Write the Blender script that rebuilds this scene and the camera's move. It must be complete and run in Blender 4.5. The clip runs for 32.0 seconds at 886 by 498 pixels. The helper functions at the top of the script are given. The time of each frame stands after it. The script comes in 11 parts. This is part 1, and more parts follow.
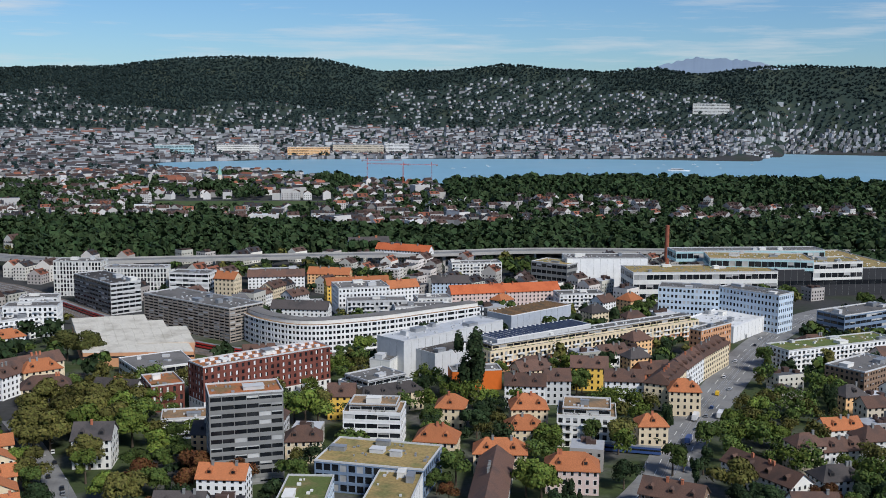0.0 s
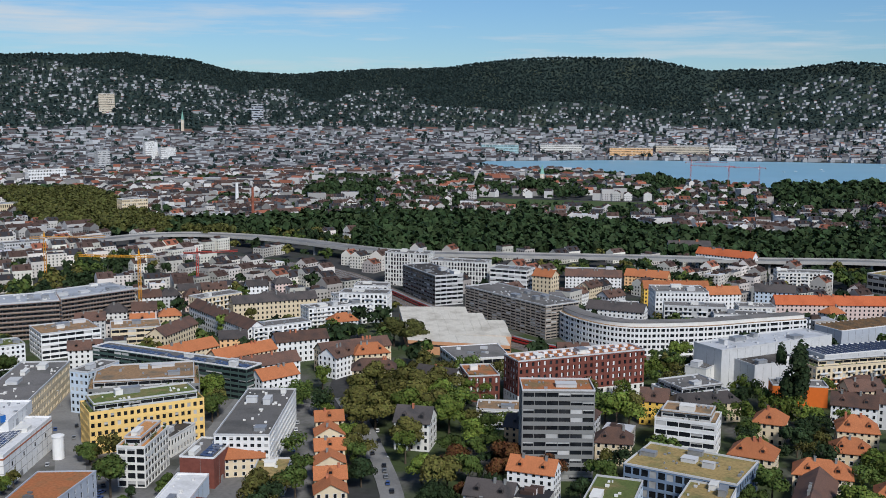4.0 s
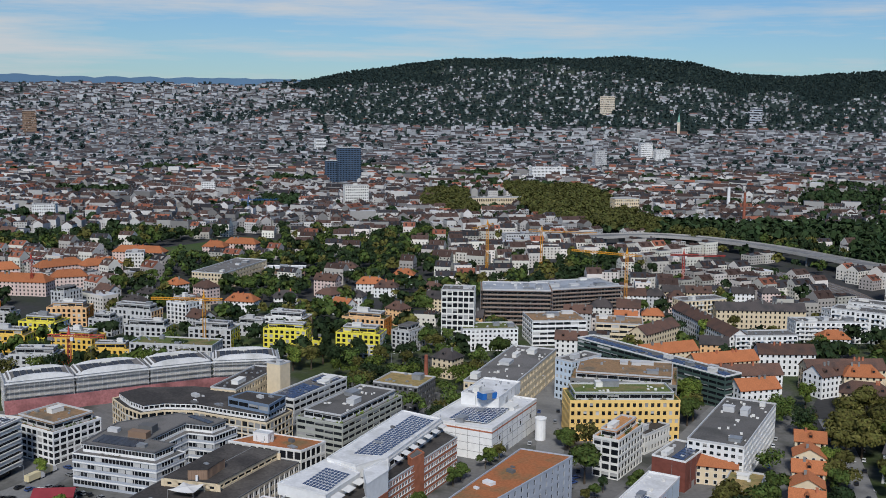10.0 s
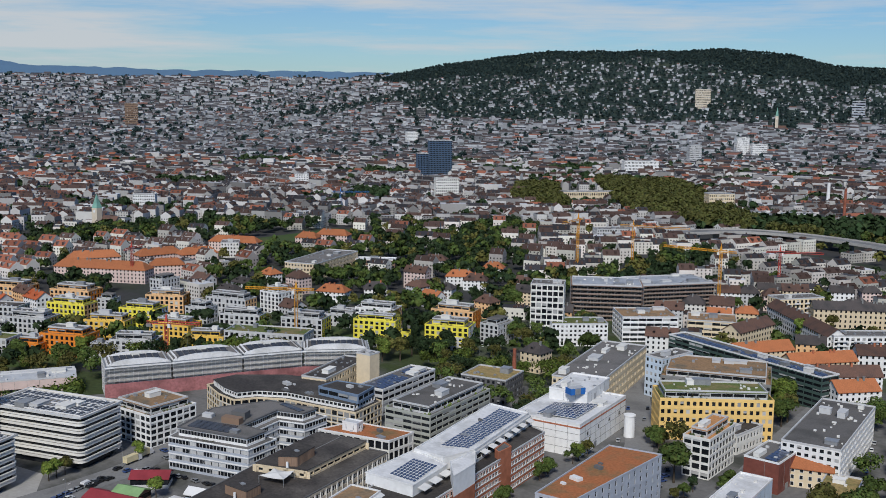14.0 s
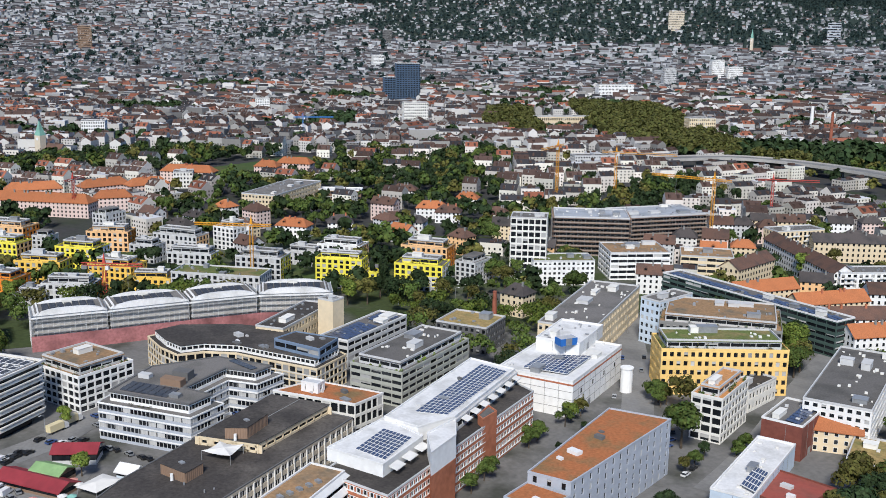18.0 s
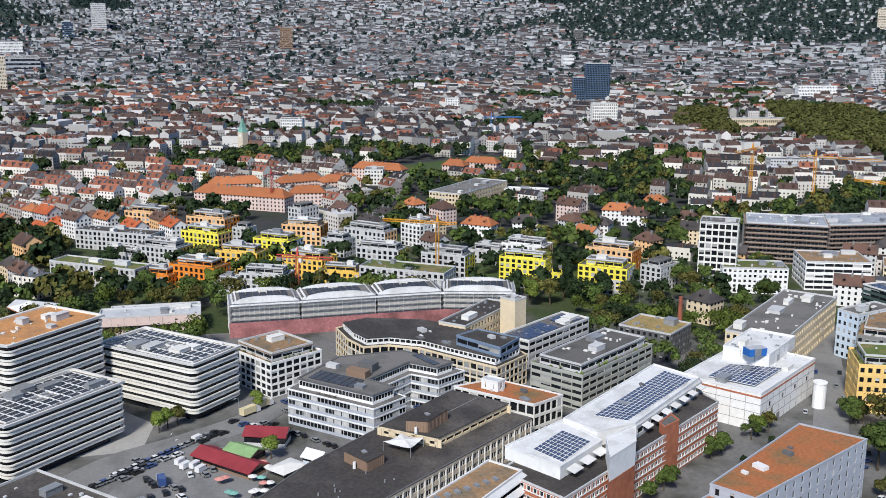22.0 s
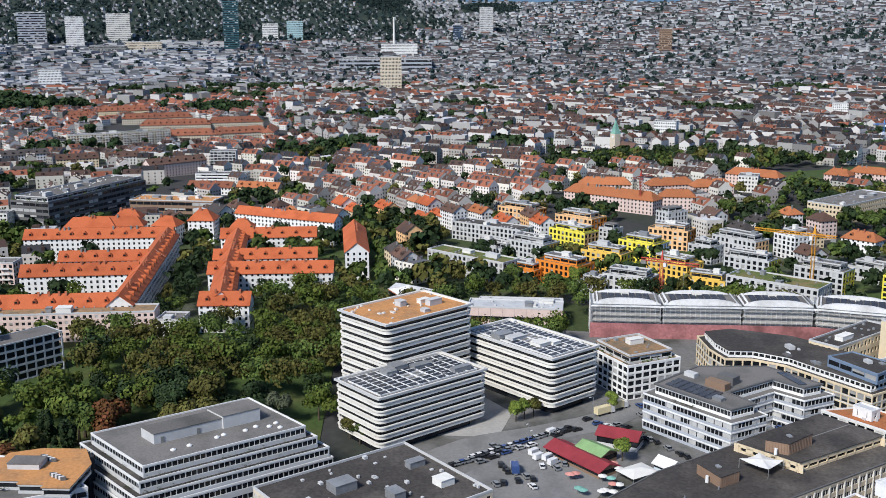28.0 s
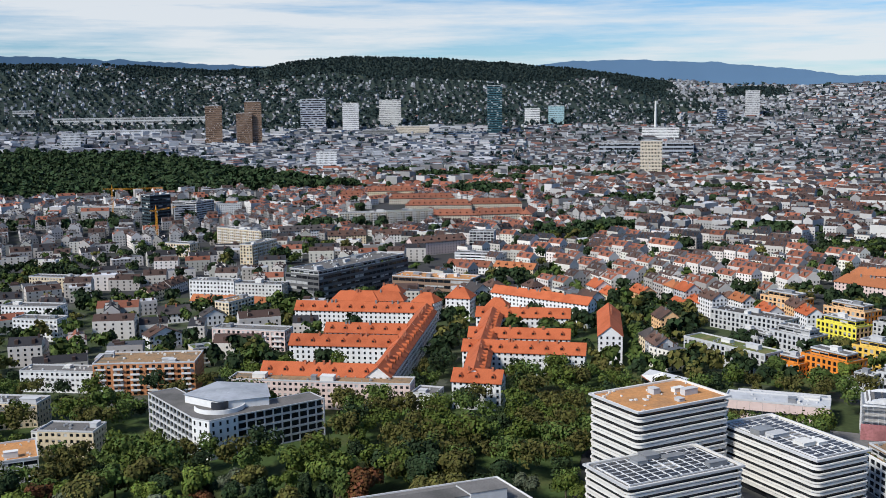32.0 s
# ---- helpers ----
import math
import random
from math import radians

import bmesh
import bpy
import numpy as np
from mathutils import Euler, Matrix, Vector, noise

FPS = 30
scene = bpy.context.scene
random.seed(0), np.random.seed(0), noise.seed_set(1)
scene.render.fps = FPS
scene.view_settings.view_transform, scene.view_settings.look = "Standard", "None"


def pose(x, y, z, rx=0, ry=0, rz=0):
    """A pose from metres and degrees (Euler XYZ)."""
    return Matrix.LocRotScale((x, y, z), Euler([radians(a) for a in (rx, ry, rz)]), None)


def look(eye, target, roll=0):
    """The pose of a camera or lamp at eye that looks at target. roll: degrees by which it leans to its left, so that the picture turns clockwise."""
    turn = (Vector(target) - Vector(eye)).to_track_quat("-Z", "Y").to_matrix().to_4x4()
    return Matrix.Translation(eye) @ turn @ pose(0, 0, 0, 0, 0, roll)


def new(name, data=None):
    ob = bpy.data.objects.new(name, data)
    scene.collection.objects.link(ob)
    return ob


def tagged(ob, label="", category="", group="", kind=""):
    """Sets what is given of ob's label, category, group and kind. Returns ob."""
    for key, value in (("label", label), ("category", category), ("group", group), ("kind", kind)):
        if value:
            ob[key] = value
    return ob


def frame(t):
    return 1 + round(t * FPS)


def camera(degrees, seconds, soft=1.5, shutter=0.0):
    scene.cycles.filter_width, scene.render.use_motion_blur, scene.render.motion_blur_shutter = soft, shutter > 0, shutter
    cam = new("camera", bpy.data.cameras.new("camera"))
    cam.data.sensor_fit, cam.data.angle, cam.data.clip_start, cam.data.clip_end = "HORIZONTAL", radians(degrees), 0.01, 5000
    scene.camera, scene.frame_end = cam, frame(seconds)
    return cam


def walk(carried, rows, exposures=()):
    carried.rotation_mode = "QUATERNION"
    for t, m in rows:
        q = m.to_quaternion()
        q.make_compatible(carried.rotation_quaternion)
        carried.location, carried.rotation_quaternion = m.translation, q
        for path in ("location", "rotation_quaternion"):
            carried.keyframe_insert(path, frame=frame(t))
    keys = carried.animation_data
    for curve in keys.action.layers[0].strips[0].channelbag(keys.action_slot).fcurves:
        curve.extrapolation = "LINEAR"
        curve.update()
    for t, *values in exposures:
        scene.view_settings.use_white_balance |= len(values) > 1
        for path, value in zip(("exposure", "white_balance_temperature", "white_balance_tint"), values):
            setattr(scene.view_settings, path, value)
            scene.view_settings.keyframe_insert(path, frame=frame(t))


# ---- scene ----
cam = camera(45.93, 32.0, soft=0.9)
# seconds, place, yaw, pitch, roll
ROWS = [
    (0.0, 0.0, 0.0, 160.0, -0.00, -7.78, 0.38),
    (0.5, 0.0, 0.0, 160.0, 1.85, -7.79, 0.37),
    (1.0, 0.0, 0.0, 160.0, 3.91, -7.78, 0.36),
    (1.5, 0.0, 0.0, 160.0, 6.17, -7.78, 0.35),
    (2.0, 0.0, 0.0, 160.0, 8.29, -7.80, 0.34),
    (2.5, 0.0, 0.0, 160.0, 10.60, -7.81, 0.34),
    (3.0, 0.0, 0.0, 160.0, 12.94, -7.83, 0.35),
    (3.5, 0.0, 0.0, 160.0, 15.18, -7.85, 0.37),
    (5.5, 0.0, 0.0, 160.0, 24.52, -7.93, 0.49),
    (6.0, 0.0, 0.0, 160.0, 26.88, -7.94, 0.53),
    (6.5, 0.0, 0.0, 160.0, 29.25, -7.95, 0.58),
    (7.0, 0.0, 0.0, 160.0, 31.41, -7.96, 0.62),
    (7.5, 0.0, 0.0, 160.0, 33.69, -7.97, 0.66),
    (8.0, 0.0, 0.0, 160.0, 35.94, -7.97, 0.70),
    (8.5, 0.0, 0.0, 160.0, 38.25, -7.99, 0.73),
    (9.0, 0.0, 0.0, 160.0, 40.25, -7.99, 0.75),
    (9.5, 0.0, 0.0, 160.0, 42.02, -8.00, 0.78),
    (10.0, 0.0, 0.0, 160.0, 43.93, -8.00, 0.80),
    (10.5, 0.0, 0.0, 160.0, 45.97, -8.02, 0.82),
    (11.0, 0.0, 0.0, 160.0, 48.18, -8.03, 0.83),
    (11.5, 0.0, 0.0, 160.0, 49.73, -8.03, 0.83),
    (12.0, 0.0, 0.0, 160.0, 49.68, -8.02, 0.83),
    (12.5, 0.0, 0.0, 160.0, 49.48, -8.00, 0.83),
    (13.0, 0.0, 0.0, 160.0, 49.28, -7.99, 0.83),
    (13.5, 0.0, 0.0, 160.0, 49.10, -7.98, 0.84),
    (14.0, 0.0, 0.0, 160.0, 48.89, -8.44, 0.84),
    (14.5, 0.0, 0.0, 160.0, 48.68, -9.87, 0.82),
    (15.0, 0.0, 0.0, 160.0, 48.48, -11.23, 0.82),
    (15.5, 0.0, 0.0, 160.0, 48.32, -11.48, 0.81),
    (15.7, -2.3, 1.9, 159.7, 48.29, -11.51, 0.81),
    (15.9, -7.7, 6.3, 158.9, 48.20, -11.58, 0.81),
    (16.1, -13.3, 10.9, 158.1, 48.07, -11.68, 0.81),
    (16.3, -18.8, 15.4, 157.3, 47.92, -11.81, 0.81),
    (16.5, -24.3, 19.9, 156.5, 47.75, -11.95, 0.81),
    (16.7, -29.9, 24.5, 155.7, 47.58, -12.09, 0.81),
    (16.9, -35.4, 29.0, 154.9, 47.43, -12.22, 0.80),
    (17.1, -40.9, 33.6, 154.1, 47.30, -12.32, 0.80),
    (17.3, -46.4, 38.0, 153.4, 47.21, -12.40, 0.80),
    (17.5, -48.7, 39.9, 153.0, 47.18, -12.42, 0.80),
    (18.0, -48.7, 39.9, 153.0, 47.03, -12.44, 0.83),
    (18.5, -48.7, 39.9, 153.0, 46.87, -12.45, 0.87),
    (19.0, -48.7, 39.9, 153.0, 47.32, -12.45, 0.81),
    (19.5, -48.7, 39.9, 153.0, 48.41, -12.46, 0.74),
    (20.0, -48.7, 39.9, 153.0, 49.47, -12.47, 0.64),
    (20.5, -48.7, 39.9, 153.0, 51.52, -12.50, 0.60),
    (21.0, -48.7, 39.9, 153.0, 53.72, -12.52, 0.54),
    (21.5, -48.7, 39.9, 153.0, 55.65, -12.54, 0.48),
    (22.0, -48.7, 39.9, 153.0, 57.33, -12.53, 0.35),
    (22.5, -48.7, 39.9, 153.0, 58.68, -12.54, 0.30),
    (23.0, -48.7, 39.9, 153.0, 60.11, -12.55, 0.25),
    (23.5, -48.7, 39.9, 153.0, 61.74, -12.55, 0.23),
    (24.0, -48.7, 39.9, 153.0, 63.39, -12.56, 0.17),
    (24.5, -48.7, 39.9, 153.0, 64.88, -12.56, 0.10),
    (25.0, -48.7, 39.9, 153.0, 66.42, -12.56, 0.07),
    (25.5, -48.7, 39.9, 153.0, 68.15, -12.54, 0.00),
    (27.5, -48.7, 39.9, 153.0, 75.83, -12.46, -0.24),
    (28.0, -48.7, 39.9, 153.0, 77.61, -12.45, -0.26),
    (28.5, -48.7, 39.9, 153.0, 78.96, -12.43, -0.30),
    (29.0, -48.7, 39.9, 153.0, 80.53, -12.41, -0.35),
    (29.5, -48.7, 39.9, 153.0, 82.23, -12.37, -0.41),
    (30.0, -48.7, 39.9, 153.0, 84.15, -12.35, -0.45),
    (30.5, -48.7, 39.9, 153.0, 85.91, -12.32, -0.49),
    (31.0, -48.7, 39.9, 153.0, 88.11, -11.95, -0.55),
    (31.5, -48.7, 39.9, 153.0, 90.04, -10.06, -0.60),
    (32.0, -48.7, 39.9, 153.0, 91.67, -7.85, -0.66),
]
EXPO, SKY, SUN, CLOUD = [(0, 0.14, 6350, 10), (6, 0.0, 6350, 10), (10, -0.1, 6350, 10), (13.4, -0.14, 6350, 10), (14, -0.1, 6400, 10), (15, 0.16, 6450, 10), (17.5, 0.4, 6500, 10), (30, 0.48, 6500, 10), (31, 0.54, 6500, 10), (32, 0.38, 6450, 10)], 0.060, 3.6, 10.5
walk(cam, [(t, pose(x, y, z, 90 + pitch, 0, yaw) @ pose(0, 0, 0, 0, 0, roll)) for t, x, y, z, yaw, pitch, roll in ROWS],
     EXPO)

# ---- sky and sun ----
SUN_AZ, SUN_EL = radians(-140), radians(42)          # azimuth to the left of +y
world = bpy.data.worlds.new("sky")
scene.world = world
world.use_nodes = True
wn, wl = world.node_tree.nodes, world.node_tree.links
wn.clear()
w_out, w_bg, w_sky = wn.new("ShaderNodeOutputWorld"), wn.new("ShaderNodeBackground"), wn.new("ShaderNodeTexSky")
w_sky.sky_type, w_sky.sun_disc = "NISHITA", False
w_sky.sun_elevation, w_sky.sun_rotation = SUN_EL, radians(140)
w_sky.air_density, w_sky.dust_density, w_sky.ozone_density = 1.0, 0.15, 2.5
w_co, w_map, w_map2 = wn.new("ShaderNodeTexCoord"), wn.new("ShaderNodeMapping"), wn.new("ShaderNodeMapping")
w_map.inputs["Scale"].default_value = (1.6, 1.6, 22)
w_map2.inputs["Scale"].default_value = (6, 6, 60)
w_n1, w_n2 = wn.new("ShaderNodeTexNoise"), wn.new("ShaderNodeTexNoise")
for n_, s_ in ((w_n1, 1.4), (w_n2, 1.2)):
    n_.inputs["Scale"].default_value, n_.inputs["Detail"].default_value, n_.inputs["Roughness"].default_value = s_, 7, 0.62
wl.new(w_co.outputs["Generated"], w_map.inputs["Vector"])
wl.new(w_co.outputs["Generated"], w_map2.inputs["Vector"])
wl.new(w_map.outputs[0], w_n1.inputs["Vector"])
wl.new(w_map2.outputs[0], w_n2.inputs["Vector"])
w_add = wn.new("ShaderNodeMath")
w_add.operation = "MULTIPLY_ADD"
w_add.inputs[1].default_value = 0.35
wl.new(w_n2.outputs["Fac"], w_add.inputs[0])
wl.new(w_n1.outputs["Fac"], w_add.inputs[2])
w_ramp = wn.new("ShaderNodeValToRGB")
w_ramp.color_ramp.elements[0].position, w_ramp.color_ramp.elements[1].position = 0.71, 0.93
w_ramp.color_ramp.elements[1].color = (0.85, 0.85, 0.85, 1)
w_sep, w_west, w_sq, w_cov = wn.new("ShaderNodeSeparateXYZ"), wn.new("ShaderNodeMath"), wn.new("ShaderNodeMath"), wn.new("ShaderNodeMath")
wl.new(w_co.outputs["Generated"], w_sep.inputs[0])
w_west.operation, w_west.use_clamp = "MULTIPLY", True
w_west.inputs[1].default_value = -1.0
wl.new(w_sep.outputs["X"], w_west.inputs[0])
w_sq.operation, w_sq.inputs[1].default_value = "POWER", 2.0
wl.new(w_west.outputs[0], w_sq.inputs[0])
w_cov.operation, w_cov.inputs[1].default_value = "MULTIPLY_ADD", 0.17
wl.new(w_sq.outputs[0], w_cov.inputs[0])
wl.new(w_add.outputs[0], w_cov.inputs[2])
wl.new(w_cov.outputs[0], w_ramp.inputs["Fac"])
w_mix = wn.new("ShaderNodeMixRGB")
w_mix.inputs["Color2"].default_value = (CLOUD * 0.97, CLOUD, CLOUD * 1.03, 1)
wl.new(w_ramp.outputs["Color"], w_mix.inputs["Fac"])
w_tint = wn.new("ShaderNodeMixRGB")
w_tint.blend_type = "MULTIPLY"
w_tint.inputs["Fac"].default_value = 1.0
w_tint.inputs["Color2"].default_value = (0.76, 1.06, 1.42, 1)
wl.new(w_sky.outputs["Color"], w_tint.inputs["Color1"])
wl.new(w_tint.outputs[0], w_mix.inputs["Color1"])
wl.new(w_mix.outputs[0], w_bg.inputs["Color"])
w_bg.inputs["Strength"].default_value = SKY
wl.new(w_bg.outputs[0], w_out.inputs[0])
sun = new("sun", bpy.data.lights.new("sun", "SUN"))
sun.data.energy, sun.data.angle, sun.data.color = SUN, radians(12), (1.0, 0.965, 0.91)
sun.matrix_world = look(Vector((-math.sin(SUN_AZ) * math.cos(SUN_EL), math.cos(SUN_AZ) * math.cos(SUN_EL), math.sin(SUN_EL))) * 900, (0, 0, 0))


# ---- materials ----
def material(name, colour, rough=0.8, spread=0.18, grain=0.6, patch=0.05, metal=0.0, bump=0.15, rnd=0.0, second=None, amount=0.5, spec=0.3):
    """Two scales of variation round a base colour: grain and patch are cycles a metre. rnd: spread from thing to thing."""
    m = bpy.data.materials.new(name)
    m.use_nodes = True
    n, l = m.node_tree.nodes, m.node_tree.links
    bs = n["Principled BSDF"]
    co = n.new("ShaderNodeNewGeometry")
    fine, wide = n.new("ShaderNodeTexNoise"), n.new("ShaderNodeTexNoise")
    fine.inputs["Scale"].default_value, wide.inputs["Scale"].default_value = grain, patch
    fine.inputs["Detail"].default_value, wide.inputs["Detail"].default_value = 4, 5
    for q in (fine, wide):
        l.new(co.outputs["Position"], q.inputs["Vector"])
    base = n.new("ShaderNodeMixRGB")
    base.inputs["Color1"].default_value = (*colour, 1)
    base.inputs["Color2"].default_value = (*(second or [c * (1 - 1.6 * spread) for c in colour]), 1)
    step = n.new("ShaderNodeMapRange")
    step.inputs["From Min"].default_value, step.inputs["From Max"].default_value = 0.62 - 0.3 * amount, 0.82 - 0.3 * amount
    l.new(wide.outputs["Fac"], step.inputs["Value"])
    l.new(step.outputs[0], base.inputs["Fac"])
    hs = n.new("ShaderNodeHueSaturation")
    l.new(base.outputs[0], hs.inputs["Color"])
    val = n.new("ShaderNodeMapRange")
    val.inputs["From Min"].default_value, val.inputs["From Max"].default_value = 0.25, 0.75
    val.inputs["To Min"].default_value, val.inputs["To Max"].default_value = 1 - spread, 1 + spread
    l.new(fine.outputs["Fac"], val.inputs["Value"])
    if rnd:
        inf, mul = n.new("ShaderNodeObjectInfo"), n.new("ShaderNodeMath")
        r2 = n.new("ShaderNodeMapRange")
        r2.inputs["To Min"].default_value, r2.inputs["To Max"].default_value = 1 - rnd, 1 + rnd
        l.new(inf.outputs["Random"], r2.inputs["Value"])
        mul.operation = "MULTIPLY"
        l.new(val.outputs[0], mul.inputs[0])
        l.new(r2.outputs[0], mul.inputs[1])
        l.new(mul.outputs[0], hs.inputs["Value"])
    else:
        l.new(val.outputs[0], hs.inputs["Value"])
    l.new(hs.outputs[0], bs.inputs["Base Color"])
    bs.inputs["Roughness"].default_value, bs.inputs["Metallic"].default_value = rough, metal
    bs.inputs["Specular IOR Level"].default_value = spec
    if bump:
        bp = n.new("ShaderNodeBump")
        bp.inputs["Strength"].default_value, bp.inputs["Distance"].default_value = bump, 0.1
        l.new(fine.outputs["Fac"], bp.inputs["Height"])
        l.new(bp.outputs[0], bs.inputs["Normal"])
    return m


def island(m, spread=0.3, hue=0.0, sat=0.0):
    """Lets every loose piece of a joined mesh differ in tone."""
    n, l = m.node_tree.nodes, m.node_tree.links
    bs = n["Principled BSDF"]
    src = bs.inputs["Base Color"].links[0].from_socket
    ge, hs, mr = n.new("ShaderNodeNewGeometry"), n.new("ShaderNodeHueSaturation"), n.new("ShaderNodeMapRange")
    mr.inputs["To Min"].default_value, mr.inputs["To Max"].default_value = 1 - spread, 1 + spread
    l.new(ge.outputs["Random Per Island"], mr.inputs["Value"])
    l.new(mr.outputs[0], hs.inputs["Value"])
    if hue:
        mh, ma = n.new("ShaderNodeMapRange"), n.new("ShaderNodeMath")
        ma.operation, ma.inputs[1].default_value = "MULTIPLY", 7.31
        fr = n.new("ShaderNodeMath")
        fr.operation = "FRACT"
        l.new(ge.outputs["Random Per Island"], ma.inputs[0])
        l.new(ma.outputs[0], fr.inputs[0])
        mh.inputs["To Min"].default_value, mh.inputs["To Max"].default_value = 0.5 - hue, 0.5 + hue
        l.new(fr.outputs[0], mh.inputs["Value"])
        l.new(mh.outputs[0], hs.inputs["Hue"])
    l.new(src, hs.inputs["Color"])
    l.new(hs.outputs[0], bs.inputs["Base Color"])
    return m


def wall_mat(name, colour, **k):
    return material("render_" + name, colour, rough=0.85, spread=k.pop("spread", 0.07), grain=0.5, patch=0.09, bump=0.05, rnd=k.pop("rnd", 0.06), amount=0.3, **k)


WALL = dict(
    white=wall_mat("white", (0.74, 0.74, 0.725)), offwhite=wall_mat("offwhite", (0.68, 0.67, 0.63)), lgrey=wall_mat("light_grey", (0.50, 0.505, 0.505)),
    blue=wall_mat("blue", (0.02, 0.13, 0.42)), grey=wall_mat("grey", (0.21, 0.212, 0.205)), dkgrey=wall_mat("dark_grey", (0.12, 0.12, 0.12)), black=wall_mat("black", (0.035, 0.036, 0.04)),
    ivory=wall_mat("ivory", (0.70, 0.68, 0.63)), cream=wall_mat("cream", (0.66, 0.55, 0.38)), beige=wall_mat("beige", (0.58, 0.51, 0.40)), yellow=wall_mat("yellow", (0.78, 0.50, 0.10)), navy=wall_mat("navy", (0.062, 0.102, 0.165)), teal=wall_mat("teal", (0.035, 0.11, 0.135)), warmyellow=wall_mat("warm_yellow", (0.78, 0.53, 0.19)),
    lemon=wall_mat("lemon", (0.78, 0.68, 0.08)), apricot=wall_mat("apricot", (0.76, 0.47, 0.24)), orange=wall_mat("orange", (0.72, 0.23, 0.03)), deeporange=wall_mat("deep_orange", (0.64, 0.145, 0.022)),
    brick=wall_mat("brick", (0.42, 0.15, 0.08), spread=0.2), brickdark=wall_mat("dark_brick", (0.17, 0.055, 0.04), spread=0.2), orangebrick=wall_mat("orange_brick", (0.55, 0.24, 0.11)),
    paleblue=wall_mat("pale_blue", (0.52, 0.61, 0.70)), bluegrey=wall_mat("blue_grey", (0.37, 0.40, 0.45)), bluemetal=wall_mat("blue_metal", (0.16, 0.22, 0.31)),
    brown=wall_mat("brown", (0.24, 0.16, 0.11)), brownband=wall_mat("brown_band", (0.30, 0.26, 0.22)), terracotta=wall_mat("terracotta", (0.58, 0.30, 0.16)),
    pink=wall_mat("pink", (0.66, 0.52, 0.47)), greygreen=wall_mat("grey_green", (0.36, 0.37, 0.33)), greenglass=wall_mat("green_metal", (0.05, 0.085, 0.075)),
    dkglass=wall_mat("dark_cladding", (0.03, 0.05, 0.06)), glassblue=wall_mat("blue_glass_frame", (0.35, 0.52, 0.55)), concrete=wall_mat("concrete", (0.30, 0.25, 0.21), spread=0.15),
    sheet=wall_mat("sheeting", (0.46, 0.44, 0.41), spread=0.15))
ROOF = dict(
    gravel=material("roof_gravel", (0.15, 0.142, 0.134), 0.95, 0.2, 1.5, 0.08, second=(0.10, 0.097, 0.09), rnd=0.2),
    dark=material("roof_felt", (0.046, 0.041, 0.038), 0.9, 0.35, 0.9, 0.05, second=(0.095, 0.085, 0.075), rnd=0.15),
    moss=material("roof_moss", (0.29, 0.21, 0.085), 0.95, 0.3, 0.8, 0.12, second=(0.17, 0.16, 0.06), rnd=0.12),
    brown=material("roof_brown", (0.29, 0.18, 0.095), 0.95, 0.25, 0.8, 0.12, second=(0.16, 0.13, 0.09), rnd=0.1),
    green=material("roof_green", (0.10, 0.13, 0.035), 0.95, 0.3, 0.9, 0.12, second=(0.20, 0.16, 0.07), rnd=0.1),
    orange=material("roof_orange", (0.50, 0.24, 0.09), 0.95, 0.2, 0.9, 0.1, second=(0.38, 0.20, 0.09)),
    pale=material("roof_pale", (0.55, 0.52, 0.45), 0.85, 0.1, 0.6, 0.08, second=(0.40, 0.37, 0.31)),
    redsheet=material("roof_red_sheet", (0.30, 0.075, 0.055), 0.7, 0.12, 0.6, 0.1, second=(0.24, 0.08, 0.06)),
    rust=material("roof_rust", (0.36, 0.13, 0.05), 0.95, 0.25, 0.9, 0.1, second=(0.20, 0.13, 0.06)),
    white=material("roof_white", (0.66, 0.66, 0.655), 0.7, 0.10, 0.9, 0.1, second=(0.50, 0.50, 0.485)),
    metal=material("roof_metal", (0.50, 0.51, 0.52), 0.5, 0.08, 0.9, 0.1, second=(0.38, 0.39, 0.40)),
    zinc=material("roof_zinc", (0.36, 0.38, 0.41), 0.55, 0.12, 0.7, 0.1, second=(0.26, 0.28, 0.30)))
TILE = dict(
    redtile=material("tile_red", (0.44, 0.112, 0.042), 0.85, 0.18, 2.2, 0.12, second=(0.36, 0.085, 0.03), rnd=0.1),
    orangetile=material("tile_orange", (0.38, 0.135, 0.055), 0.85, 0.22, 2.0, 0.14, second=(0.33, 0.12, 0.05), rnd=0.15),
    browntile=material("tile_brown", (0.115, 0.065, 0.048), 0.85, 0.22, 2.0, 0.14, second=(0.075, 0.05, 0.042), rnd=0.25),
    agedtile=material("tile_aged", (0.25, 0.092, 0.052), 0.88, 0.24, 2.0, 0.14, second=(0.17, 0.07, 0.045), rnd=0.2),
    darktile=material("tile_slate", (0.07, 0.06, 0.057), 0.8, 0.2, 2.0, 0.14, second=(0.045, 0.042, 0.042), rnd=0.25))
GLASS = material("window_glass", (0.010, 0.012, 0.015), 0.12, 0.3, 0.35, 0.1, bump=0, spec=0.28, second=(0.030, 0.033, 0.037), rnd=0.2)
BLIND = material("blind_fabric", (0.42, 0.42, 0.41), 0.8, 0.15, 0.3, 0.1, bump=0, rnd=0.25)
FRAME = material("white_trim", (0.70, 0.70, 0.69), 0.6, 0.05, 0.5, 0.1, bump=0)
METAL = material("grey_metal", (0.33, 0.34, 0.35), 0.45, 0.12, 1.0, 0.1, metal=0.4, bump=0.03)
SOLAR = material("solar_panel", (0.045, 0.065, 0.125), 0.2, 0.25, 0.5, 0.2, bump=0, spec=0.5, second=(0.07, 0.09, 0.14))
PANEL = material("dark_panel", (0.030, 0.034, 0.043), 0.25, 0.2, 0.5, 0.2, bump=0, spec=0.5, second=(0.05, 0.054, 0.062))
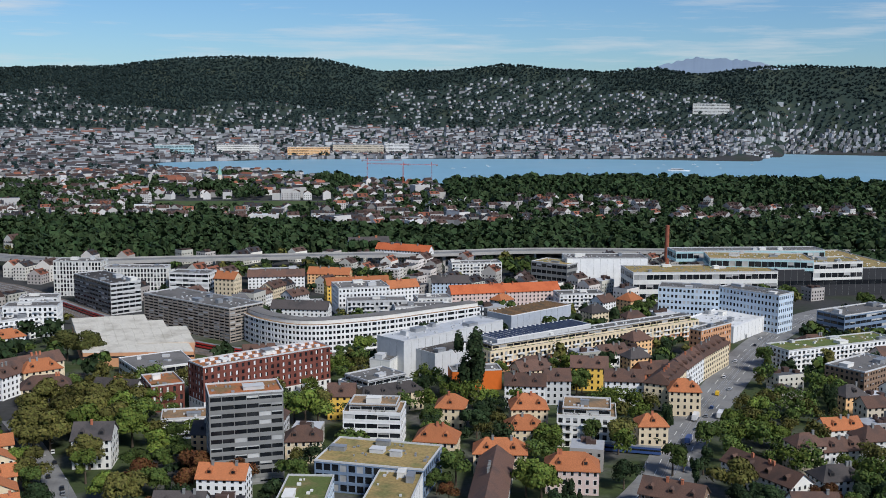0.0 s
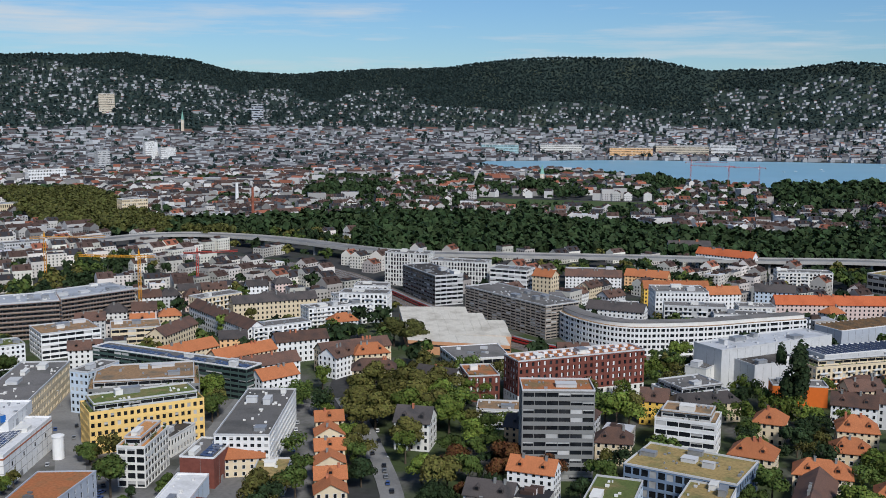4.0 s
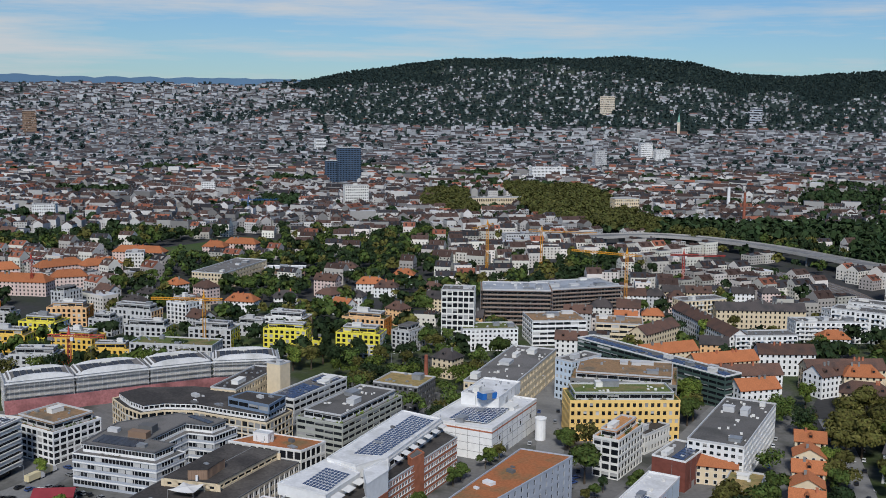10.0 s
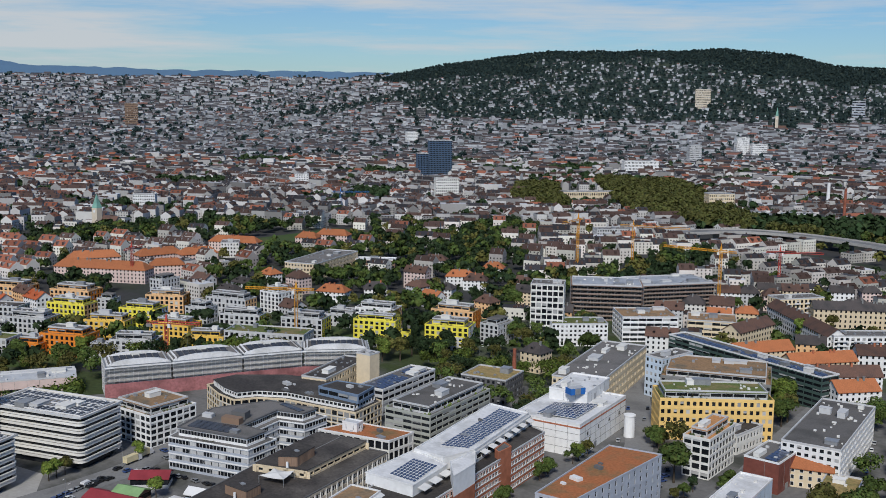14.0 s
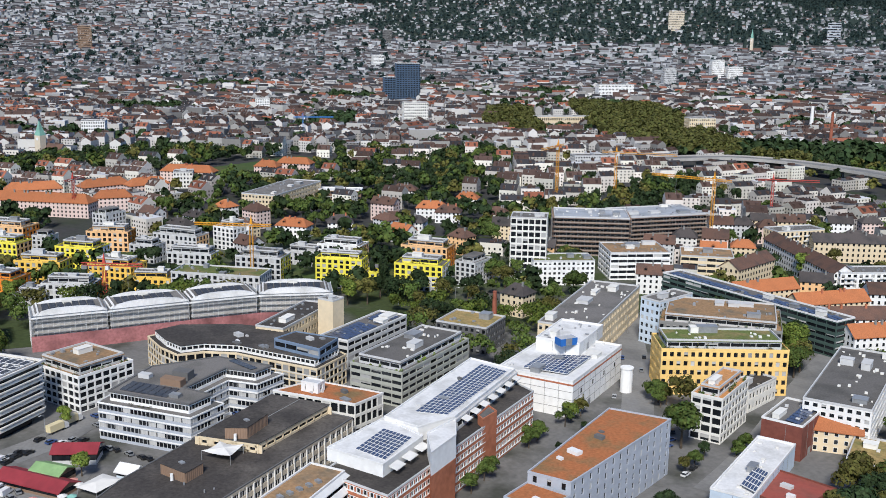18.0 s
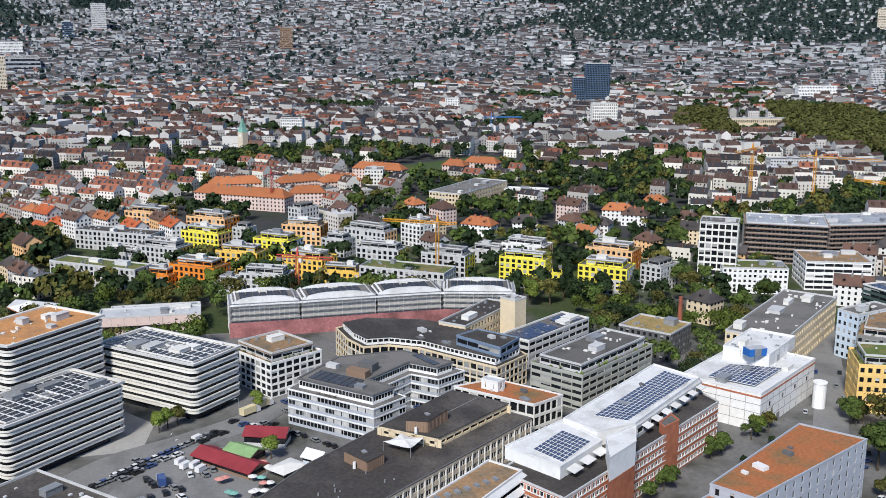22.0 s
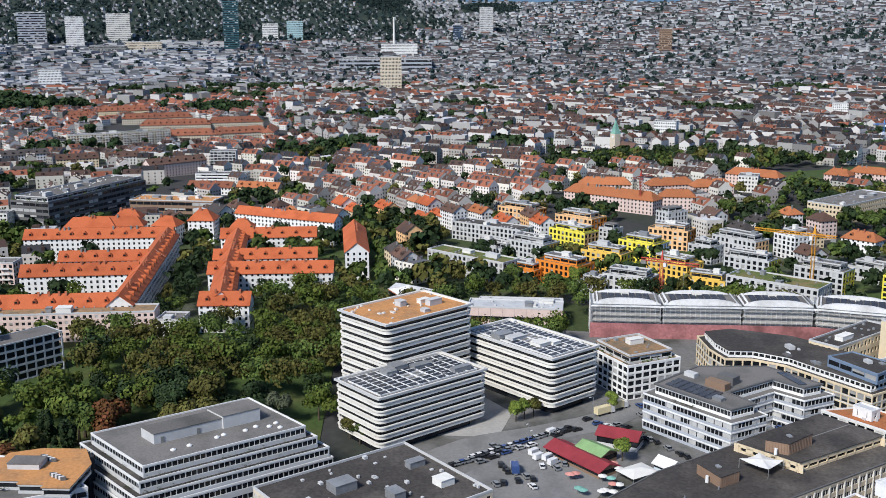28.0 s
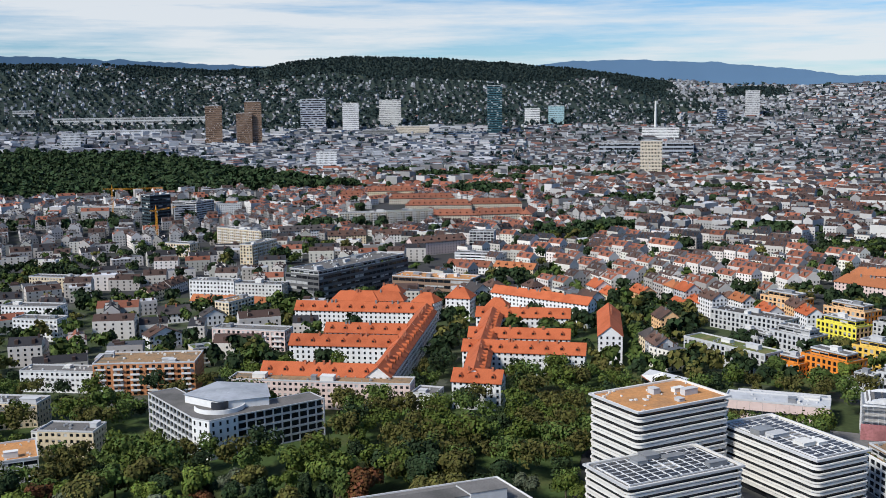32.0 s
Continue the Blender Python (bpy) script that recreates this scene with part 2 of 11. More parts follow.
AWNING = material("awning_cloth", (0.68, 0.67, 0.64), 0.8, 0.06, 0.5, 0.1, bump=0.02)
BARK = material("bark", (0.09, 0.07, 0.05), 0.95, 0.3, 3.0, 0.5)
# hill leaves lean blue: distance haze put into their base colour
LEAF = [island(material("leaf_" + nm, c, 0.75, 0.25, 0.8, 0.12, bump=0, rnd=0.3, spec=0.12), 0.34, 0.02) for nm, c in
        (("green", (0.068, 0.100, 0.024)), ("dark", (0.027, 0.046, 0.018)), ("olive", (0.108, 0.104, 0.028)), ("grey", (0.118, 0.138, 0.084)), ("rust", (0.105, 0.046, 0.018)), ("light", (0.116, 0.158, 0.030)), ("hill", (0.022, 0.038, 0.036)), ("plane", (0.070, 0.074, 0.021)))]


# ---- mesh tools ----
def mesh_of(name, verts, faces, mats=(), index=None):
    """A mesh from arrays; faces all of one length, or a list of lists."""
    me = bpy.data.meshes.new(name)
    verts = np.asarray(verts, np.float32).reshape(-1, 3)
    if isinstance(faces, np.ndarray):
        k = faces.shape[1]
        me.vertices.add(len(verts))
        me.vertices.foreach_set("co", verts.ravel())
        me.loops.add(faces.size)
        me.loops.foreach_set("vertex_index", faces.astype(np.int32).ravel())
        me.polygons.add(len(faces))
        me.polygons.foreach_set("loop_start", np.arange(0, faces.size, k, dtype=np.int32))
        if index is not None:
            me.polygons.foreach_set("material_index", np.asarray(index, np.int32))
        me.update(calc_edges=True)
        me.shade_flat()
    else:
        me.from_pydata(verts.tolist(), [], faces)
        if index is not None:
            me.polygons.foreach_set("material_index", np.asarray(index, np.int32))
        me.update()
    for m in mats:
        me.materials.append(m)
    return me


BOX = np.array([[0, 3, 2, 1], [4, 5, 6, 7], [0, 1, 5, 4], [1, 2, 6, 5], [2, 3, 7, 6], [3, 0, 4, 7]])


class Shape:
    """Gathers boxes and prisms into one mesh."""

    def __init__(self):
        self.v, self.f, self.n = [], [], 0

    def add(self, verts, faces):
        self.v.extend(verts)
        self.f.extend([[i + self.n for i in f] for f in faces])
        self.n += len(verts)
        return self

    def box(self, x0, y0, z0, x1, y1, z1):
        return self.add([(x0, y0, z0), (x1, y0, z0), (x1, y1, z0), (x0, y1, z0), (x0, y0, z1), (x1, y0, z1), (x1, y1, z1), (x0, y1, z1)], BOX.tolist())

    def ring(self, w, d, out, thick, z0, z1, soft=0.0):
        """A band round a w by d plan, standing out from it."""
        a, b = -out, thick - out
        if soft:
            o, i = rounded(w, d, out, soft), rounded(w, d, out - thick, max(soft - thick, 0.2))
        else:
            o = [(a, a), (w - a, a), (w - a, d - a), (a, d - a)]
            i = [(b, b), (w - b, b), (w - b, d - b), (b, d - b)]
        k = len(o)
        vs = [(*p, z0) for p in o] + [(*p, z1) for p in o] + [(*p, z1) for p in i] + [(*p, z0) for p in i]
        fs = []
        for j in range(k):
            q = (j + 1) % k
            fs += [[j, q, k + q, k + j], [k + j, k + q, 2 * k + q, 2 * k + j], [2 * k + j, 2 * k + q, 3 * k + q, 3 * k + j], [3 * k + j, 3 * k + q, q, j]]
        return self.add(vs, fs)

    def slab(self, pts, z0, z1):
        k = len(pts)
        return self.add([(*p, z0) for p in pts] + [(*p, z1) for p in pts], [list(range(k))[::-1], list(range(k, 2 * k))] + [[j, (j + 1) % k, k + (j + 1) % k, k + j] for j in range(k)])

    def tube(self, x, y, z0, z1, r0, r1=None, k=10):
        r1 = r0 if r1 is None else r1
        c = [(math.cos(6.2832 * j / k), math.sin(6.2832 * j / k)) for j in range(k)]
        return self.add([(x + r0 * a, y + r0 * b, z0) for a, b in c] + [(x + r1 * a, y + r1 * b, z1) for a, b in c], [list(range(k))[::-1], list(range(k, 2 * k))] + [[j, (j + 1) % k, k + (j + 1) % k, k + j] for j in range(k)])

    def mesh(self, name, mat):
        return mesh_of(name, self.v, self.f, [mat])


def rounded(w, d, out, r, k=5):
    pts = []
    for cx, cy, a0 in ((w - r + out, -out + r, -90), (w - r + out, d + out - r, 0), (-out + r, d + out - r, 90), (-out + r, -out + r, 180)):
        pts += [(cx + r * math.cos(radians(a0 + 90 * j / k)), cy + r * math.sin(radians(a0 + 90 * j / k))) for j in range(k + 1)]
    return pts


def part(name, shape, mat, parent, label="", kind=""):
    ob = new(name, shape.mesh(name, mat) if isinstance(shape, Shape) else shape)
    ob.parent = parent
    return tagged(ob, label, kind=kind)


def thing(name, label, category, x, y, yaw, z=0.0, group=""):
    ob = new(name)
    ob.matrix_world = pose(x, y, z, 0, 0, yaw)
    return tagged(ob, label, category, group)


# ---- what is taken up on the ground ----
CELL, HALF = 4.0, 1900
TAKEN = np.zeros((int(2 * HALF / CELL),) * 2, bool)


def take(x, y, yaw, w, d, margin=2.0):
    c, s = math.cos(radians(yaw)), math.sin(radians(yaw))
    for u in np.arange(-margin, w + margin + 1, CELL * 0.6):
        for v in np.arange(-margin, d + margin + 1, CELL * 0.6):
            i, j = int((x + c * u - s * v + HALF) / CELL), int((y + s * u + c * v + HALF) / CELL)
            if 0 <= i < TAKEN.shape[0] and 0 <= j < TAKEN.shape[1]:
                TAKEN[i, j] = True


def free(x, y, r):
    if max(abs(x), abs(y)) > HALF - r - CELL:
        return True
    i0, i1, j0, j1 = [int((q + HALF) / CELL) for q in (x - r, x + r, y - r, y + r)]
    return not TAKEN[i0:i1 + 1, j0:j1 + 1].any()


# ---- ground, hills, water ----
def ridge(az):
    """Height of the skyline over the ground, by azimuth in degrees to the left."""
    return float(np.interp(az, RIDGE_AZ, RIDGE_Z))


def ground_z(x, y):
    r, az = math.hypot(x, y), math.degrees(math.atan2(-x, y))
    if r < 2100:
        return 0.0
    top = ridge(az)
    r0, r1 = (float(np.interp(az, HILL_AZ, q)) for q in (HILL_R0, HILL_R1))
    if r <= r0:
        return 0.0
    q = min((r - r0) / (r1 - r0), 1.0)
    h = top * q ** 1.9
    h += (noise.noise((x / 380, y / 380, 0)) * 16 + noise.noise((x / 130, y / 130, 3)) * 5) * q
    return h - max(0.0, (r - r1) / 400) * 60


RIDGE_AZ = (-27, -18.5, -15.6, -13.4, -11.4, -8.5, -5.6, -3.2, 0.4, 3.5, 6.5, 9.6, 14.1, 18.4, 22.6, 26.5, 28.9, 31, 34.1, 40, 43.1, 46, 48.8, 51.6, 54.5, 58, 62, 66, 70, 73, 76, 80.1, 84.5, 89, 92.3, 95.3, 97.7, 99.5, 100.4, 105.3, 109.5, 116)
RIDGE_Z = (320, 320, 307, 293, 315, 296, 309, 322, 295, 289, 335, 346, 333, 306, 291, 272, 275, 318, 343, 337, 336, 310, 280, 232, 205, 206, 207, 208, 208, 209, 212, 242, 289, 316, 332, 338, 333, 319, 300, 304, 317, 330)
HILL_AZ, HILL_R0, HILL_R1 = (-27, -18, -16, 14, 18, 60, 116), (3850, 3850, 3250, 3100, 2500, 2300, 2300), (4450, 4400, 4250, 4250, 4250, 4300, 4250)

R_STEPS = np.concatenate([np.linspace(0, 2000, 21), np.linspace(2050, 4750, 76)])
A_STEPS = np.radians(np.linspace(-180, 180, 361))
gv = [(-math.sin(a) * r, math.cos(a) * r) for r in R_STEPS[1:] for a in A_STEPS[:-1]]
gv = [(x, y, ground_z(x, y)) for x, y in gv] + [(0, 0, 0)]
na = len(A_STEPS) - 1
gf = [[k * na + j, (k + 1) * na + j, (k + 1) * na + (j + 1) % na, k * na + (j + 1) % na] for k in range(len(R_STEPS) - 2) for j in range(na)]
gf += [[na * (len(R_STEPS) - 1), j, (j + 1) % na] for j in range(na)]
GROUND = material("ground", (0.042, 0.042, 0.042), 0.95, 0.25, 0.25, 0.018, second=(0.026, 0.038, 0.018), amount=0.45)
GRASS = material("grass", (0.046, 0.078, 0.019), 0.95, 0.25, 0.5, 0.04, second=(0.072, 0.082, 0.026))
ASPHALT = material("asphalt", (0.205, 0.203, 0.198), 0.9, 0.12, 0.8, 0.06, second=(0.14, 0.14, 0.138))
PAVING = material("paving", (0.155, 0.152, 0.146), 0.92, 0.18, 0.5, 0.05, second=(0.060, 0.062, 0.052), amount=0.5)
CONCRETE = material("concrete_slab", (0.36, 0.35, 0.33), 0.85, 0.1, 0.6, 0.06)
BALLAST = material("ballast", (0.16, 0.135, 0.115), 0.95, 0.25, 1.2, 0.1)
# dark green with the same painted haze tint as the hill leaves
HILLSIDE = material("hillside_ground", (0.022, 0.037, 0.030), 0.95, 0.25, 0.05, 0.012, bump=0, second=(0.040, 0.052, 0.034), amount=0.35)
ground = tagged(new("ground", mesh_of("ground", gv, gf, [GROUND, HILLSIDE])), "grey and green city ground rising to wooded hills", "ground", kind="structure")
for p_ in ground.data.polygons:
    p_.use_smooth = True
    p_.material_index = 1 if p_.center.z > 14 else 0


def polar(az, r):
    return -math.sin(radians(az)) * r, math.cos(radians(az)) * r


def sheet(name, label, category, pts, z, mat, thick=0.3, kind="structure"):
    s = Shape().slab(pts, z - thick, z)
    ob = new(name, s.mesh(name, mat))
    return tagged(ob, label, category, kind=kind)


# lake
WATER = material("lake_water", (0.22, 0.41, 0.52), 0.35, 0.06, 0.01, 0.002, bump=0.02, spec=0.35, second=(0.25, 0.43, 0.53))
shore = [(17.5, 2930), (14, 2600), (8.8, 2420), (4, 2220), (-1, 2130), (-8, 2260), (-16, 2280), (-27, 2330), (-27, 3950), (-20, 3920), (-17.6, 3850), (-17.2, 3500), (-14, 3340), (-8, 3260), (0, 3200), (8, 3130), (14, 3010)]
sheet("lake", "calm blue lake reaching to the far shore", "water", [polar(a, r) for a, r in shore], 1.0, WATER)

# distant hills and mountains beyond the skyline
# blue of the air between is painted into both base colours
HAZE = material("hazed_forest", (0.115, 0.20, 0.31), 1.0, 0.06, 0.004, 0.001, bump=0, spec=0.0)
HAZY_SNOW = material("hazed_mountain", (0.30, 0.38, 0.50), 1.0, 0.1, 0.006, 0.003, bump=0, spec=0.0, second=(0.42, 0.48, 0.58))


def far_range(name, label, az, z, r, mat, rough):
    a = np.linspace(az[0], az[-1], 90)
    top = np.interp(a, az, z) + np.array([noise.noise((q * 1.1, r, 0)) * rough + noise.noise((q * 4, r, 9)) * rough * 0.5 for q in a])
    vs = [(*polar(q, r), 0) for q in a] + [(*polar(q, r + 30), t_) for q, t_ in zip(a, top)]
    ob = new(name, mesh_of(name, vs, [[j, j + 1, 91 + j, 90 + j] for j in range(89)], [mat]))
    return tagged(ob, label, "hills", kind="structure")


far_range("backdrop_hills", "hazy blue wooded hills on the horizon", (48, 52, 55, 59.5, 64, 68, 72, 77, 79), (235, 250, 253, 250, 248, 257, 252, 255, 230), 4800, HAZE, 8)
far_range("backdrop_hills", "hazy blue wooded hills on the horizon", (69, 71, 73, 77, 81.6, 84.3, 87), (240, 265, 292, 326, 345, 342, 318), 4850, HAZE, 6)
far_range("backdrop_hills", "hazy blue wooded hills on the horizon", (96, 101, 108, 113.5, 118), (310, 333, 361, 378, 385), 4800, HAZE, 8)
far_range("backdrop_mountains", "pale distant mountains", (-19, -16.5, -15, -14, -12.5, -10.5, -8), (300, 362, 378, 386, 372, 330, 290), 4880, HAZY_SNOW, 22)
far_range("backdrop_mountains", "pale distant mountains", (-9, -6.5, -4.5, -2, 1, 3, 4), (280, 335, 320, 300, 322, 300, 260), 4880, HAZY_SNOW, 16)


# roads, rail, viaduct
def strip(name, label, category, pts, width, z, mat, thick=0.25, occupy=True):
    left, right = [], []
    for k, p in enumerate(pts):
        a, b = Vector(pts[max(k - 1, 0)]), Vector(pts[min(k + 1, len(pts) - 1)])
        n = (b - a).normalized()
        n = Vector((-n.y, n.x)) * width / 2
        left.append((p[0] + n.x, p[1] + n.y))
        right.append((p[0] - n.x, p[1] - n.y))
    k = len(pts)
    vs = [(*p, z) for p in left + right] + [(*p, z - thick) for p in left + right]
    fs = []
    for j in range(k - 1):
        fs += [[j, k + j, k + j + 1, j + 1], [2 * k + j, j, j + 1, 2 * k + j + 1], [3 * k + j + 1, k + j + 1, k + j, 3 * k + j]]
    ob = tagged(new(name, mesh_of(name, vs, fs, [mat])), label, category, kind="structure")
    if occupy:
        for a, b in zip(pts, pts[1:]):
            d_ = math.dist(a, b)
            ang = math.degrees(math.atan2(b[1] - a[1], b[0] - a[0]))
            c, s = math.cos(radians(ang)), math.sin(radians(ang))
            take(a[0] + s * width / 2, a[1] - c * width / 2, ang, d_, width, 1.0)
    return ob


def dense(pts, n=4):
    """Smooth polyline through points."""
    out = []
    for k in range(len(pts) - 1):
        p0, p1, p2, p3 = (Vector(pts[min(max(k + q, 0), len(pts) - 1)]) for q in (-1, 0, 1, 2))
        for j in range(n):
            t = j / n
            out.append(tuple(0.5 * (2 * p1 + (p2 - p0) * t + (2 * p0 - 5 * p1 + 4 * p2 - p3) * t * t + (3 * p1 - p0 - 3 * p2 + p3) * t ** 3)))
    return out + [tuple(pts[-1])]


avenue = dense([polar(a, r) for a, r in ((-9.5, 380), (-12.4, 440), (-13.4, 500), (-14.5, 560), (-15.9, 640), (-16.9, 710), (-18.4, 790), (-20.5, 870), (-25, 960))])
strip("road", "wide grey asphalt avenue with tram tracks", "road", avenue, 24, 0.3, ASPHALT)
for off in (-3.2, -1.8, 1.8, 3.2):
    strip("tram_rail", "steel tram rail in the avenue", "rail", [(x + off * 0.93, y + off * 0.3) for x, y in avenue], 0.22, 0.32, METAL, 0.02, False)
MARK = material("road_paint", (0.62, 0.62, 0.58), 0.8, 0.1, 1.0, 0.2, bump=0)
for off in (-7.5, 7.5):
    for k in range(0, len(avenue) - 1):
        a, b = Vector(avenue[k]), Vector(avenue[k + 1])
        q = a + (b - a) * 0.45
        strip("lane_mark", "white lane mark on the avenue", "road marking", [(a.x + off * 0.93, a.y + off * 0.3), (q.x + off * 0.93, q.y + off * 0.3)], 0.35, 0.32, MARK, 0.02, False)
strip("road", "narrow asphalt street lined with parked cars", "road", dense([polar(a, r) for a, r in ((19.6, 340), (20.3, 415), (21.3, 471), (22.2, 520), (23, 560))]), 10, 0.3, ASPHALT)
sheet("pavement", "grey paved ground of the works quarter", "pavement", [polar(a, 335) for a in range(24, 80, 4)] + [polar(a, 565) for a in range(76, 20, -4)], 0.2, PAVING)
strip("road", "asphalt street through the works quarter", "road", dense([polar(a, r) for a, r in ((38.2, 400), (37.7, 482), (38, 575), (38.6, 640), (42, 690), (50, 665), (58, 640))]), 13, 0.3, ASPHALT)
strip("road", "asphalt street beside the white block", "road", dense([polar(a, r) for a, r in ((34.5, 395), (32.2, 438), (29.6, 522), (27.5, 600))]), 11, 0.3, ASPHALT)
strip("road", "asphalt street with parked cars below the striped offices", "road", dense([polar(a, r) for a, r in ((76, 385), (72.3, 415), (68.5, 432), (65, 458), (62.5, 520))]), 15, 0.3, ASPHALT)
YARD = [polar(a, r) for a, r in ((74, 378), (70.5, 352), (66, 372), (64, 420), (69, 425))]
for a_ in np.linspace(0, 1, 12):
    for b_ in np.linspace(0, 1, 12):
        q_ = Vector(polar(74 - 10 * a_, 360 + 20 * a_ + 45 * b_))
        take(q_.x, q_.y, 0, 2, 2, 1)
        q_ = Vector(polar(76 - 5.5 * a_, 425 + 55 * b_))
        take(q_.x, q_.y, 0, 2, 2, 1)
sheet("car_park", "grey asphalt yard with parked vans and cars", "car park", YARD, 0.28, ASPHALT)
sheet("plaza", "pale paved forecourt between the striped offices", "pavement", [polar(a, r) for a, r in ((74.5, 425), (71, 425), (70.5, 450), (74, 490), (76, 470))], 0.28, CONCRETE)
rail = dense([polar(a, r) for a, r in ((30, 1120), (24, 1010), (21, 900), (18.6, 815), (16, 750), (13.6, 700), (10.5, 668), (5.2, 655), (-1, 668))])
strip("railway_bed", "brown gravel railway bed", "railway", rail, 26, 0.35, BALLAST)
for off in (-9, -7.5, -3.5, -2, 2, 3.5, 7.5, 9):
    strip("rail", "steel railway rail", "rail", [(x + off * 0.6, y + off * 0.8) for x, y in rail], 0.3, 0.5, METAL, 0.15, False)
GARDEN = material("garden_ground", (0.042, 0.060, 0.019), 0.95, 0.3, 0.4, 0.03, second=(0.095, 0.092, 0.086), amount=0.5)
sheet("garden_ground", "gardens, lawns and paved yards between the houses", "gardens", [polar(a, 335) for a in range(-28, 24, 4)] + [polar(a, 780) for a in range(22, -31, -4)], 0.12, GARDEN)
sheet("garden_ground", "lawns and paths between the estate blocks", "gardens", [polar(a, 566) for a in range(24, 78, 4)] + [polar(a, 800) for a in range(78, 20, -4)], 0.12, GARDEN)
sheet("garden_ground", "gardens and yards round the apartment houses", "gardens", [polar(a, 560) for a in range(78, 116, 4)] + [polar(a, 900) for a in range(114, 74, -4)], 0.12, GARDEN)
strip("park_lawn", "green lawn on the hillside park", "lawn", [polar(a, r) for a, r in ((16, 1720), (6.5, 1680))], 170, 0.6, GRASS)
strip("park_lawn", "green sports field beside the school", "lawn", [polar(a, r) for a, r in ((60, 1090), (53.5, 1210))], 75, 0.6, GRASS)
strip("park_lawn", "mown grass clearing in the park", "lawn", [polar(a, r) for a, r in ((85, 470), (79.5, 545), (78.5, 560))], 14, 0.5, GRASS, 0.25, False)
sheet("park_lawn", "grass below the park trees", "lawn", [polar(a, r) for a, r in ((112, 330), (112, 560), (96, 585), (87, 590), (86, 800), (79, 830), (76.5, 640), (80, 500), (80, 420), (90, 400), (96, 350))], 0.3, GRASS)
sheet("park_lawn", "grass strip with trees along the road", "lawn", [polar(a, r) for a, r in ((74, 640), (60, 640), (52, 660), (44.5, 690), (44.5, 740), (55, 700), (66, 680), (74, 690))], 0.3, GRASS)

via = dense([polar(a, r) for a, r in ((-24, 1180), (-14, 1110), (-5, 1080), (0, 1052), (7, 1036), (15, 1034), (20.4, 1050), (26, 1150), (30, 1205), (33, 1215), (36, 1180))], 6)
viaduct = tagged(new("viaduct"), "grey concrete motorway viaduct on piers", "viaduct", kind="structure")
deck = strip("deck", "", "", via, 24, 12.0, CONCRETE, 1.6, False)
deck.parent = viaduct
road_top = strip("carriageway", "", "", via, 21, 12.15, ASPHALT, 0.1, False)
road_top.parent = viaduct
for sgn in (-1, 1):
    edge = []
    for k, p in enumerate(via):
        a, b = Vector(via[max(k - 1, 0)]), Vector(via[min(k + 1, len(via) - 1)])
        n = (b - a).normalized()
        edge.append((p[0] - n.y * 11.6 * sgn, p[1] + n.x * 11.6 * sgn))
    w_ = strip("barrier", "", "", edge, 0.6, 13.4, CONCRETE, 1.6, False)
    w_.parent = viaduct
pier = Shape().box(-1.2, -7, 0, 1.2, 7, 10.6).mesh("pier", CONCRETE)
for k in range(2, len(via) - 1, 2):
    ob = new("pier", pier)
    ob.matrix_world = pose(via[k][0], via[k][1], 0, 0, 0, math.degrees(math.atan2(via[k + 1][1] - via[k][1], via[k + 1][0] - via[k][0])))
    ob.parent = viaduct
for k in range(len(via) - 1):
    take(via[k][0] - 14, via[k][1] - 14, 0, 28, 28, 0)


PLANK = material("scaffold_planks", (0.26, 0.17, 0.12), 0.9, 0.2, 1.0, 0.2)
NET = material("red_netting", (0.36, 0.15, 0.15), 0.9, 0.3, 0.8, 0.1, bump=0)


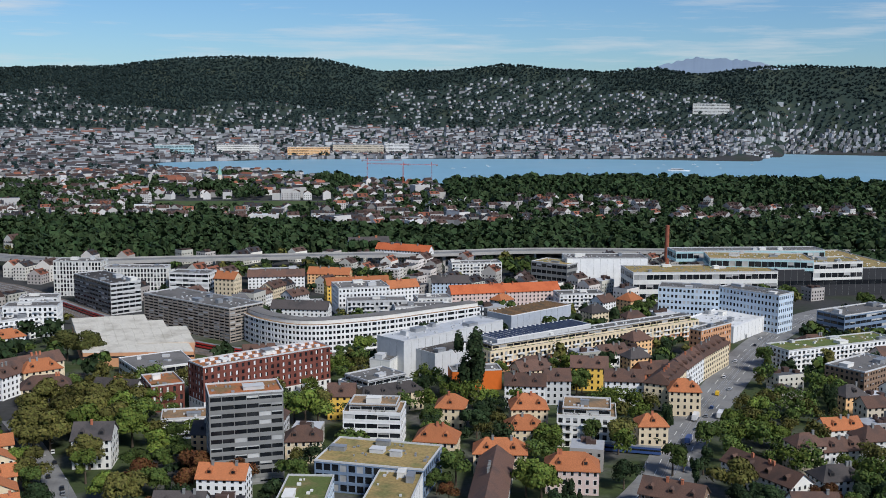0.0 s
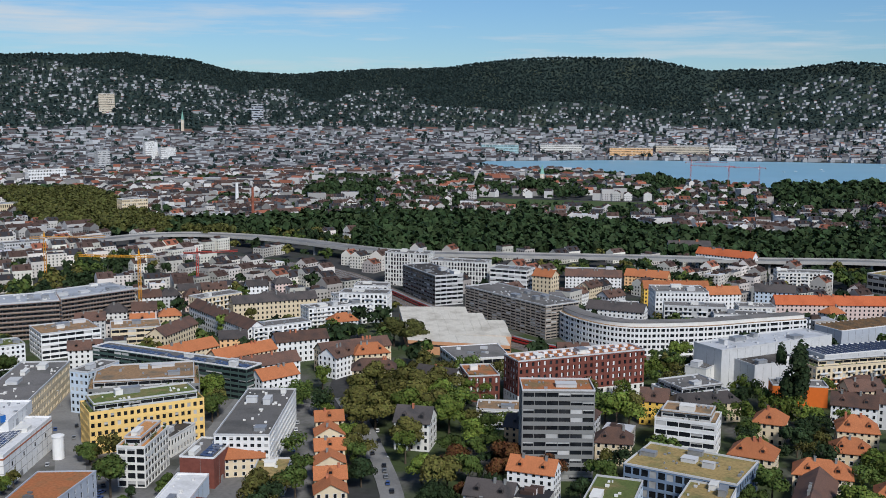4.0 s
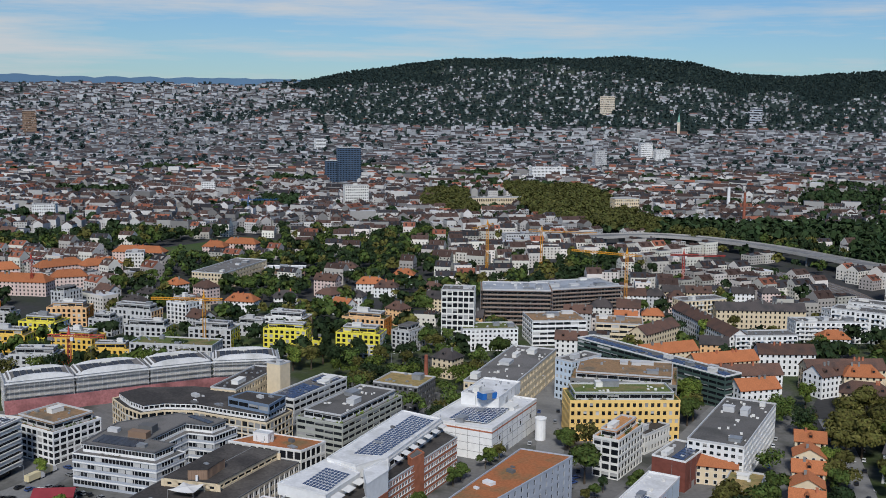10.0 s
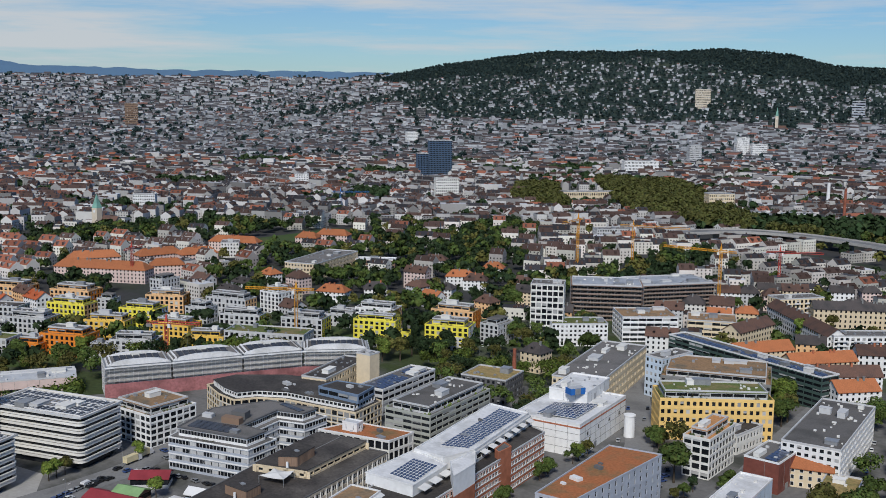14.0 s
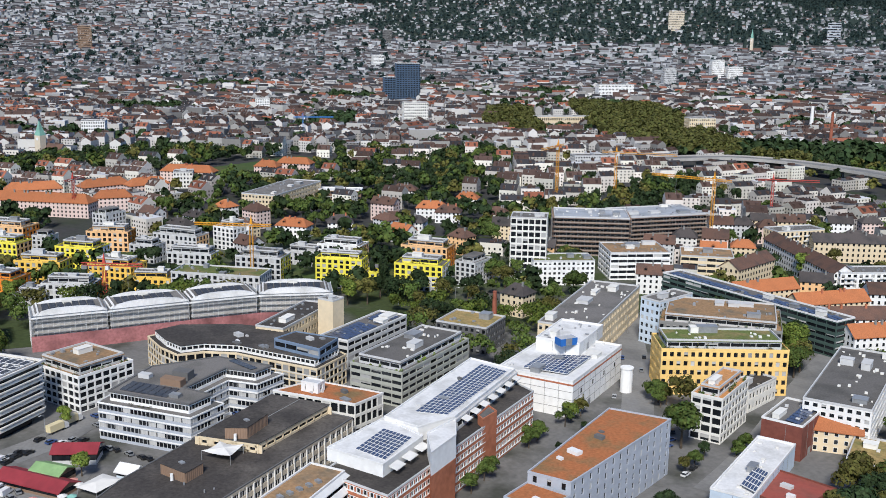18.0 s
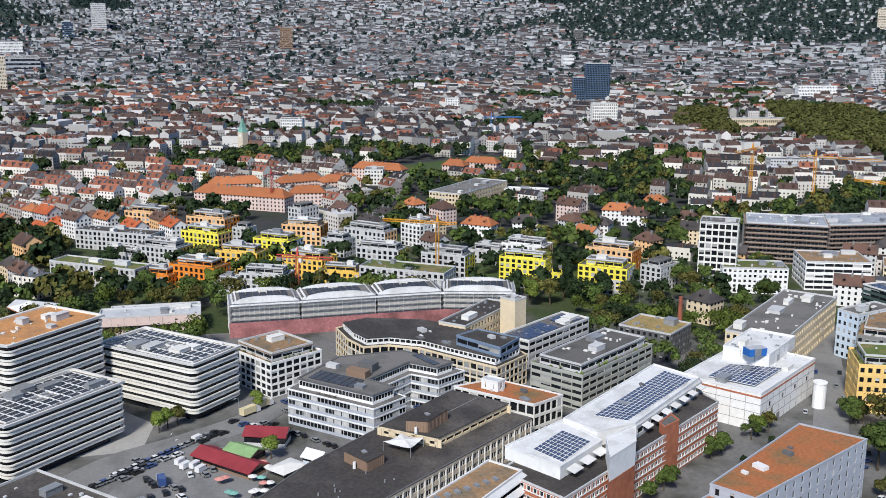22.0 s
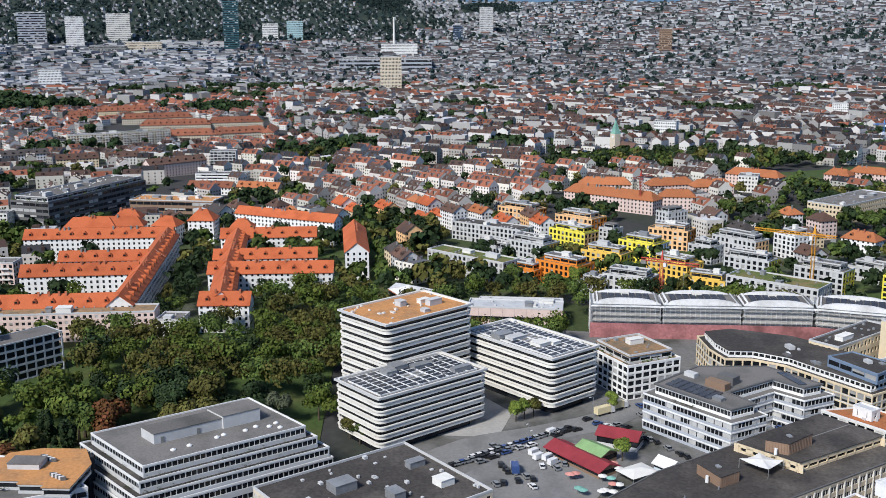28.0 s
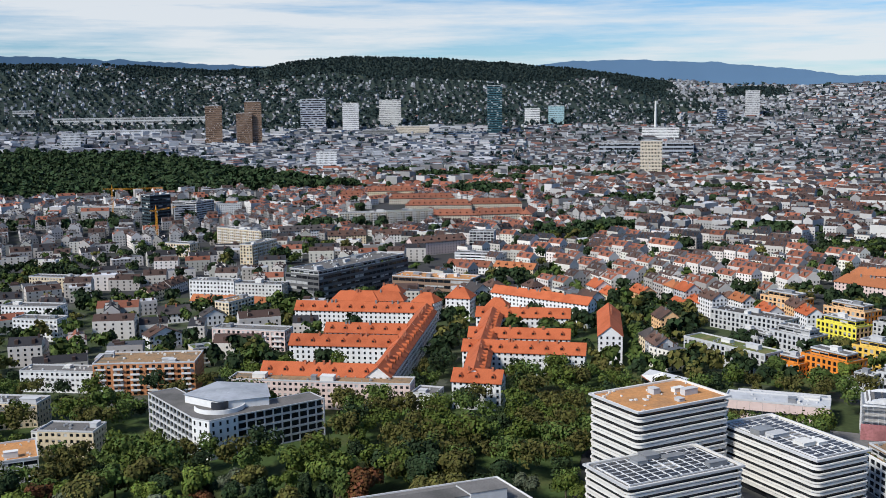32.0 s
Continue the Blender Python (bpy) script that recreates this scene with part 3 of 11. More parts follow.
# ---- flat-roofed buildings ----
def roof_clutter(root, w, d, z, kind, rng):
    """Parapet, hatches, vents, panels."""
    part("parapet", Shape().ring(w, d, 0.08, 0.45, z - 0.02, z + 0.75), FRAME if kind in ("white", "solar", "whitesolar") else WALL["lgrey"], root)
    if kind in ("solar", "whitesolar"):
        s = Shape()
        px, py = (2.7, 5.0) if kind == "solar" else (1.8, 1.1)
        for i in range(int((w - 5) / (px + 0.4))):
            for j in range(int((d - 4) / (py + (0.6 if kind == "solar" else 0.15)))):
                if kind == "whitesolar":
                    q = i * (px + 0.4) / (w - 5)
                    if 0.30 < q < 0.42 or q > 0.93 or not 0.12 < j * (py + 0.15) / (d - 5) < (0.60 if q > 0.4 else 0.5):
                        continue
                    x0, y0 = 2.5 + i * (px + 0.4), 2.5 + j * (py + 0.15)
                    s.add([(x0, y0, z + 0.3), (x0 + px, y0, z + 0.3), (x0 + px, y0 + py, z + 0.34), (x0, y0 + py, z + 0.34)], [[0, 1, 2, 3]])
                elif rng.random() < 0.93:
                    x0, y0 = 2.0 + i * (px + 0.4), 2.0 + j * (py + 0.6)
                    s.add([(x0, y0, z + 0.25), (x0 + px, y0, z + 0.25), (x0 + px, y0 + py, z + 0.75), (x0, y0 + py, z + 0.75)], [[0, 1, 2, 3]])
        if s.v:
            part("solar_array", s, SOLAR, root, "dark blue solar panels", "stuff")
    boxes = max(1, min(4, int(w * d / 350)))
    for k in range(boxes):
        bw, bd, bh = rng.uniform(2.5, min(9, w * 0.35)), rng.uniform(2.5, min(6, d * 0.4)), rng.uniform(1.2, 2.8)
        x0, y0 = rng.uniform(1.2, max(1.3, w - bw - 1.2)), rng.uniform(1.2, max(1.3, d - bd - 1.2))
        s = Shape().box(x0, y0, z, x0 + bw, y0 + bd, z + bh).box(x0 - 0.15, y0 - 0.15, z + bh, x0 + bw + 0.15, y0 + bd + 0.15, z + bh + 0.15)
        part("roof_cabin", s, rng.choice((WALL["lgrey"], METAL, WALL["offwhite"])), root)
    s = Shape()
    for k in range(int(4 + w * d / 90)):
        x0, y0, q = rng.uniform(1, w - 2), rng.uniform(1, d - 2), rng.uniform(0.5, 1.4)
        s.box(x0, y0, z, x0 + q, y0 + q * rng.uniform(0.7, 1.6), z + rng.uniform(0.3, 1.0))
    part("rooftop_vents", s, rng.choice((WALL["lgrey"], METAL, METAL, WALL["offwhite"])), root, "small rooftop hatches and vents", "stuff")


def put(acc, name, shape, mat, root, label="", kind=""):
    """A part at once, or joined storey by storey on a far building."""
    if acc is None:
        return part(name, shape, mat, root, label, kind)
    old = acc.setdefault((name, mat.name), (Shape(), mat, label, "stuff"))
    old[0].add(shape.v, shape.f)


def panel_roof(root, w, d, z):
    """Dark panels in a white lattice, leaving a border and a service strip."""
    cols, rows = max(3, int((w - 6) / 4.4)), max(3, int((d - 6) / 3.0))
    pw, pd = (w - 6) / cols, (d - 6) / rows
    r, mesh = Shape(), None
    for i in range(cols):
        for j in range(rows):
            if 0.35 < (i + 0.5) / cols < 0.65 and 0.35 < (j + 0.5) / rows < 0.62:
                continue
            x0, y0 = 3 + i * pw, 3 + j * pd
            if mesh is None:
                mesh = Shape().add([(0.3, 0.45, 0.2), (pw - 0.3, 0.45, 0.2), (pw - 0.3, pd - 0.35, 0.45), (0.3, pd - 0.35, 0.45), (0.3, 0.45, 0.25), (pw - 0.3, 0.45, 0.25), (pw - 0.3, pd - 0.35, 0.5), (0.3, pd - 0.35, 0.5)], BOX.tolist()).mesh("panel", PANEL)
            ob = new("panel", mesh)
            ob.parent = root
            ob.matrix_basis = pose(x0, y0, z)
    for i in range(cols + 1):
        r.box(3 + i * pw - 0.16, 2.8, z, 3 + i * pw + 0.16, d - 2.8, z + 0.55)
    for j in range(rows + 1):
        r.box(2.8, 3 + j * pd - 0.14, z, w - 2.8, 3 + j * pd + 0.14, z + 0.56)
    part("panel_lattice", r, FRAME, root, "white steel lattice between the panels")


def storey(root, w, d, z0, z1, style, wall, rng, pane=GLASS, acc=None, end=None):
    """One storey: glass behind, a wall band above and below, piers between the windows."""
    hh = z1 - z0
    sill, head = {"ribbon": (0.30, 0.82), "punch": (0.28, 0.80), "grid": (0.16, 0.86), "slot": (0.2, 0.85), "estate": (0.14, 0.84), "balcony": (0.12, 0.78), "curtain": (0.26, 0.92), "column": (0.10, 0.86), "shutter": (0.22, 0.80)}.get(style, (0.3, 0.8))
    put(acc, "window_band", Shape().box(0.35, 0.35, z0 + hh * sill - 0.05, w - 0.35, d - 0.35, z0 + hh * head + 0.05), pane, root, "dark window glass")
    band = Shape().ring(w, d, 0, 0.6, z0, z0 + hh * sill).ring(w, d, 0, 0.6, z0 + hh * head, z1)
    pitch, solid = {"ribbon": (5.5, 0.25), "punch": (2.9, 1.35), "grid": (3.6, 0.7), "slot": (3.2, 2.2), "estate": (3.5, 1.5), "balcony": (3.4, 1.5), "curtain": (3.0, 1.0), "column": (2.7, 1.0), "shutter": (3.6, 2.0)}.get(style, (3, 1))
    za, zb = z0 + hh * sill, z0 + hh * head
    piers, blinds = Shape(), Shape()
    for side in range(4):
        ln = w if side % 2 == 0 else d
        n = max(1, round(ln / pitch))
        p = ln / n
        def bx(sh, a, b, in0, in1, lo, hi):
            if side == 0:
                sh.box(a, in0, lo, b, in1, hi)
            elif side == 1:
                sh.box(w - in1, a, lo, w - in0, b, hi)
            elif side == 2:
                sh.box(a, d - in1, lo, b, d - in0, hi)
            else:
                sh.box(in0, a, lo, in1, b, hi)
        for k in range(n + 1):
            a, b = max(0.0, k * p - solid / 2), min(ln, k * p + solid / 2)
            bx(piers, a, b, 0.003, 0.5, za, zb)
        for k in range(n):
            if style == "shutter":
                if rng.random() < 0.62:
                    bx(blinds, k * p + solid / 2 + 0.1, k * p + p * rng.choice((0.46, 0.5, 0.6)), 0.03, 0.2, za, zb)
            elif style != "curtain" and rng.random() < 0.3:
                drop = rng.choice((0.35, 0.6, 1.0))
                bx(blinds, k * p + solid / 2, (k + 1) * p - solid / 2, 0.2, 0.3, zb - (zb - za) * drop, zb)
    band.add(piers.v, piers.f)
    put(acc, "storey_wall", band, wall, root)
    if end is not None:
        e_ = Shape().box(w - 0.6, 0.01, z0, w + 0.006, d - 0.01, za).box(w - 0.6, 0.01, zb, w + 0.006, d - 0.01, z1)
        m_ = max(1, round(d / pitch))
        for k in range(m_ + 1):
            e_.box(w - 0.5, max(0.01, k * d / m_ - solid / 2), za, w + 0.004, min(d - 0.01, k * d / m_ + solid / 2), zb)
        put(acc, "end_wall", e_, end, root, "end wall in its own colour")
    if blinds.v:
        put(acc, "blinds", blinds, FRAME if style == "shutter" else BLIND, root, "white window shutters" if style == "shutter" else "lowered pale window blinds", "stuff")
    if style == "balcony" and z0 > 1:
        s = Shape()
        n = max(1, int(w / 9))
        for k in range(n):
            a = (k + 0.22) * w / n
            b = a + w / n * 0.56
            s.box(a, -1.5, z0 - 0.1, b, 0, z0 + 0.1).box(a, -1.5, z0 + 0.1, b, -1.38, z0 + 1.0)
        put(acc, "balcony_tier", s, FRAME, root, "projecting white balconies", "stuff")


def block(name, label, category, x, y, yaw, w, d, h, style="punch", floors=4, wall="white", roof="gravel", z0=0.0, attic=False, step=0, stripe=False, plinth="", side=""):
    rng = random.Random(int(x * 7 + y * 13))
    root = thing(name, label, category, x, y, yaw)
    take(x, y, yaw, w, d)
    mat = WALL[wall]
    rkey = {"solar": "gravel", "whitesolar": "white", "terrace": "gravel", "blueattic": "dark", "saw": "pale", "saw2": "dark", "lantern": "metal", "sheetroof": "metal"}.get(roof, roof)
    fh = (h - z0) / floors
    if style == "stripe":
        mat = WALL["ivory"]
        soft = 3.0
        part("ground_floor", Shape().slab(rounded(w - 4, d - 4, -2, 2.0), 0, fh + 0.2), GLASS, root, "dark recessed glazed ground floor")
        for f in range(1, floors):
            part("window_band", Shape().slab([(a, b) for a, b in rounded(w, d, -0.9, soft)], f * fh, (f + 1) * fh + 0.1), GLASS, root)
            part("fascia", Shape().ring(w, d, 0.0, 0.9, f * fh, f * fh + fh * 0.33, soft), mat, root, "white rounded fascia band")
            part("ledge", Shape().ring(w, d, 0.25, 0.75, f * fh + fh * 0.44, f * fh + fh * 0.60, soft), mat, root)
        part("fascia", Shape().ring(w, d, 0.0, 0.9, h, h + 0.9, soft), mat, root)
        part("roof", Shape().slab(rounded(w, d, -0.5, soft), h - 0.3, h + 0.2), ROOF[rkey], root)
        if roof == "solar":
            panel_roof(root, w, d, h + 0.25)
        roof_clutter(root, w, d, h + 0.2, "orange", rng)
        return root
    if style == "scaffold":
        part("shell", Shape().box(0, 0, 0, w, d, h), mat, root, "raw shell behind scaffolding")
        for f in range(floors + 1):
            s = Shape().ring(w, d, 1.5, 1.1, f * fh, f * fh + 0.14)
            if f < floors:
                s.ring(w, d, 1.5, 0.07, f * fh + 1.0, f * fh + 1.1)
            part("scaffold_deck", s, PLANK if wall == "concrete" else METAL, root)
            if f < floors and wall == "concrete":
                s = Shape().ring(w, d, 0.02, 0.3, f * fh + fh * 0.3, f * fh + fh * 0.8)
                part("window_band", s, GLASS, root)
        s = Shape()
        for a in np.arange(-1.5, w + 1.6, 2.4):
            s.box(a, -1.5, 0, a + 0.09, -1.4, h + 1).box(a, d + 1.4, 0, a + 0.09, d + 1.5, h + 1)
        for a in np.arange(-1.5, d + 1.6, 2.4):
            s.box(-1.5, a, 0, -1.4, a + 0.09, h + 1).box(w + 1.4, a, 0, w + 1.5, a + 0.09, h + 1)
        for a in np.arange(-1.5, w - 3, 4.8):
            for f in range(floors):
                s.add([(a, -1.52, f * fh), (a + 0.12, -1.52, f * fh), (a + 4.9, -1.52, (f + 1) * fh), (a + 4.78, -1.52, (f + 1) * fh)], [[0, 1, 2, 3]])
        part("scaffold_frame", s, FRAME if wall == "sheet" else METAL, root, "", "stuff")
        if roof == "sheetroof":
            part("roof", Shape().box(0.6, 0.6, h, w - 0.6, d - 0.6, h + 1.3), ROOF["gravel"], root)
            for e0, e1 in ((-1.3, 1.6), (d - 1.6, d + 1.3)):
                av, af = [], []
                for k in range(15):
                    x_, z_ = -1.3 + (w + 2.6) * k / 14, h - 0.6 + 3.4 * (1 - abs(2 * k / 14 - 1) ** 3.2)
                    av += [(x_, e0, h - 1.2), (x_, e1, h - 0.6), (x_, e1 - 0.2, z_), (x_, e0 + 0.5, z_)]
                    if k:
                        o_ = 4 * k - 4
                        af += [[o_ + c_, o_ + (c_ + 1) % 4, o_ + 4 + (c_ + 1) % 4, o_ + 4 + c_][::-1] for c_ in range(4)]
                arch = Shape().add(av, af + [[0, 1, 2, 3], [59, 58, 57, 56]])
                part("arched_sheeting", arch, ROOF["white"], root, "white sheeting over an arched roof edge")
            for e0, e1, s0, s1 in ((-1.3, 2.2, h - 1.0, h + 1.9), (w - 2.2, w + 1.3, h + 1.9, h - 1.0)):
                part("end_sheeting", Shape().add([(e0, -1.2, h - 1.4), (e1, -1.2, h - 1.4), (e1, d + 1.2, h - 1.4), (e0, d + 1.2, h - 1.4), (e0, -0.9, s0), (e1, -0.9, s1), (e1, d + 0.9, s1), (e0, d + 0.9, s0)], BOX.tolist()), ROOF["white"], root)
            for k in range(int((w - 8) / 3.4)):
                for j in range(3):
                    a_, b_ = 4 + k * 3.4, 3.2 + j * 3.6
                    part("panel", Shape().add([(a_, b_, h + 1.5), (a_ + 2.9, b_, h + 1.5), (a_ + 2.9, b_ + 2.7, h + 2.0), (a_, b_ + 2.7, h + 2.0), (a_, b_, h + 1.6), (a_ + 2.9, b_, h + 1.6), (a_ + 2.9, b_ + 2.7, h + 2.1), (a_, b_ + 2.7, h + 2.1)], BOX.tolist()), PANEL, root)
            part("roof_cabin", Shape().box(w * 0.42, d * 0.72, h + 1.3, w * 0.55, d * 0.86, h + 3.0), WALL["offwhite"], root)
            part("scaffold_net", Shape().box(-1.7, -1.75, 0, w + 1.7, -1.6, h * 0.45), NET, root, "reddish scaffold netting")
        else:
            part("roof", Shape().box(-0.3, -0.3, h, w + 0.3, d + 0.3, h + 0.5), ROOF[rkey], root)
            roof_clutter(root, w, d, h + 0.5, "zinc", rng)
        return root
    if style in ("plain", "plainband", "panel"):
        part("body", Shape().box(0, 0, z0, w, d, h), mat, root)
        s = Shape()
        for k in range(1, int(w / 6)):
            s.box(k * 6 - 0.06, -0.06, z0 + 0.3, k * 6 + 0.06, 0.02, h - 0.2)
        for k in range(1, int(d / 6)):
            s.box(-0.06, k * 6 - 0.06, z0 + 0.3, 0.02, k * 6 + 0.06, h - 0.2)
        if s.v:
            part("panel_joints", s, WALL["grey"], root, "vertical panel joints", "stuff")
        if plinth:
            part("plinth", Shape().ring(w, d, 0.06, 0.2, z0, z0 + (h - z0) * 0.45), WALL[plinth], root)
        if style == "panel":
            s = Shape()
            for q in (0.25, 0.5, 0.72):
                s.ring(w, d, 0.05, 0.1, z0 + (h - z0) * q - 0.08, z0 + (h - z0) * q + 0.08)
            part("panel_rails", s, WALL["grey"], root, "", "stuff")
            for k in range(4):
                a = w * (0.15 + 0.23 * k)
                part("window", Shape().box(a, -0.07, h * 0.55, a + 1.2, 0.02, h * 0.55 + 1.8), GLASS, root)
        if style == "plainband":
            part("window_band", Shape().ring(w, d, 0.05, 0.2, z0 + (h - z0) * 0.42, z0 + (h - z0) * 0.58), GLASS, root)
        if stripe:
            part("red_stripe", Shape().ring(w, d, 0.08, 0.2, h - 1.6, h - 0.9), WALL["brick"], root, "thin red stripe")
        door = Shape().box(w * 0.3, -0.08, z0, w * 0.3 + 3, 0.02, z0 + 3)
        part("door", door, METAL, root)
    else:
        acc = {} if math.hypot(x, y) > 640 and not step else None
        for f in range(floors):
            inset = step * max(0, f - (floors - 3)) if step else 0
            st, mt = style, mat
            if plinth and f < 2:
                mt = WALL[plinth]
            sub = root
            if inset:
                sub = new("upper_storey")
                sub.parent = root
                sub.matrix_basis = pose(inset, inset, 0)
                part("terrace", Shape().box(0, 0, z0 + f * fh, w, d, z0 + f * fh + 0.12), ROOF["dark"], root)
            storey(sub, w - 2 * inset, d - 2 * inset, z0 + f * fh, z0 + (f + 1) * fh, st, mt, rng, acc=acc, end=WALL[side] if side else None)
        for (nm, _), (sh, mt, lb, kd) in (acc or {}).items():
            part({"storey_wall": "facade", "window_band": "glazing"}.get(nm, nm), sh, mt, root, lb, kd)
        if step:
            sub = new("roof_terrace")
            sub.parent = root
            sub.matrix_basis = pose(inset, inset, 0)
            part("roof", Shape().box(0.3, 0.3, h - 0.4, w - 2 * inset - 0.3, d - 2 * inset - 0.3, h + 0.1), ROOF[rkey], sub)
            roof_clutter(sub, w - 2 * inset, d - 2 * inset, h + 0.1, roof, rng)
            return root
    part("roof", Shape().box(0.3, 0.3, h - 0.4, w - 0.3, d - 0.3, h + 0.1), ROOF[rkey], root)
    z = h + 0.1
    if attic or roof in ("terrace", "blueattic"):
        m = 2.6 if roof != "terrace" else min(w, d) * 0.22
        aw, ad = w - 2 * m, d - 2 * m
        sub = new("attic")
        sub.parent = root
        sub.matrix_basis = pose(m, m, 0)
        storey(sub, aw, ad, z, z + 3, "ribbon", WALL["bluemetal"] if roof == "blueattic" else mat if roof == "terrace" else WALL["lgrey"], rng)
        part("roof", Shape().box(-0.4, -0.4, z + 3, aw + 0.4, ad + 0.4, z + 3.25), ROOF["dark" if rkey == "dark" else "gravel" if roof == "terrace" else rkey], sub)
        part("parapet", Shape().ring(w, d, 0.06, 0.35, z - 0.05, z + 0.7), mat, root)
        if math.hypot(x, y) < 900:
            s = Shape()
            for k in range(int((w + d) / 3.2)):
                a, b = (rng.uniform(1, w - 1), rng.choice((0.9, m * 0.6, d - 0.9))) if rng.random() < 0.6 else (rng.choice((0.9, w - 0.9)), rng.uniform(1, d - 1))
                g = rng.uniform(0.5, 1.1)
                for j in range(14):
                    ex, ey, ez, q = a + rng.gauss(0, g * 0.5), b + rng.gauss(0, g * 0.35), z + 0.3 + abs(rng.gauss(0, g * 0.7)), rng.uniform(0.15, 0.4)
                    t1, t2 = rng.uniform(-q, q), rng.uniform(-q, q)
                    s.add([(ex - q, ey - t1, ez), (ex + t2, ey - q, ez + q * 0.6), (ex + q, ey + t1, ez + q), (ex - t2, ey + q, ez + q * 0.4)], [[0, 1, 2, 3]])
            part("terrace_planting", s, LEAF[rng.choice((0, 5, 2, 1))], root, "green shrubs along the roof terrace", "stuff")
        if aw > 8 and ad > 5:
            roof_clutter(sub, aw, ad, z + 3.25, roof, rng)
        return root
    if roof in ("saw", "saw2", "lantern"):
        n = max(3, int(w / (13 if roof == "saw" else 4)))
        for k in range(n):
            a, b = 0.4 + k * (w - 0.8) / n, 0.4 + (k + 1) * (w - 0.8) / n - 0.3
            hh = 2.4 if roof == "saw" else 1.1
            s = Shape().add([(a, 0.8, z), (b, 0.8, z), (b, d - 0.8, z), (a, d - 0.8, z), (a + 0.4, 0.8, z + hh), (a + 0.4, d - 0.8, z + hh)], [[0, 1, 4], [1, 2, 5, 4], [2, 3, 5], [3, 0, 4, 5]])
            part("sawtooth", s, ROOF["pale"] if roof == "saw" else SOLAR if roof == "lantern" else ROOF["brown"], root)
        part("parapet", Shape().ring(w, d, 0.08, 0.45, z - 0.05, z + 0.5), FRAME, root)
        return root
    if w > 5 and d > 5:
        roof_clutter(root, w, d, z, roof, rng)
    return root


# ---- flat-roofed buildings on any outline ----
def offset(pts, e):
    """Outline moved inwards by e; points run anticlockwise."""
    out, n = [], len(pts)
    for k in range(n):
        p0, p1, p2 = Vector(pts[k - 1]), Vector(pts[k]), Vector(pts[(k + 1) % n])
        a, b = (p1 - p0).normalized(), (p2 - p1).normalized()
        na, nb = Vector((-a.y, a.x)), Vector((-b.y, b.x))
        m = na + nb
        m = m / max(m.dot(na), 0.35) if m.length > 1e-3 else na
        out.append(tuple(p1 + m * e))
    return out


def hoop(sh, pts, out, thick, lo, hi):
    o, i, k = offset(pts, -out), offset(pts, thick - out), len(pts)
    vs = [(*p, lo) for p in o] + [(*p, hi) for p in o] + [(*p, hi) for p in i] + [(*p, lo) for p in i]
    return sh.add(vs, [f for j in range(k) for q in ((j + 1) % k,) for f in ([j, q, k + q, k + j], [k + j, k + q, 2 * k + q, 2 * k + j], [2 * k + j, 2 * k + q, 3 * k + q, 3 * k + j], [3 * k + j, 3 * k + q, q, j])])


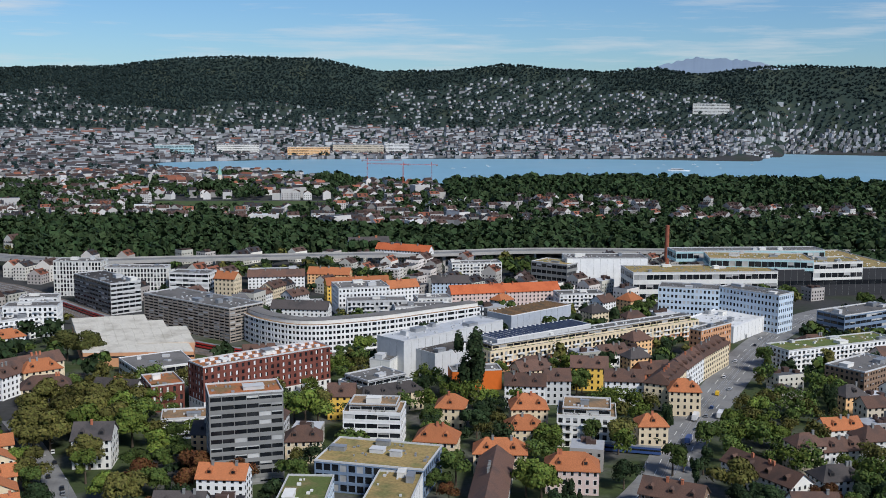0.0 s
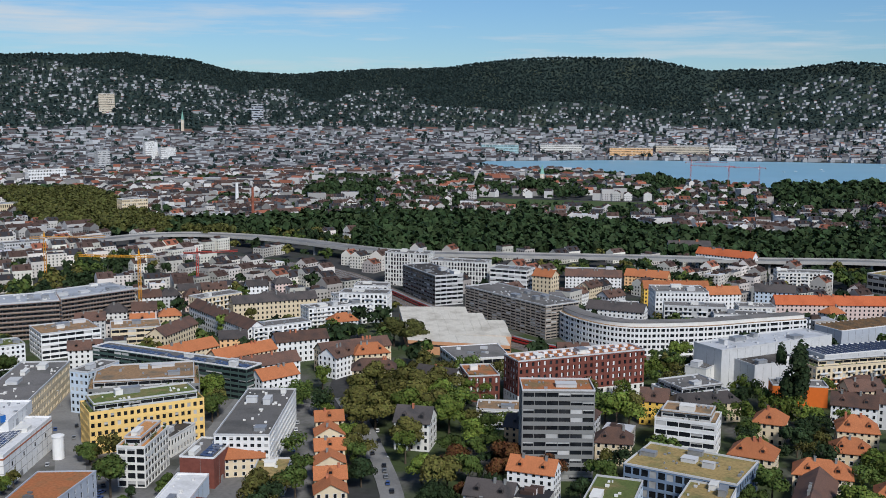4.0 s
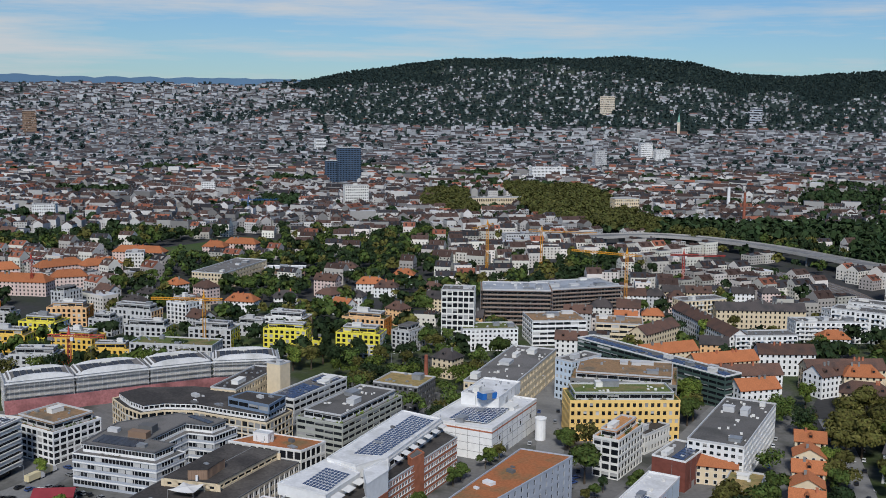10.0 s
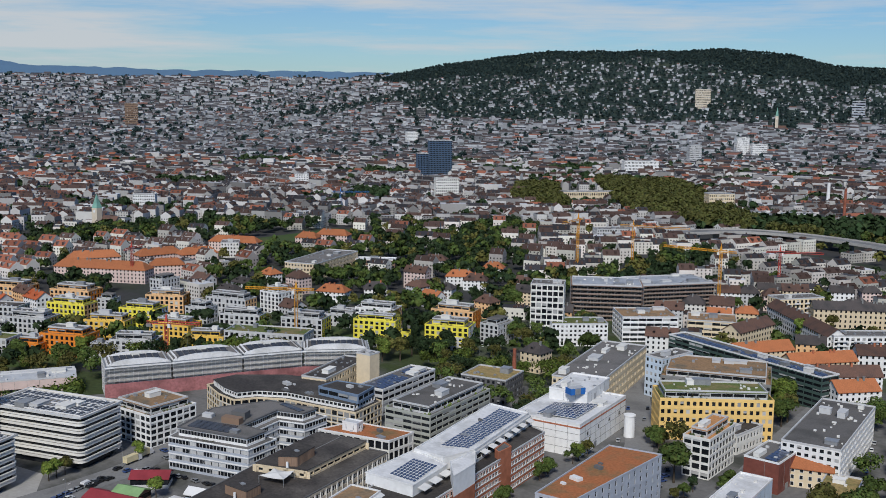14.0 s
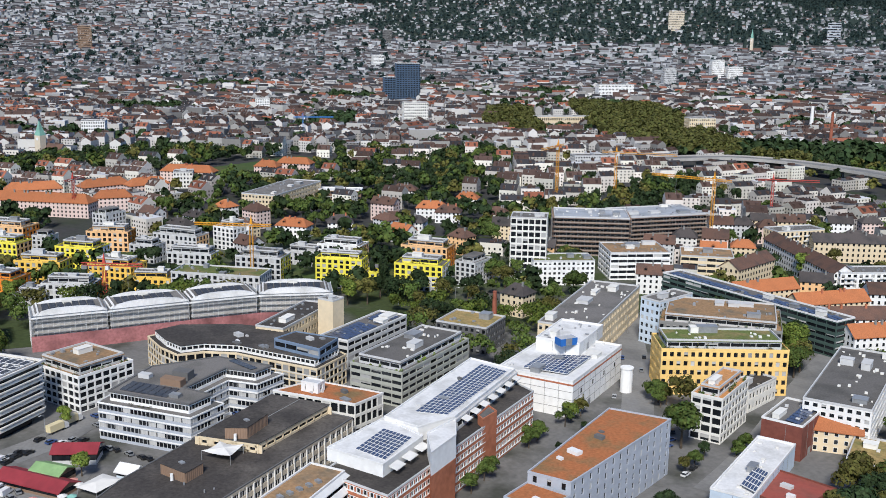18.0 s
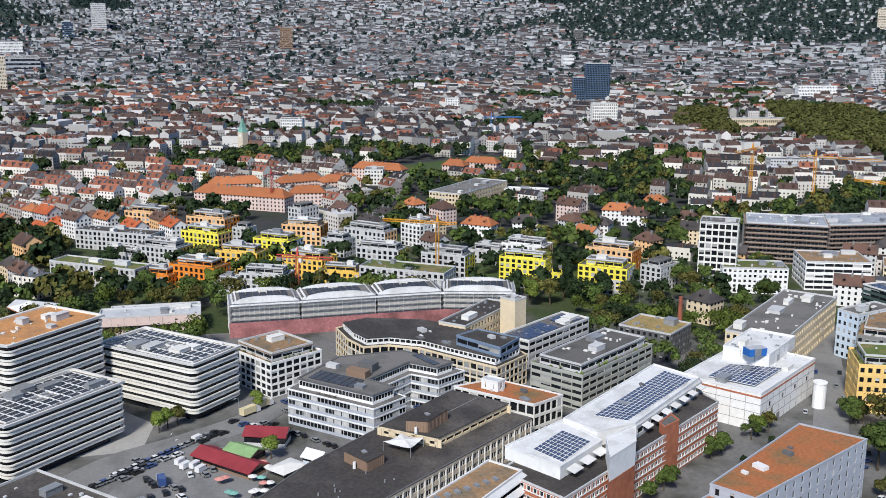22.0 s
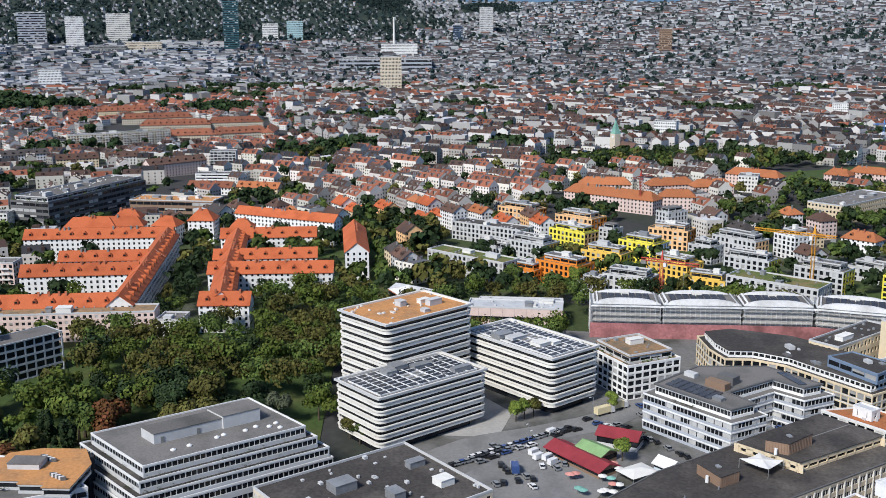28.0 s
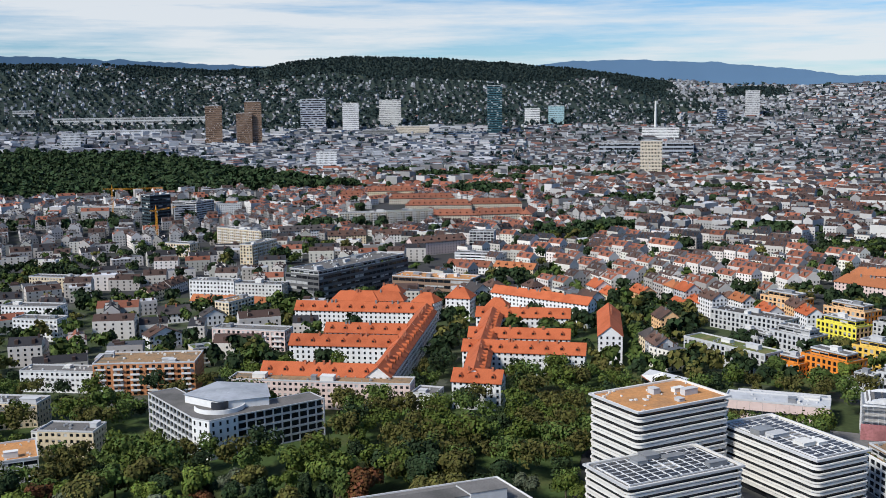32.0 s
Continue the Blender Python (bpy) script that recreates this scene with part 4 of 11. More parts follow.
def outline_block(name, label, category, x, y, pts, h, style="punch", floors=4, wall="white", roof="gravel", z0=0.0, attic="", bands="", clutter=8):
    """Storeys of windows round any outline; pts are relative to x, y."""
    rng = random.Random(int(x * 3 + y * 17))
    root = thing(name, label, category, x, y, 0)
    xs, ys = [p[0] for p in pts], [p[1] for p in pts]
    take(x + min(xs), y + min(ys), 0, max(xs) - min(xs), max(ys) - min(ys), 0)
    fh = (h - z0) / floors
    sill, head = {"ribbon": (0.30, 0.82), "punch": (0.28, 0.80), "grid": (0.14, 0.88), "glazed": (0.26, 0.9), "slot": (0.2, 0.85)}.get(style, (0.3, 0.8))
    pitch, solid = {"ribbon": (5.5, 0.25), "glazed": (1.7, 0.14), "punch": (2.6, 1.0), "grid": (3.4, 0.6), "slot": (4.6, 3.4)}.get(style, (3, 1))
    if style == "plain":
        part("body", Shape().slab(pts, z0, h), WALL[wall], root)
    for f in range(floors if style != "plain" else 0):
        lo, hi = z0 + f * fh, z0 + (f + 1) * fh
        za, zb = lo + fh * sill, lo + fh * head
        part("window_band", Shape().slab(offset(pts, 0.35), za - 0.05, zb + 0.05), GLASS, root, "dark window glass")
        s, bl = Shape(), Shape()
        hoop(s, pts, 0, 0.6, lo, za)
        hoop(s, pts, 0, 0.6, zb, hi)
        if bands:
            part("white_band", hoop(Shape(), pts, 0.06, 0.3, za - 0.45, za), WALL[bands], root)
        for k in range(len(pts)):
            p, q = Vector(pts[k]), Vector(pts[(k + 1) % len(pts)])
            ln = (q - p).length
            if ln < 0.5:
                continue
            e = (q - p) / ln
            nn = Vector((-e.y, e.x))
            m = max(1, round(ln / pitch))

            def bx(sh, a, b, i0, i1, l_, h_):
                c = [p + e * a + nn * i0, p + e * b + nn * i0, p + e * b + nn * i1, p + e * a + nn * i1]
                sh.slab([tuple(v) for v in c], l_, h_)
            for j in range(m + 1):
                bx(s, max(0, j * ln / m - solid / 2), min(ln, j * ln / m + solid / 2), 0.003, 0.5, za, zb)
            for j in range(m):
                if rng.random() < 0.35:
                    bx(bl, j * ln / m + solid / 2, (j + 1) * ln / m - solid / 2, 0.2, 0.3, zb - (zb - za) * rng.choice((0.35, 0.6, 1.0)), zb)
        part("storey_wall", s, WALL[wall], root)
        if bl.v:
            part("blinds", bl, BLIND, root, "lowered pale window blinds", "stuff")
    part("roof", Shape().slab(offset(pts, 0.3), h - 0.4, h + 0.1), ROOF[roof], root)
    part("parapet", hoop(Shape(), pts, 0.08, 0.4, h - 0.02, h + 0.6), FRAME if wall in ("white", "offwhite") else WALL[wall], root)
    if attic:
        ap = offset(pts, 3.0)
        part("attic_glazing", Shape().slab(offset(ap, 0.4), h + 0.1, h + 2.9), GLASS, root)
        s = hoop(hoop(Shape(), ap, 0, 0.5, h + 0.1, h + 1.0), ap, 0, 0.5, h + 2.4, h + 3.1)
        for k in range(len(ap)):
            p, q = Vector(ap[k]), Vector(ap[(k + 1) % len(ap)])
            m = max(1, int((q - p).length / 2.2))
            for j in range(m):
                c = p + (q - p) * (j / m)
                s.box(c.x - 0.2, c.y - 0.2, h + 1, c.x + 0.2, c.y + 0.2, h + 2.4)
        part("attic_wall", s, WALL["white" if bands else wall], root)
        part("attic_roof", Shape().slab(offset(ap, -0.3), h + 3.0, h + 3.3), ROOF[attic], root)
    cx, cy = sum(xs) / len(xs), sum(ys) / len(ys)
    zt = h + (3.3 if attic else 0.1)
    for k in range(clutter):
        t, p = rng.uniform(0.1, 0.62), pts[rng.randrange(len(pts))]
        a, b, q = cx + (p[0] - cx) * t, cy + (p[1] - cy) * t, rng.uniform(0.6, 2.2)
        part("roof_unit", Shape().box(a - q, b - q * 0.6, zt, a + q, b + q * 0.6, zt + rng.uniform(0.5, 1.6)), rng.choice((WALL["lgrey"], METAL, FRAME, WALL["dkgrey"])), root)
    return root


def louvred_block(name, label, category, x, y, pts, h, levels=6):
    """A block that widens downwards in sloping white louvre bands under a flat gravel roof."""
    root = thing(name, label, category, x, y, 0)
    xs, ys = [p[0] for p in pts], [p[1] for p in pts]
    take(x + min(xs), y + min(ys), 0, max(xs) - min(xs), max(ys) - min(ys), 3)
    part("roof", Shape().slab(offset(pts, 0.3), h - 0.5, h + 0.1), ROOF["brown"], root)
    part("parapet", hoop(Shape(), pts, 0.1, 0.5, h - 0.3, h + 0.6), FRAME, root)
    step = h / levels
    for k in range(levels):
        q = offset(pts, -1.5 * k)
        part("glazing", Shape().slab(offset(q, 0.5), h - (k + 1) * step, h - k * step - 0.2), GLASS, root)
        o, z = offset(q, -1.5), h - k * step
        n = len(q)
        vs = [(*p, z) for p in q] + [(*p, z - step * 0.55) for p in o] + [(*p, z - step * 0.55 - 0.3) for p in o] + [(*p, z - 0.3) for p in q]
        part("louvre_band", Shape().add(vs, [f for j in range(n) for m in ((j + 1) % n,) for f in ([n + j, n + m, m, j], [2 * n + j, 2 * n + m, n + m, n + j], [3 * n + j, 3 * n + m, 2 * n + m, 2 * n + j])]), FRAME, root, "sloping white louvre band")
    for k in range(7):
        t = 0.2 + 0.09 * k
        a, b = pts[0][0] * (1 - t) + pts[2][0] * t, pts[0][1] * (1 - t) + pts[2][1] * t
        part("roof_unit", Shape().box(a - 1, b - 0.7, h + 0.1, a + 1, b + 0.7, h + 0.9), METAL, root)
    return root


def cell_array(label, corners, nu, nv, mat=SOLAR, gap=0.10, name="solar_array"):
    """Rows of thin panels over a four-cornered field, on a pale frame."""
    p = [Vector(c) for c in corners]
    o = p[0].copy()
    root = thing(name, label, "solar array" if mat is SOLAR else "awning", o.x, o.y, 0, o.z)
    p = [q - o for q in p]

    def at(a, b, dz):
        return tuple(p[0] * (1 - a) * (1 - b) + p[1] * a * (1 - b) + p[2] * a * b + p[3] * (1 - a) * b + Vector((0, 0, dz)))
    for i in range(nu):
        for j in range(nv):
            a0, a1, b0, b1 = (i + gap) / nu, (i + 1 - gap) / nu, (j + gap) / nv, (j + 1 - gap) / nv
            c = [(a0, b0), (a1, b0), (a1, b1), (a0, b1)]
            part("panel" if nu * nv > 1 else "cloth", Shape().add([at(*q, 0.16) for q in c] + [at(*q, 0.24) for q in c], BOX.tolist()), mat, root)
    part("frame", Shape().add([at(*q, 0.0) for q in ((0, 0), (1, 0), (1, 1), (0, 1))] + [at(*q, 0.14) for q in ((0, 0), (1, 0), (1, 1), (0, 1))], BOX.tolist()), FRAME, root)


def ribbons(root, pts, lo, hi, floors, wall, sill=0.42, head=0.9, post=1.8):
    """Storeys of ribbon glazing between pale spandrels round any outline."""
    fh = (hi - lo) / floors
    for f in range(floors):
        z = lo + f * fh
        part("window_band", Shape().slab(offset(pts, 0.3), z + fh * sill - 0.05, z + fh * head + 0.05), GLASS, root, "dark ribbon glazing")
        part("spandrel", hoop(hoop(Shape(), pts, 0, 0.5, z, z + fh * sill), pts, 0, 0.5, z + fh * head, z + fh), wall, root)
        posts = Shape()
        for k in range(len(pts)):
            p, q = Vector(pts[k]), Vector(pts[(k + 1) % len(pts)])
            m = max(1, int((q - p).length / post))
            e = (q - p).normalized() * 0.09
            n = Vector((-e.y, e.x)).normalized()
            for j in range(m + 1):
                c = p + (q - p) * (j / m)
                posts.slab([tuple(v) for v in (c - e + n * 0.12, c + e + n * 0.12, c + e + n * 0.45, c - e + n * 0.45)], z + fh * sill, z + fh * head)
        part("window_post", posts, WALL["lgrey"], root, "slim window posts", "stuff")


def shrubs(root, a, b, z, rng, name="terrace_planting", n=26, g=0.7):
    """A line of small leaf clumps along a terrace."""
    s = Shape()
    for k in range(n):
        c = Vector(a).lerp(Vector(b), rng.random())
        for j in range(9):
            x, y, h, q = c.x + rng.gauss(0, g * 0.6), c.y + rng.gauss(0, g * 0.6), z + 0.2 + abs(rng.gauss(0, g * 0.7)), rng.uniform(0.15, 0.4)
            t1, t2 = rng.uniform(-q, q), rng.uniform(-q, q)
            s.add([(x - q, y - t1, h), (x + t2, y - q, h + q * 0.6), (x + q, y + t1, h + q), (x - t2, y + q, h + q * 0.4)], [[0, 1, 2, 3]])
    part(name, s, LEAF[rng.choice((0, 2, 5))], root, "green shrubs along the terrace", "stuff")


def claim(x, y, pts, margin=0.0):
    xs, ys = [p[0] for p in pts], [p[1] for p in pts]
    take(x + min(xs), y + min(ys), 0, max(xs) - min(xs), max(ys) - min(ys), margin)


def banded_factory(name, label, category, x, y, pts, h):
    """Brick storeys with white sills, lintels and window frames between narrow brick panels."""
    root = thing(name, label, category, x, y, 0)
    claim(x, y, pts, 0)
    fh = h / 5
    for f in range(5):
        z = f * fh
        part("window_band", Shape().slab(offset(pts, 0.3), z + fh * 0.34, z + fh * 0.84), GLASS, root, "dark window glass")
        part("brick_band", hoop(hoop(Shape(), pts, 0, 0.5, z, z + fh * 0.32), pts, 0, 0.5, z + fh * 0.86, z + fh), WALL["brick"], root)
        part("white_sill", hoop(Shape(), pts, 0.12, 0.45, z + fh * 0.27, z + fh * 0.36), WALL["white"], root, "white sill band")
        part("white_lintel", hoop(Shape(), pts, 0.06, 0.4, z + fh * 0.84, z + fh * 0.89), WALL["white"], root, "white lintel band")
        frames, panels = Shape(), Shape()
        for k in range(len(pts)):
            p, q = Vector(pts[k]), Vector(pts[(k + 1) % len(pts)])
            e = (q - p).normalized()
            n = Vector((-e.y, e.x))
            m = max(1, int((q - p).length / 2.5))
            for j in range(m):
                c = p + (q - p) * ((j + 0.5) / m)
                for sh, a, b in ((panels, -1.25, -0.55), (frames, -0.50, -0.28), (frames, 0.98, 1.2)):
                    sh.slab([tuple(w) for w in (c + e * a + n * 0.02, c + e * b + n * 0.02, c + e * b + n * 0.4, c + e * a + n * 0.4)], z + fh * 0.34, z + fh * 0.85)
        part("brick_panel", panels, WALL["brick"], root, "", "stuff")
        part("window_frame", frames, WALL["white"], root, "white window frames", "stuff")
    part("roof", Shape().slab(offset(pts, 0.3), h - 0.4, h + 0.1), ROOF["dark"], root)
    part("parapet", hoop(Shape(), pts, 0.08, 0.4, h - 0.02, h + 0.6), WALL["lgrey"], root)
    return root


def stepped_office(name, label, category, x, y, pts, h):
    """Storeys that step outwards downwards behind planted terraces, a long plant room on the roof."""
    rng = random.Random(7)
    root = thing(name, label, category, x, y, 0)
    claim(x, y, pts, 6)
    fh = 3.5
    levels = [(0.0, h - fh, h, 1), (-2.6, h - 2 * fh, h - fh, 1), (-5.2, h - 3 * fh, h - 2 * fh, 1), (-6.0, 0.0, h - 3 * fh, 3)]
    for e, lo, hi, n in levels:
        o = offset(pts, e)
        ribbons(root, o, lo, hi, n, WALL["lgrey"])
        part("terrace", Shape().slab(offset(o, 0.35), hi - 0.3, hi + 0.05), ROOF["gravel" if e == 0 else "dark"], root)
        part("parapet", hoop(Shape(), o, 0.06, 0.35, hi - 0.05, hi + 0.55), FRAME, root, "white roof edge")
        if e:
            i = offset(pts, e + 1.6)
            shrubs(root, (*i[1], 0), (*i[2], 0), hi + 0.1, rng, n=14)
            shrubs(root, (*i[0], 0), (*i[1], 0), hi + 0.1, rng, n=7)
    a, b, d = Vector(pts[1]), Vector(pts[2]), Vector(pts[0])
    u, v = (b - a).normalized(), (d - a).normalized()
    ln, dp = (b - a).length, (d - a).length

    def spot(s, t):
        return tuple(a + u * (ln * s) + v * (dp * t))
    slot = Shape().slab([tuple(Vector(q) - v * 0.0) for q in (spot(-0.13, 0.62), spot(-0.09, 0.62), spot(-0.09, 0.80), spot(-0.13, 0.80))], 0, h - 2)
    part("stair_slot", slot, WALL["black"], root, "dark glazed stair slot")
    room = [spot(0.20, 0.42), spot(0.62, 0.42), spot(0.62, 0.66), spot(0.20, 0.66)]
    part("plant_room", Shape().slab(room, h, h + 3.4), WALL["lgrey"], root, "long pale plant room")
    part("plant_room_roof", Shape().slab(offset(room, -0.15), h + 3.4, h + 3.6), ROOF["gravel"], root)
    room = [spot(0.62, 0.40), spot(0.86, 0.40), spot(0.86, 0.68), spot(0.62, 0.68)]
    part("plant_room", Shape().slab(room, h, h + 4.3), WALL["lgrey"], root, "long pale plant room")
    part("plant_room_roof", Shape().slab(offset(room, -0.15), h + 4.3, h + 4.5), ROOF["gravel"], root)
    for s, t in ((0.24, 0.2), (0.34, 0.21), (0.52, 0.24), (0.57, 0.26), (0.70, 0.24), (0.78, 0.27), (0.84, 0.2), (0.9, 0.24), (0.88, 0.12)):
        c = spot(s, t)
        part("rooflight_dome", Shape().tube(*c, h, h + 0.35, 0.9, 0.9, 12).tube(*c, h + 0.35, h + 0.7, 0.85, 0.3, 12), FRAME, root, "white rooflight dome")
    for s in (0.25, 0.47, 0.68, 0.83):
        c, e = Vector(spot(s, 0.418)), u * 0.6
        part("plant_room_door", Shape().slab([tuple(q) for q in (c - e, c + e, c + e - v * 0.08, c - e - v * 0.08)], h, h + 2.1), WALL["grey"], root)
    return root


def staggered_office(name, label, category, x, y, pts, h):
    """White lower storeys on a broken outline under a staggered penthouse with orange gravel."""
    rng = random.Random(9)
    root = thing(name, label, category, x, y, 0)
    claim(x, y, pts, 1)
    ribbons(root, pts, 0.0, h, 5, WALL["white"], 0.3, 0.82, 3.0)
    part("terrace", Shape().slab(offset(pts, 0.4), h - 0.4, h + 0.05), ROOF["gravel"], root)
    part("parapet", hoop(Shape(), pts, 0.08, 0.5, h - 0.05, h + 0.9), FRAME, root)
    a, b, d = Vector(pts[0]), Vector(pts[3]), Vector(pts[5])
    u = (b - a).normalized()
    n = Vector((-u.y, u.x))
    c0 = a + u * 4 + n * 3
    ln = (b - a).length - 7
    plan = []
    for k in range(5):
        s, t = ln * k / 5, -(2.2 * k)
        plan += [(s, t), (s + ln / 5, t)]
    plan += [(ln, 8.0), (ln * 0.86, 19.0), (ln * 0.52, 19.0), (ln * 0.30, 15.0), (ln * 0.30, 11.5), (ln * 0.12, 11.5), (ln * 0.12, 7.0), (0.0, 7.0)]
    out = [tuple(c0 + u * p - n * -q) for p, q in plan]
    part("penthouse_glazing", Shape().slab(offset(out, 0.3), h, h + 2.7), GLASS, root)
    part("penthouse_wall", hoop(hoop(Shape(), out, 0, 0.4, h, h + 0.9), out, 0, 0.4, h + 2.3, h + 3.0), WALL["lgrey"], root)
    part("penthouse_roof", Shape().slab(offset(out, -0.25), h + 3.0, h + 3.25), ROOF["orange"], root, "orange gravel roof")
    inner = [tuple(c0 + u * (ln * p) + n * q) for p, q in ((0.42, 3.0), (0.66, 3.0), (0.66, 9.0), (0.42, 9.0))]
    part("roof_cabin", Shape().slab(inner, h + 3.2, h + 5.0), WALL["lgrey"], root)
    part("roof_cabin_top", Shape().slab(offset(inner, -0.2), h + 5.0, h + 5.15), ROOF["gravel"], root)
    for p, q in ((0.60, 12.0), (0.80, -1.0)):
        for k in range(7):
            c = c0 + u * (ln * p + k * 0.75) + n * (q - k * 0.5)
            part("duct_fin", Shape().box(c.x - 0.3, c.y - 0.8, h + 3.25, c.x + 0.3, c.y + 0.8, h + 4.3), FRAME if k % 2 else WALL["dkgrey"], root)
    shrubs(root, tuple(c0 - n * 1.5), tuple(c0 + u * ln * 0.5 - n * 5.5), h + 0.1, rng, n=24)
    return root


def ring_office(name, label, category, x, y, pts, h, core, centre, facing):
    """Two framed wings meeting at a white corner, with a hipped core and a curved screen wall on the roof."""
    root = thing(name, label, category, x, y, 0)
    claim(x, y, pts, 0)
    fh = h / 5
    for f in range(5):
        z = f * fh
        part("window_band", Shape().slab(offset(pts, 1.0), z + 0.3, z + fh), GLASS, root, "dark recessed glazing")
        part("floor_edge", hoop(Shape(), pts, 0, 1.2, z - 0.02, z + 0.75), WALL["lgrey"], root)
    for k in range(len(pts)):
        p, q = Vector(pts[k]), Vector(pts[(k + 1) % len(pts)])
        m = max(1, int((q - p).length / 4.2))
        e = (q - p).normalized() * 0.3
        n = Vector((-e.y, e.x)).normalized()
        for j in range(m):
            c = p + (q - p) * (j / m)
            part("column", Shape().slab([tuple(w) for w in (c - e + n * 0.05, c + e + n * 0.05, c + e + n * 0.6, c - e + n * 0.6)], 0, h), WALL["lgrey"], root)
    for k in (1, 2):
        p, q = Vector(pts[k]), Vector(pts[k + 1])
        e = (q - p).normalized()
        n = Vector((-e.y, e.x))
        part("corner_wall", Shape().slab([tuple(w) for w in (p - n * 0.25, q - n * 0.25, q + n * 0.5, p + n * 0.5)], 0, h), WALL["white"], root, "white corner wall")
        m = max(2, int((q - p).length / 3))
        for f in range(1, 5):
            for j in range(m):
                c = p + (q - p) * ((j + 0.5) / m)
                part("window", Shape().slab([tuple(w) for w in (c - e * 0.5 - n * 0.3, c + e * 0.5 - n * 0.3, c + e * 0.5 - n * 0.2, c - e * 0.5 - n * 0.2)], f * fh + 1.0, f * fh + 2.8), GLASS, root)
    part("roof", Shape().slab(offset(pts, 0.2), h, h + 0.3), ROOF["gravel"], root)
    part("parapet", hoop(Shape(), pts, 0.1, 0.4, h, h + 0.6), WALL["lgrey"], root)
    part("core_wall", Shape().slab(core, h + 0.1, h + 4.2), WALL["white"], root, "white rendered core")
    top = Vector((sum(p[0] for p in core) / len(core), sum(p[1] for p in core) / len(core)))
    over = offset(core, -0.7)
    n = len(over)
    part("core_roof", Shape().add([(*p, h + 4.2) for p in over] + [(top.x, top.y, h + 6.2)], [[j, (j + 1) % n, n] for j in range(n)] + [list(range(n))[::-1]]), ROOF["zinc"], root, "shallow grey metal hip roof")
    wall, win = Shape(), Shape()
    for k in range(18):
        a0, a1 = [radians(facing - 85 + 170 * j / 18) for j in (k, k + 1)]
        if 4 <= k < 14:
            c = [(centre[0] + r * math.cos(a), centre[1] + r * math.sin(a)) for r, a in ((5.2, a0), (5.2, a1), (4.6, a1), (4.6, a0))]
            win.slab(c, h + 0.8, h + 4.0)
    arc = [radians(facing - 85 + 170 * k / 18) for k in range(19)]
    wall.slab([(centre[0] + r * math.cos(a), centre[1] + r * math.sin(a)) for r, q in ((11.5, arc), (11.0, arc[::-1])) for a in q], h + 0.2, h + 2.2)
    part("screen_wall", wall, WALL["white"], root, "curved white screen wall")
    part("bay_window", win, PANEL, root, "curved dark blue bay window")
    for k in range(5):
        c = top + Vector((math.cos(k * 1.3), math.sin(k * 1.3))) * 7
        part("rooflight_dome", Shape().tube(c.x, c.y, h + 4.5, h + 5.4, 0.8, 0.4, 10), FRAME, root)
    return root


def tent_roof(name, label, category, x, y, pts, low, high):
    """A taut cloth on four corner masts."""
    root = thing(name, label, category, x, y, 0)
    claim(x, y, pts, 0)
    c = Vector((sum(p[0] for p in pts) / 4, sum(p[1] for p in pts) / 4))
    s = Shape()
    s.add([(*p, low) for p in pts] + [(*((Vector(p) + c) / 2), (low * 2 + high) / 3) for p in pts] + [(c.x, c.y, high)], [f for j in range(4) for q in ((j + 1) % 4,) for f in ([j, q, 4 + q, 4 + j], [4 + j, 4 + q, 8])])
    s.add([(*p, low - 0.15) for p in pts], [[0, 1, 2, 3][::-1]])
    part("cloth", s, AWNING, root, "white cloth")
    for p in pts:
        part("mast", Shape().tube(*p, 0, low + 0.3, 0.2, 0.15, 8), METAL, root)
    part("edge_band", hoop(Shape(), pts, 0.15, 0.2, low - 0.5, low), WALL["brick"], root, "red edge band")
    return root


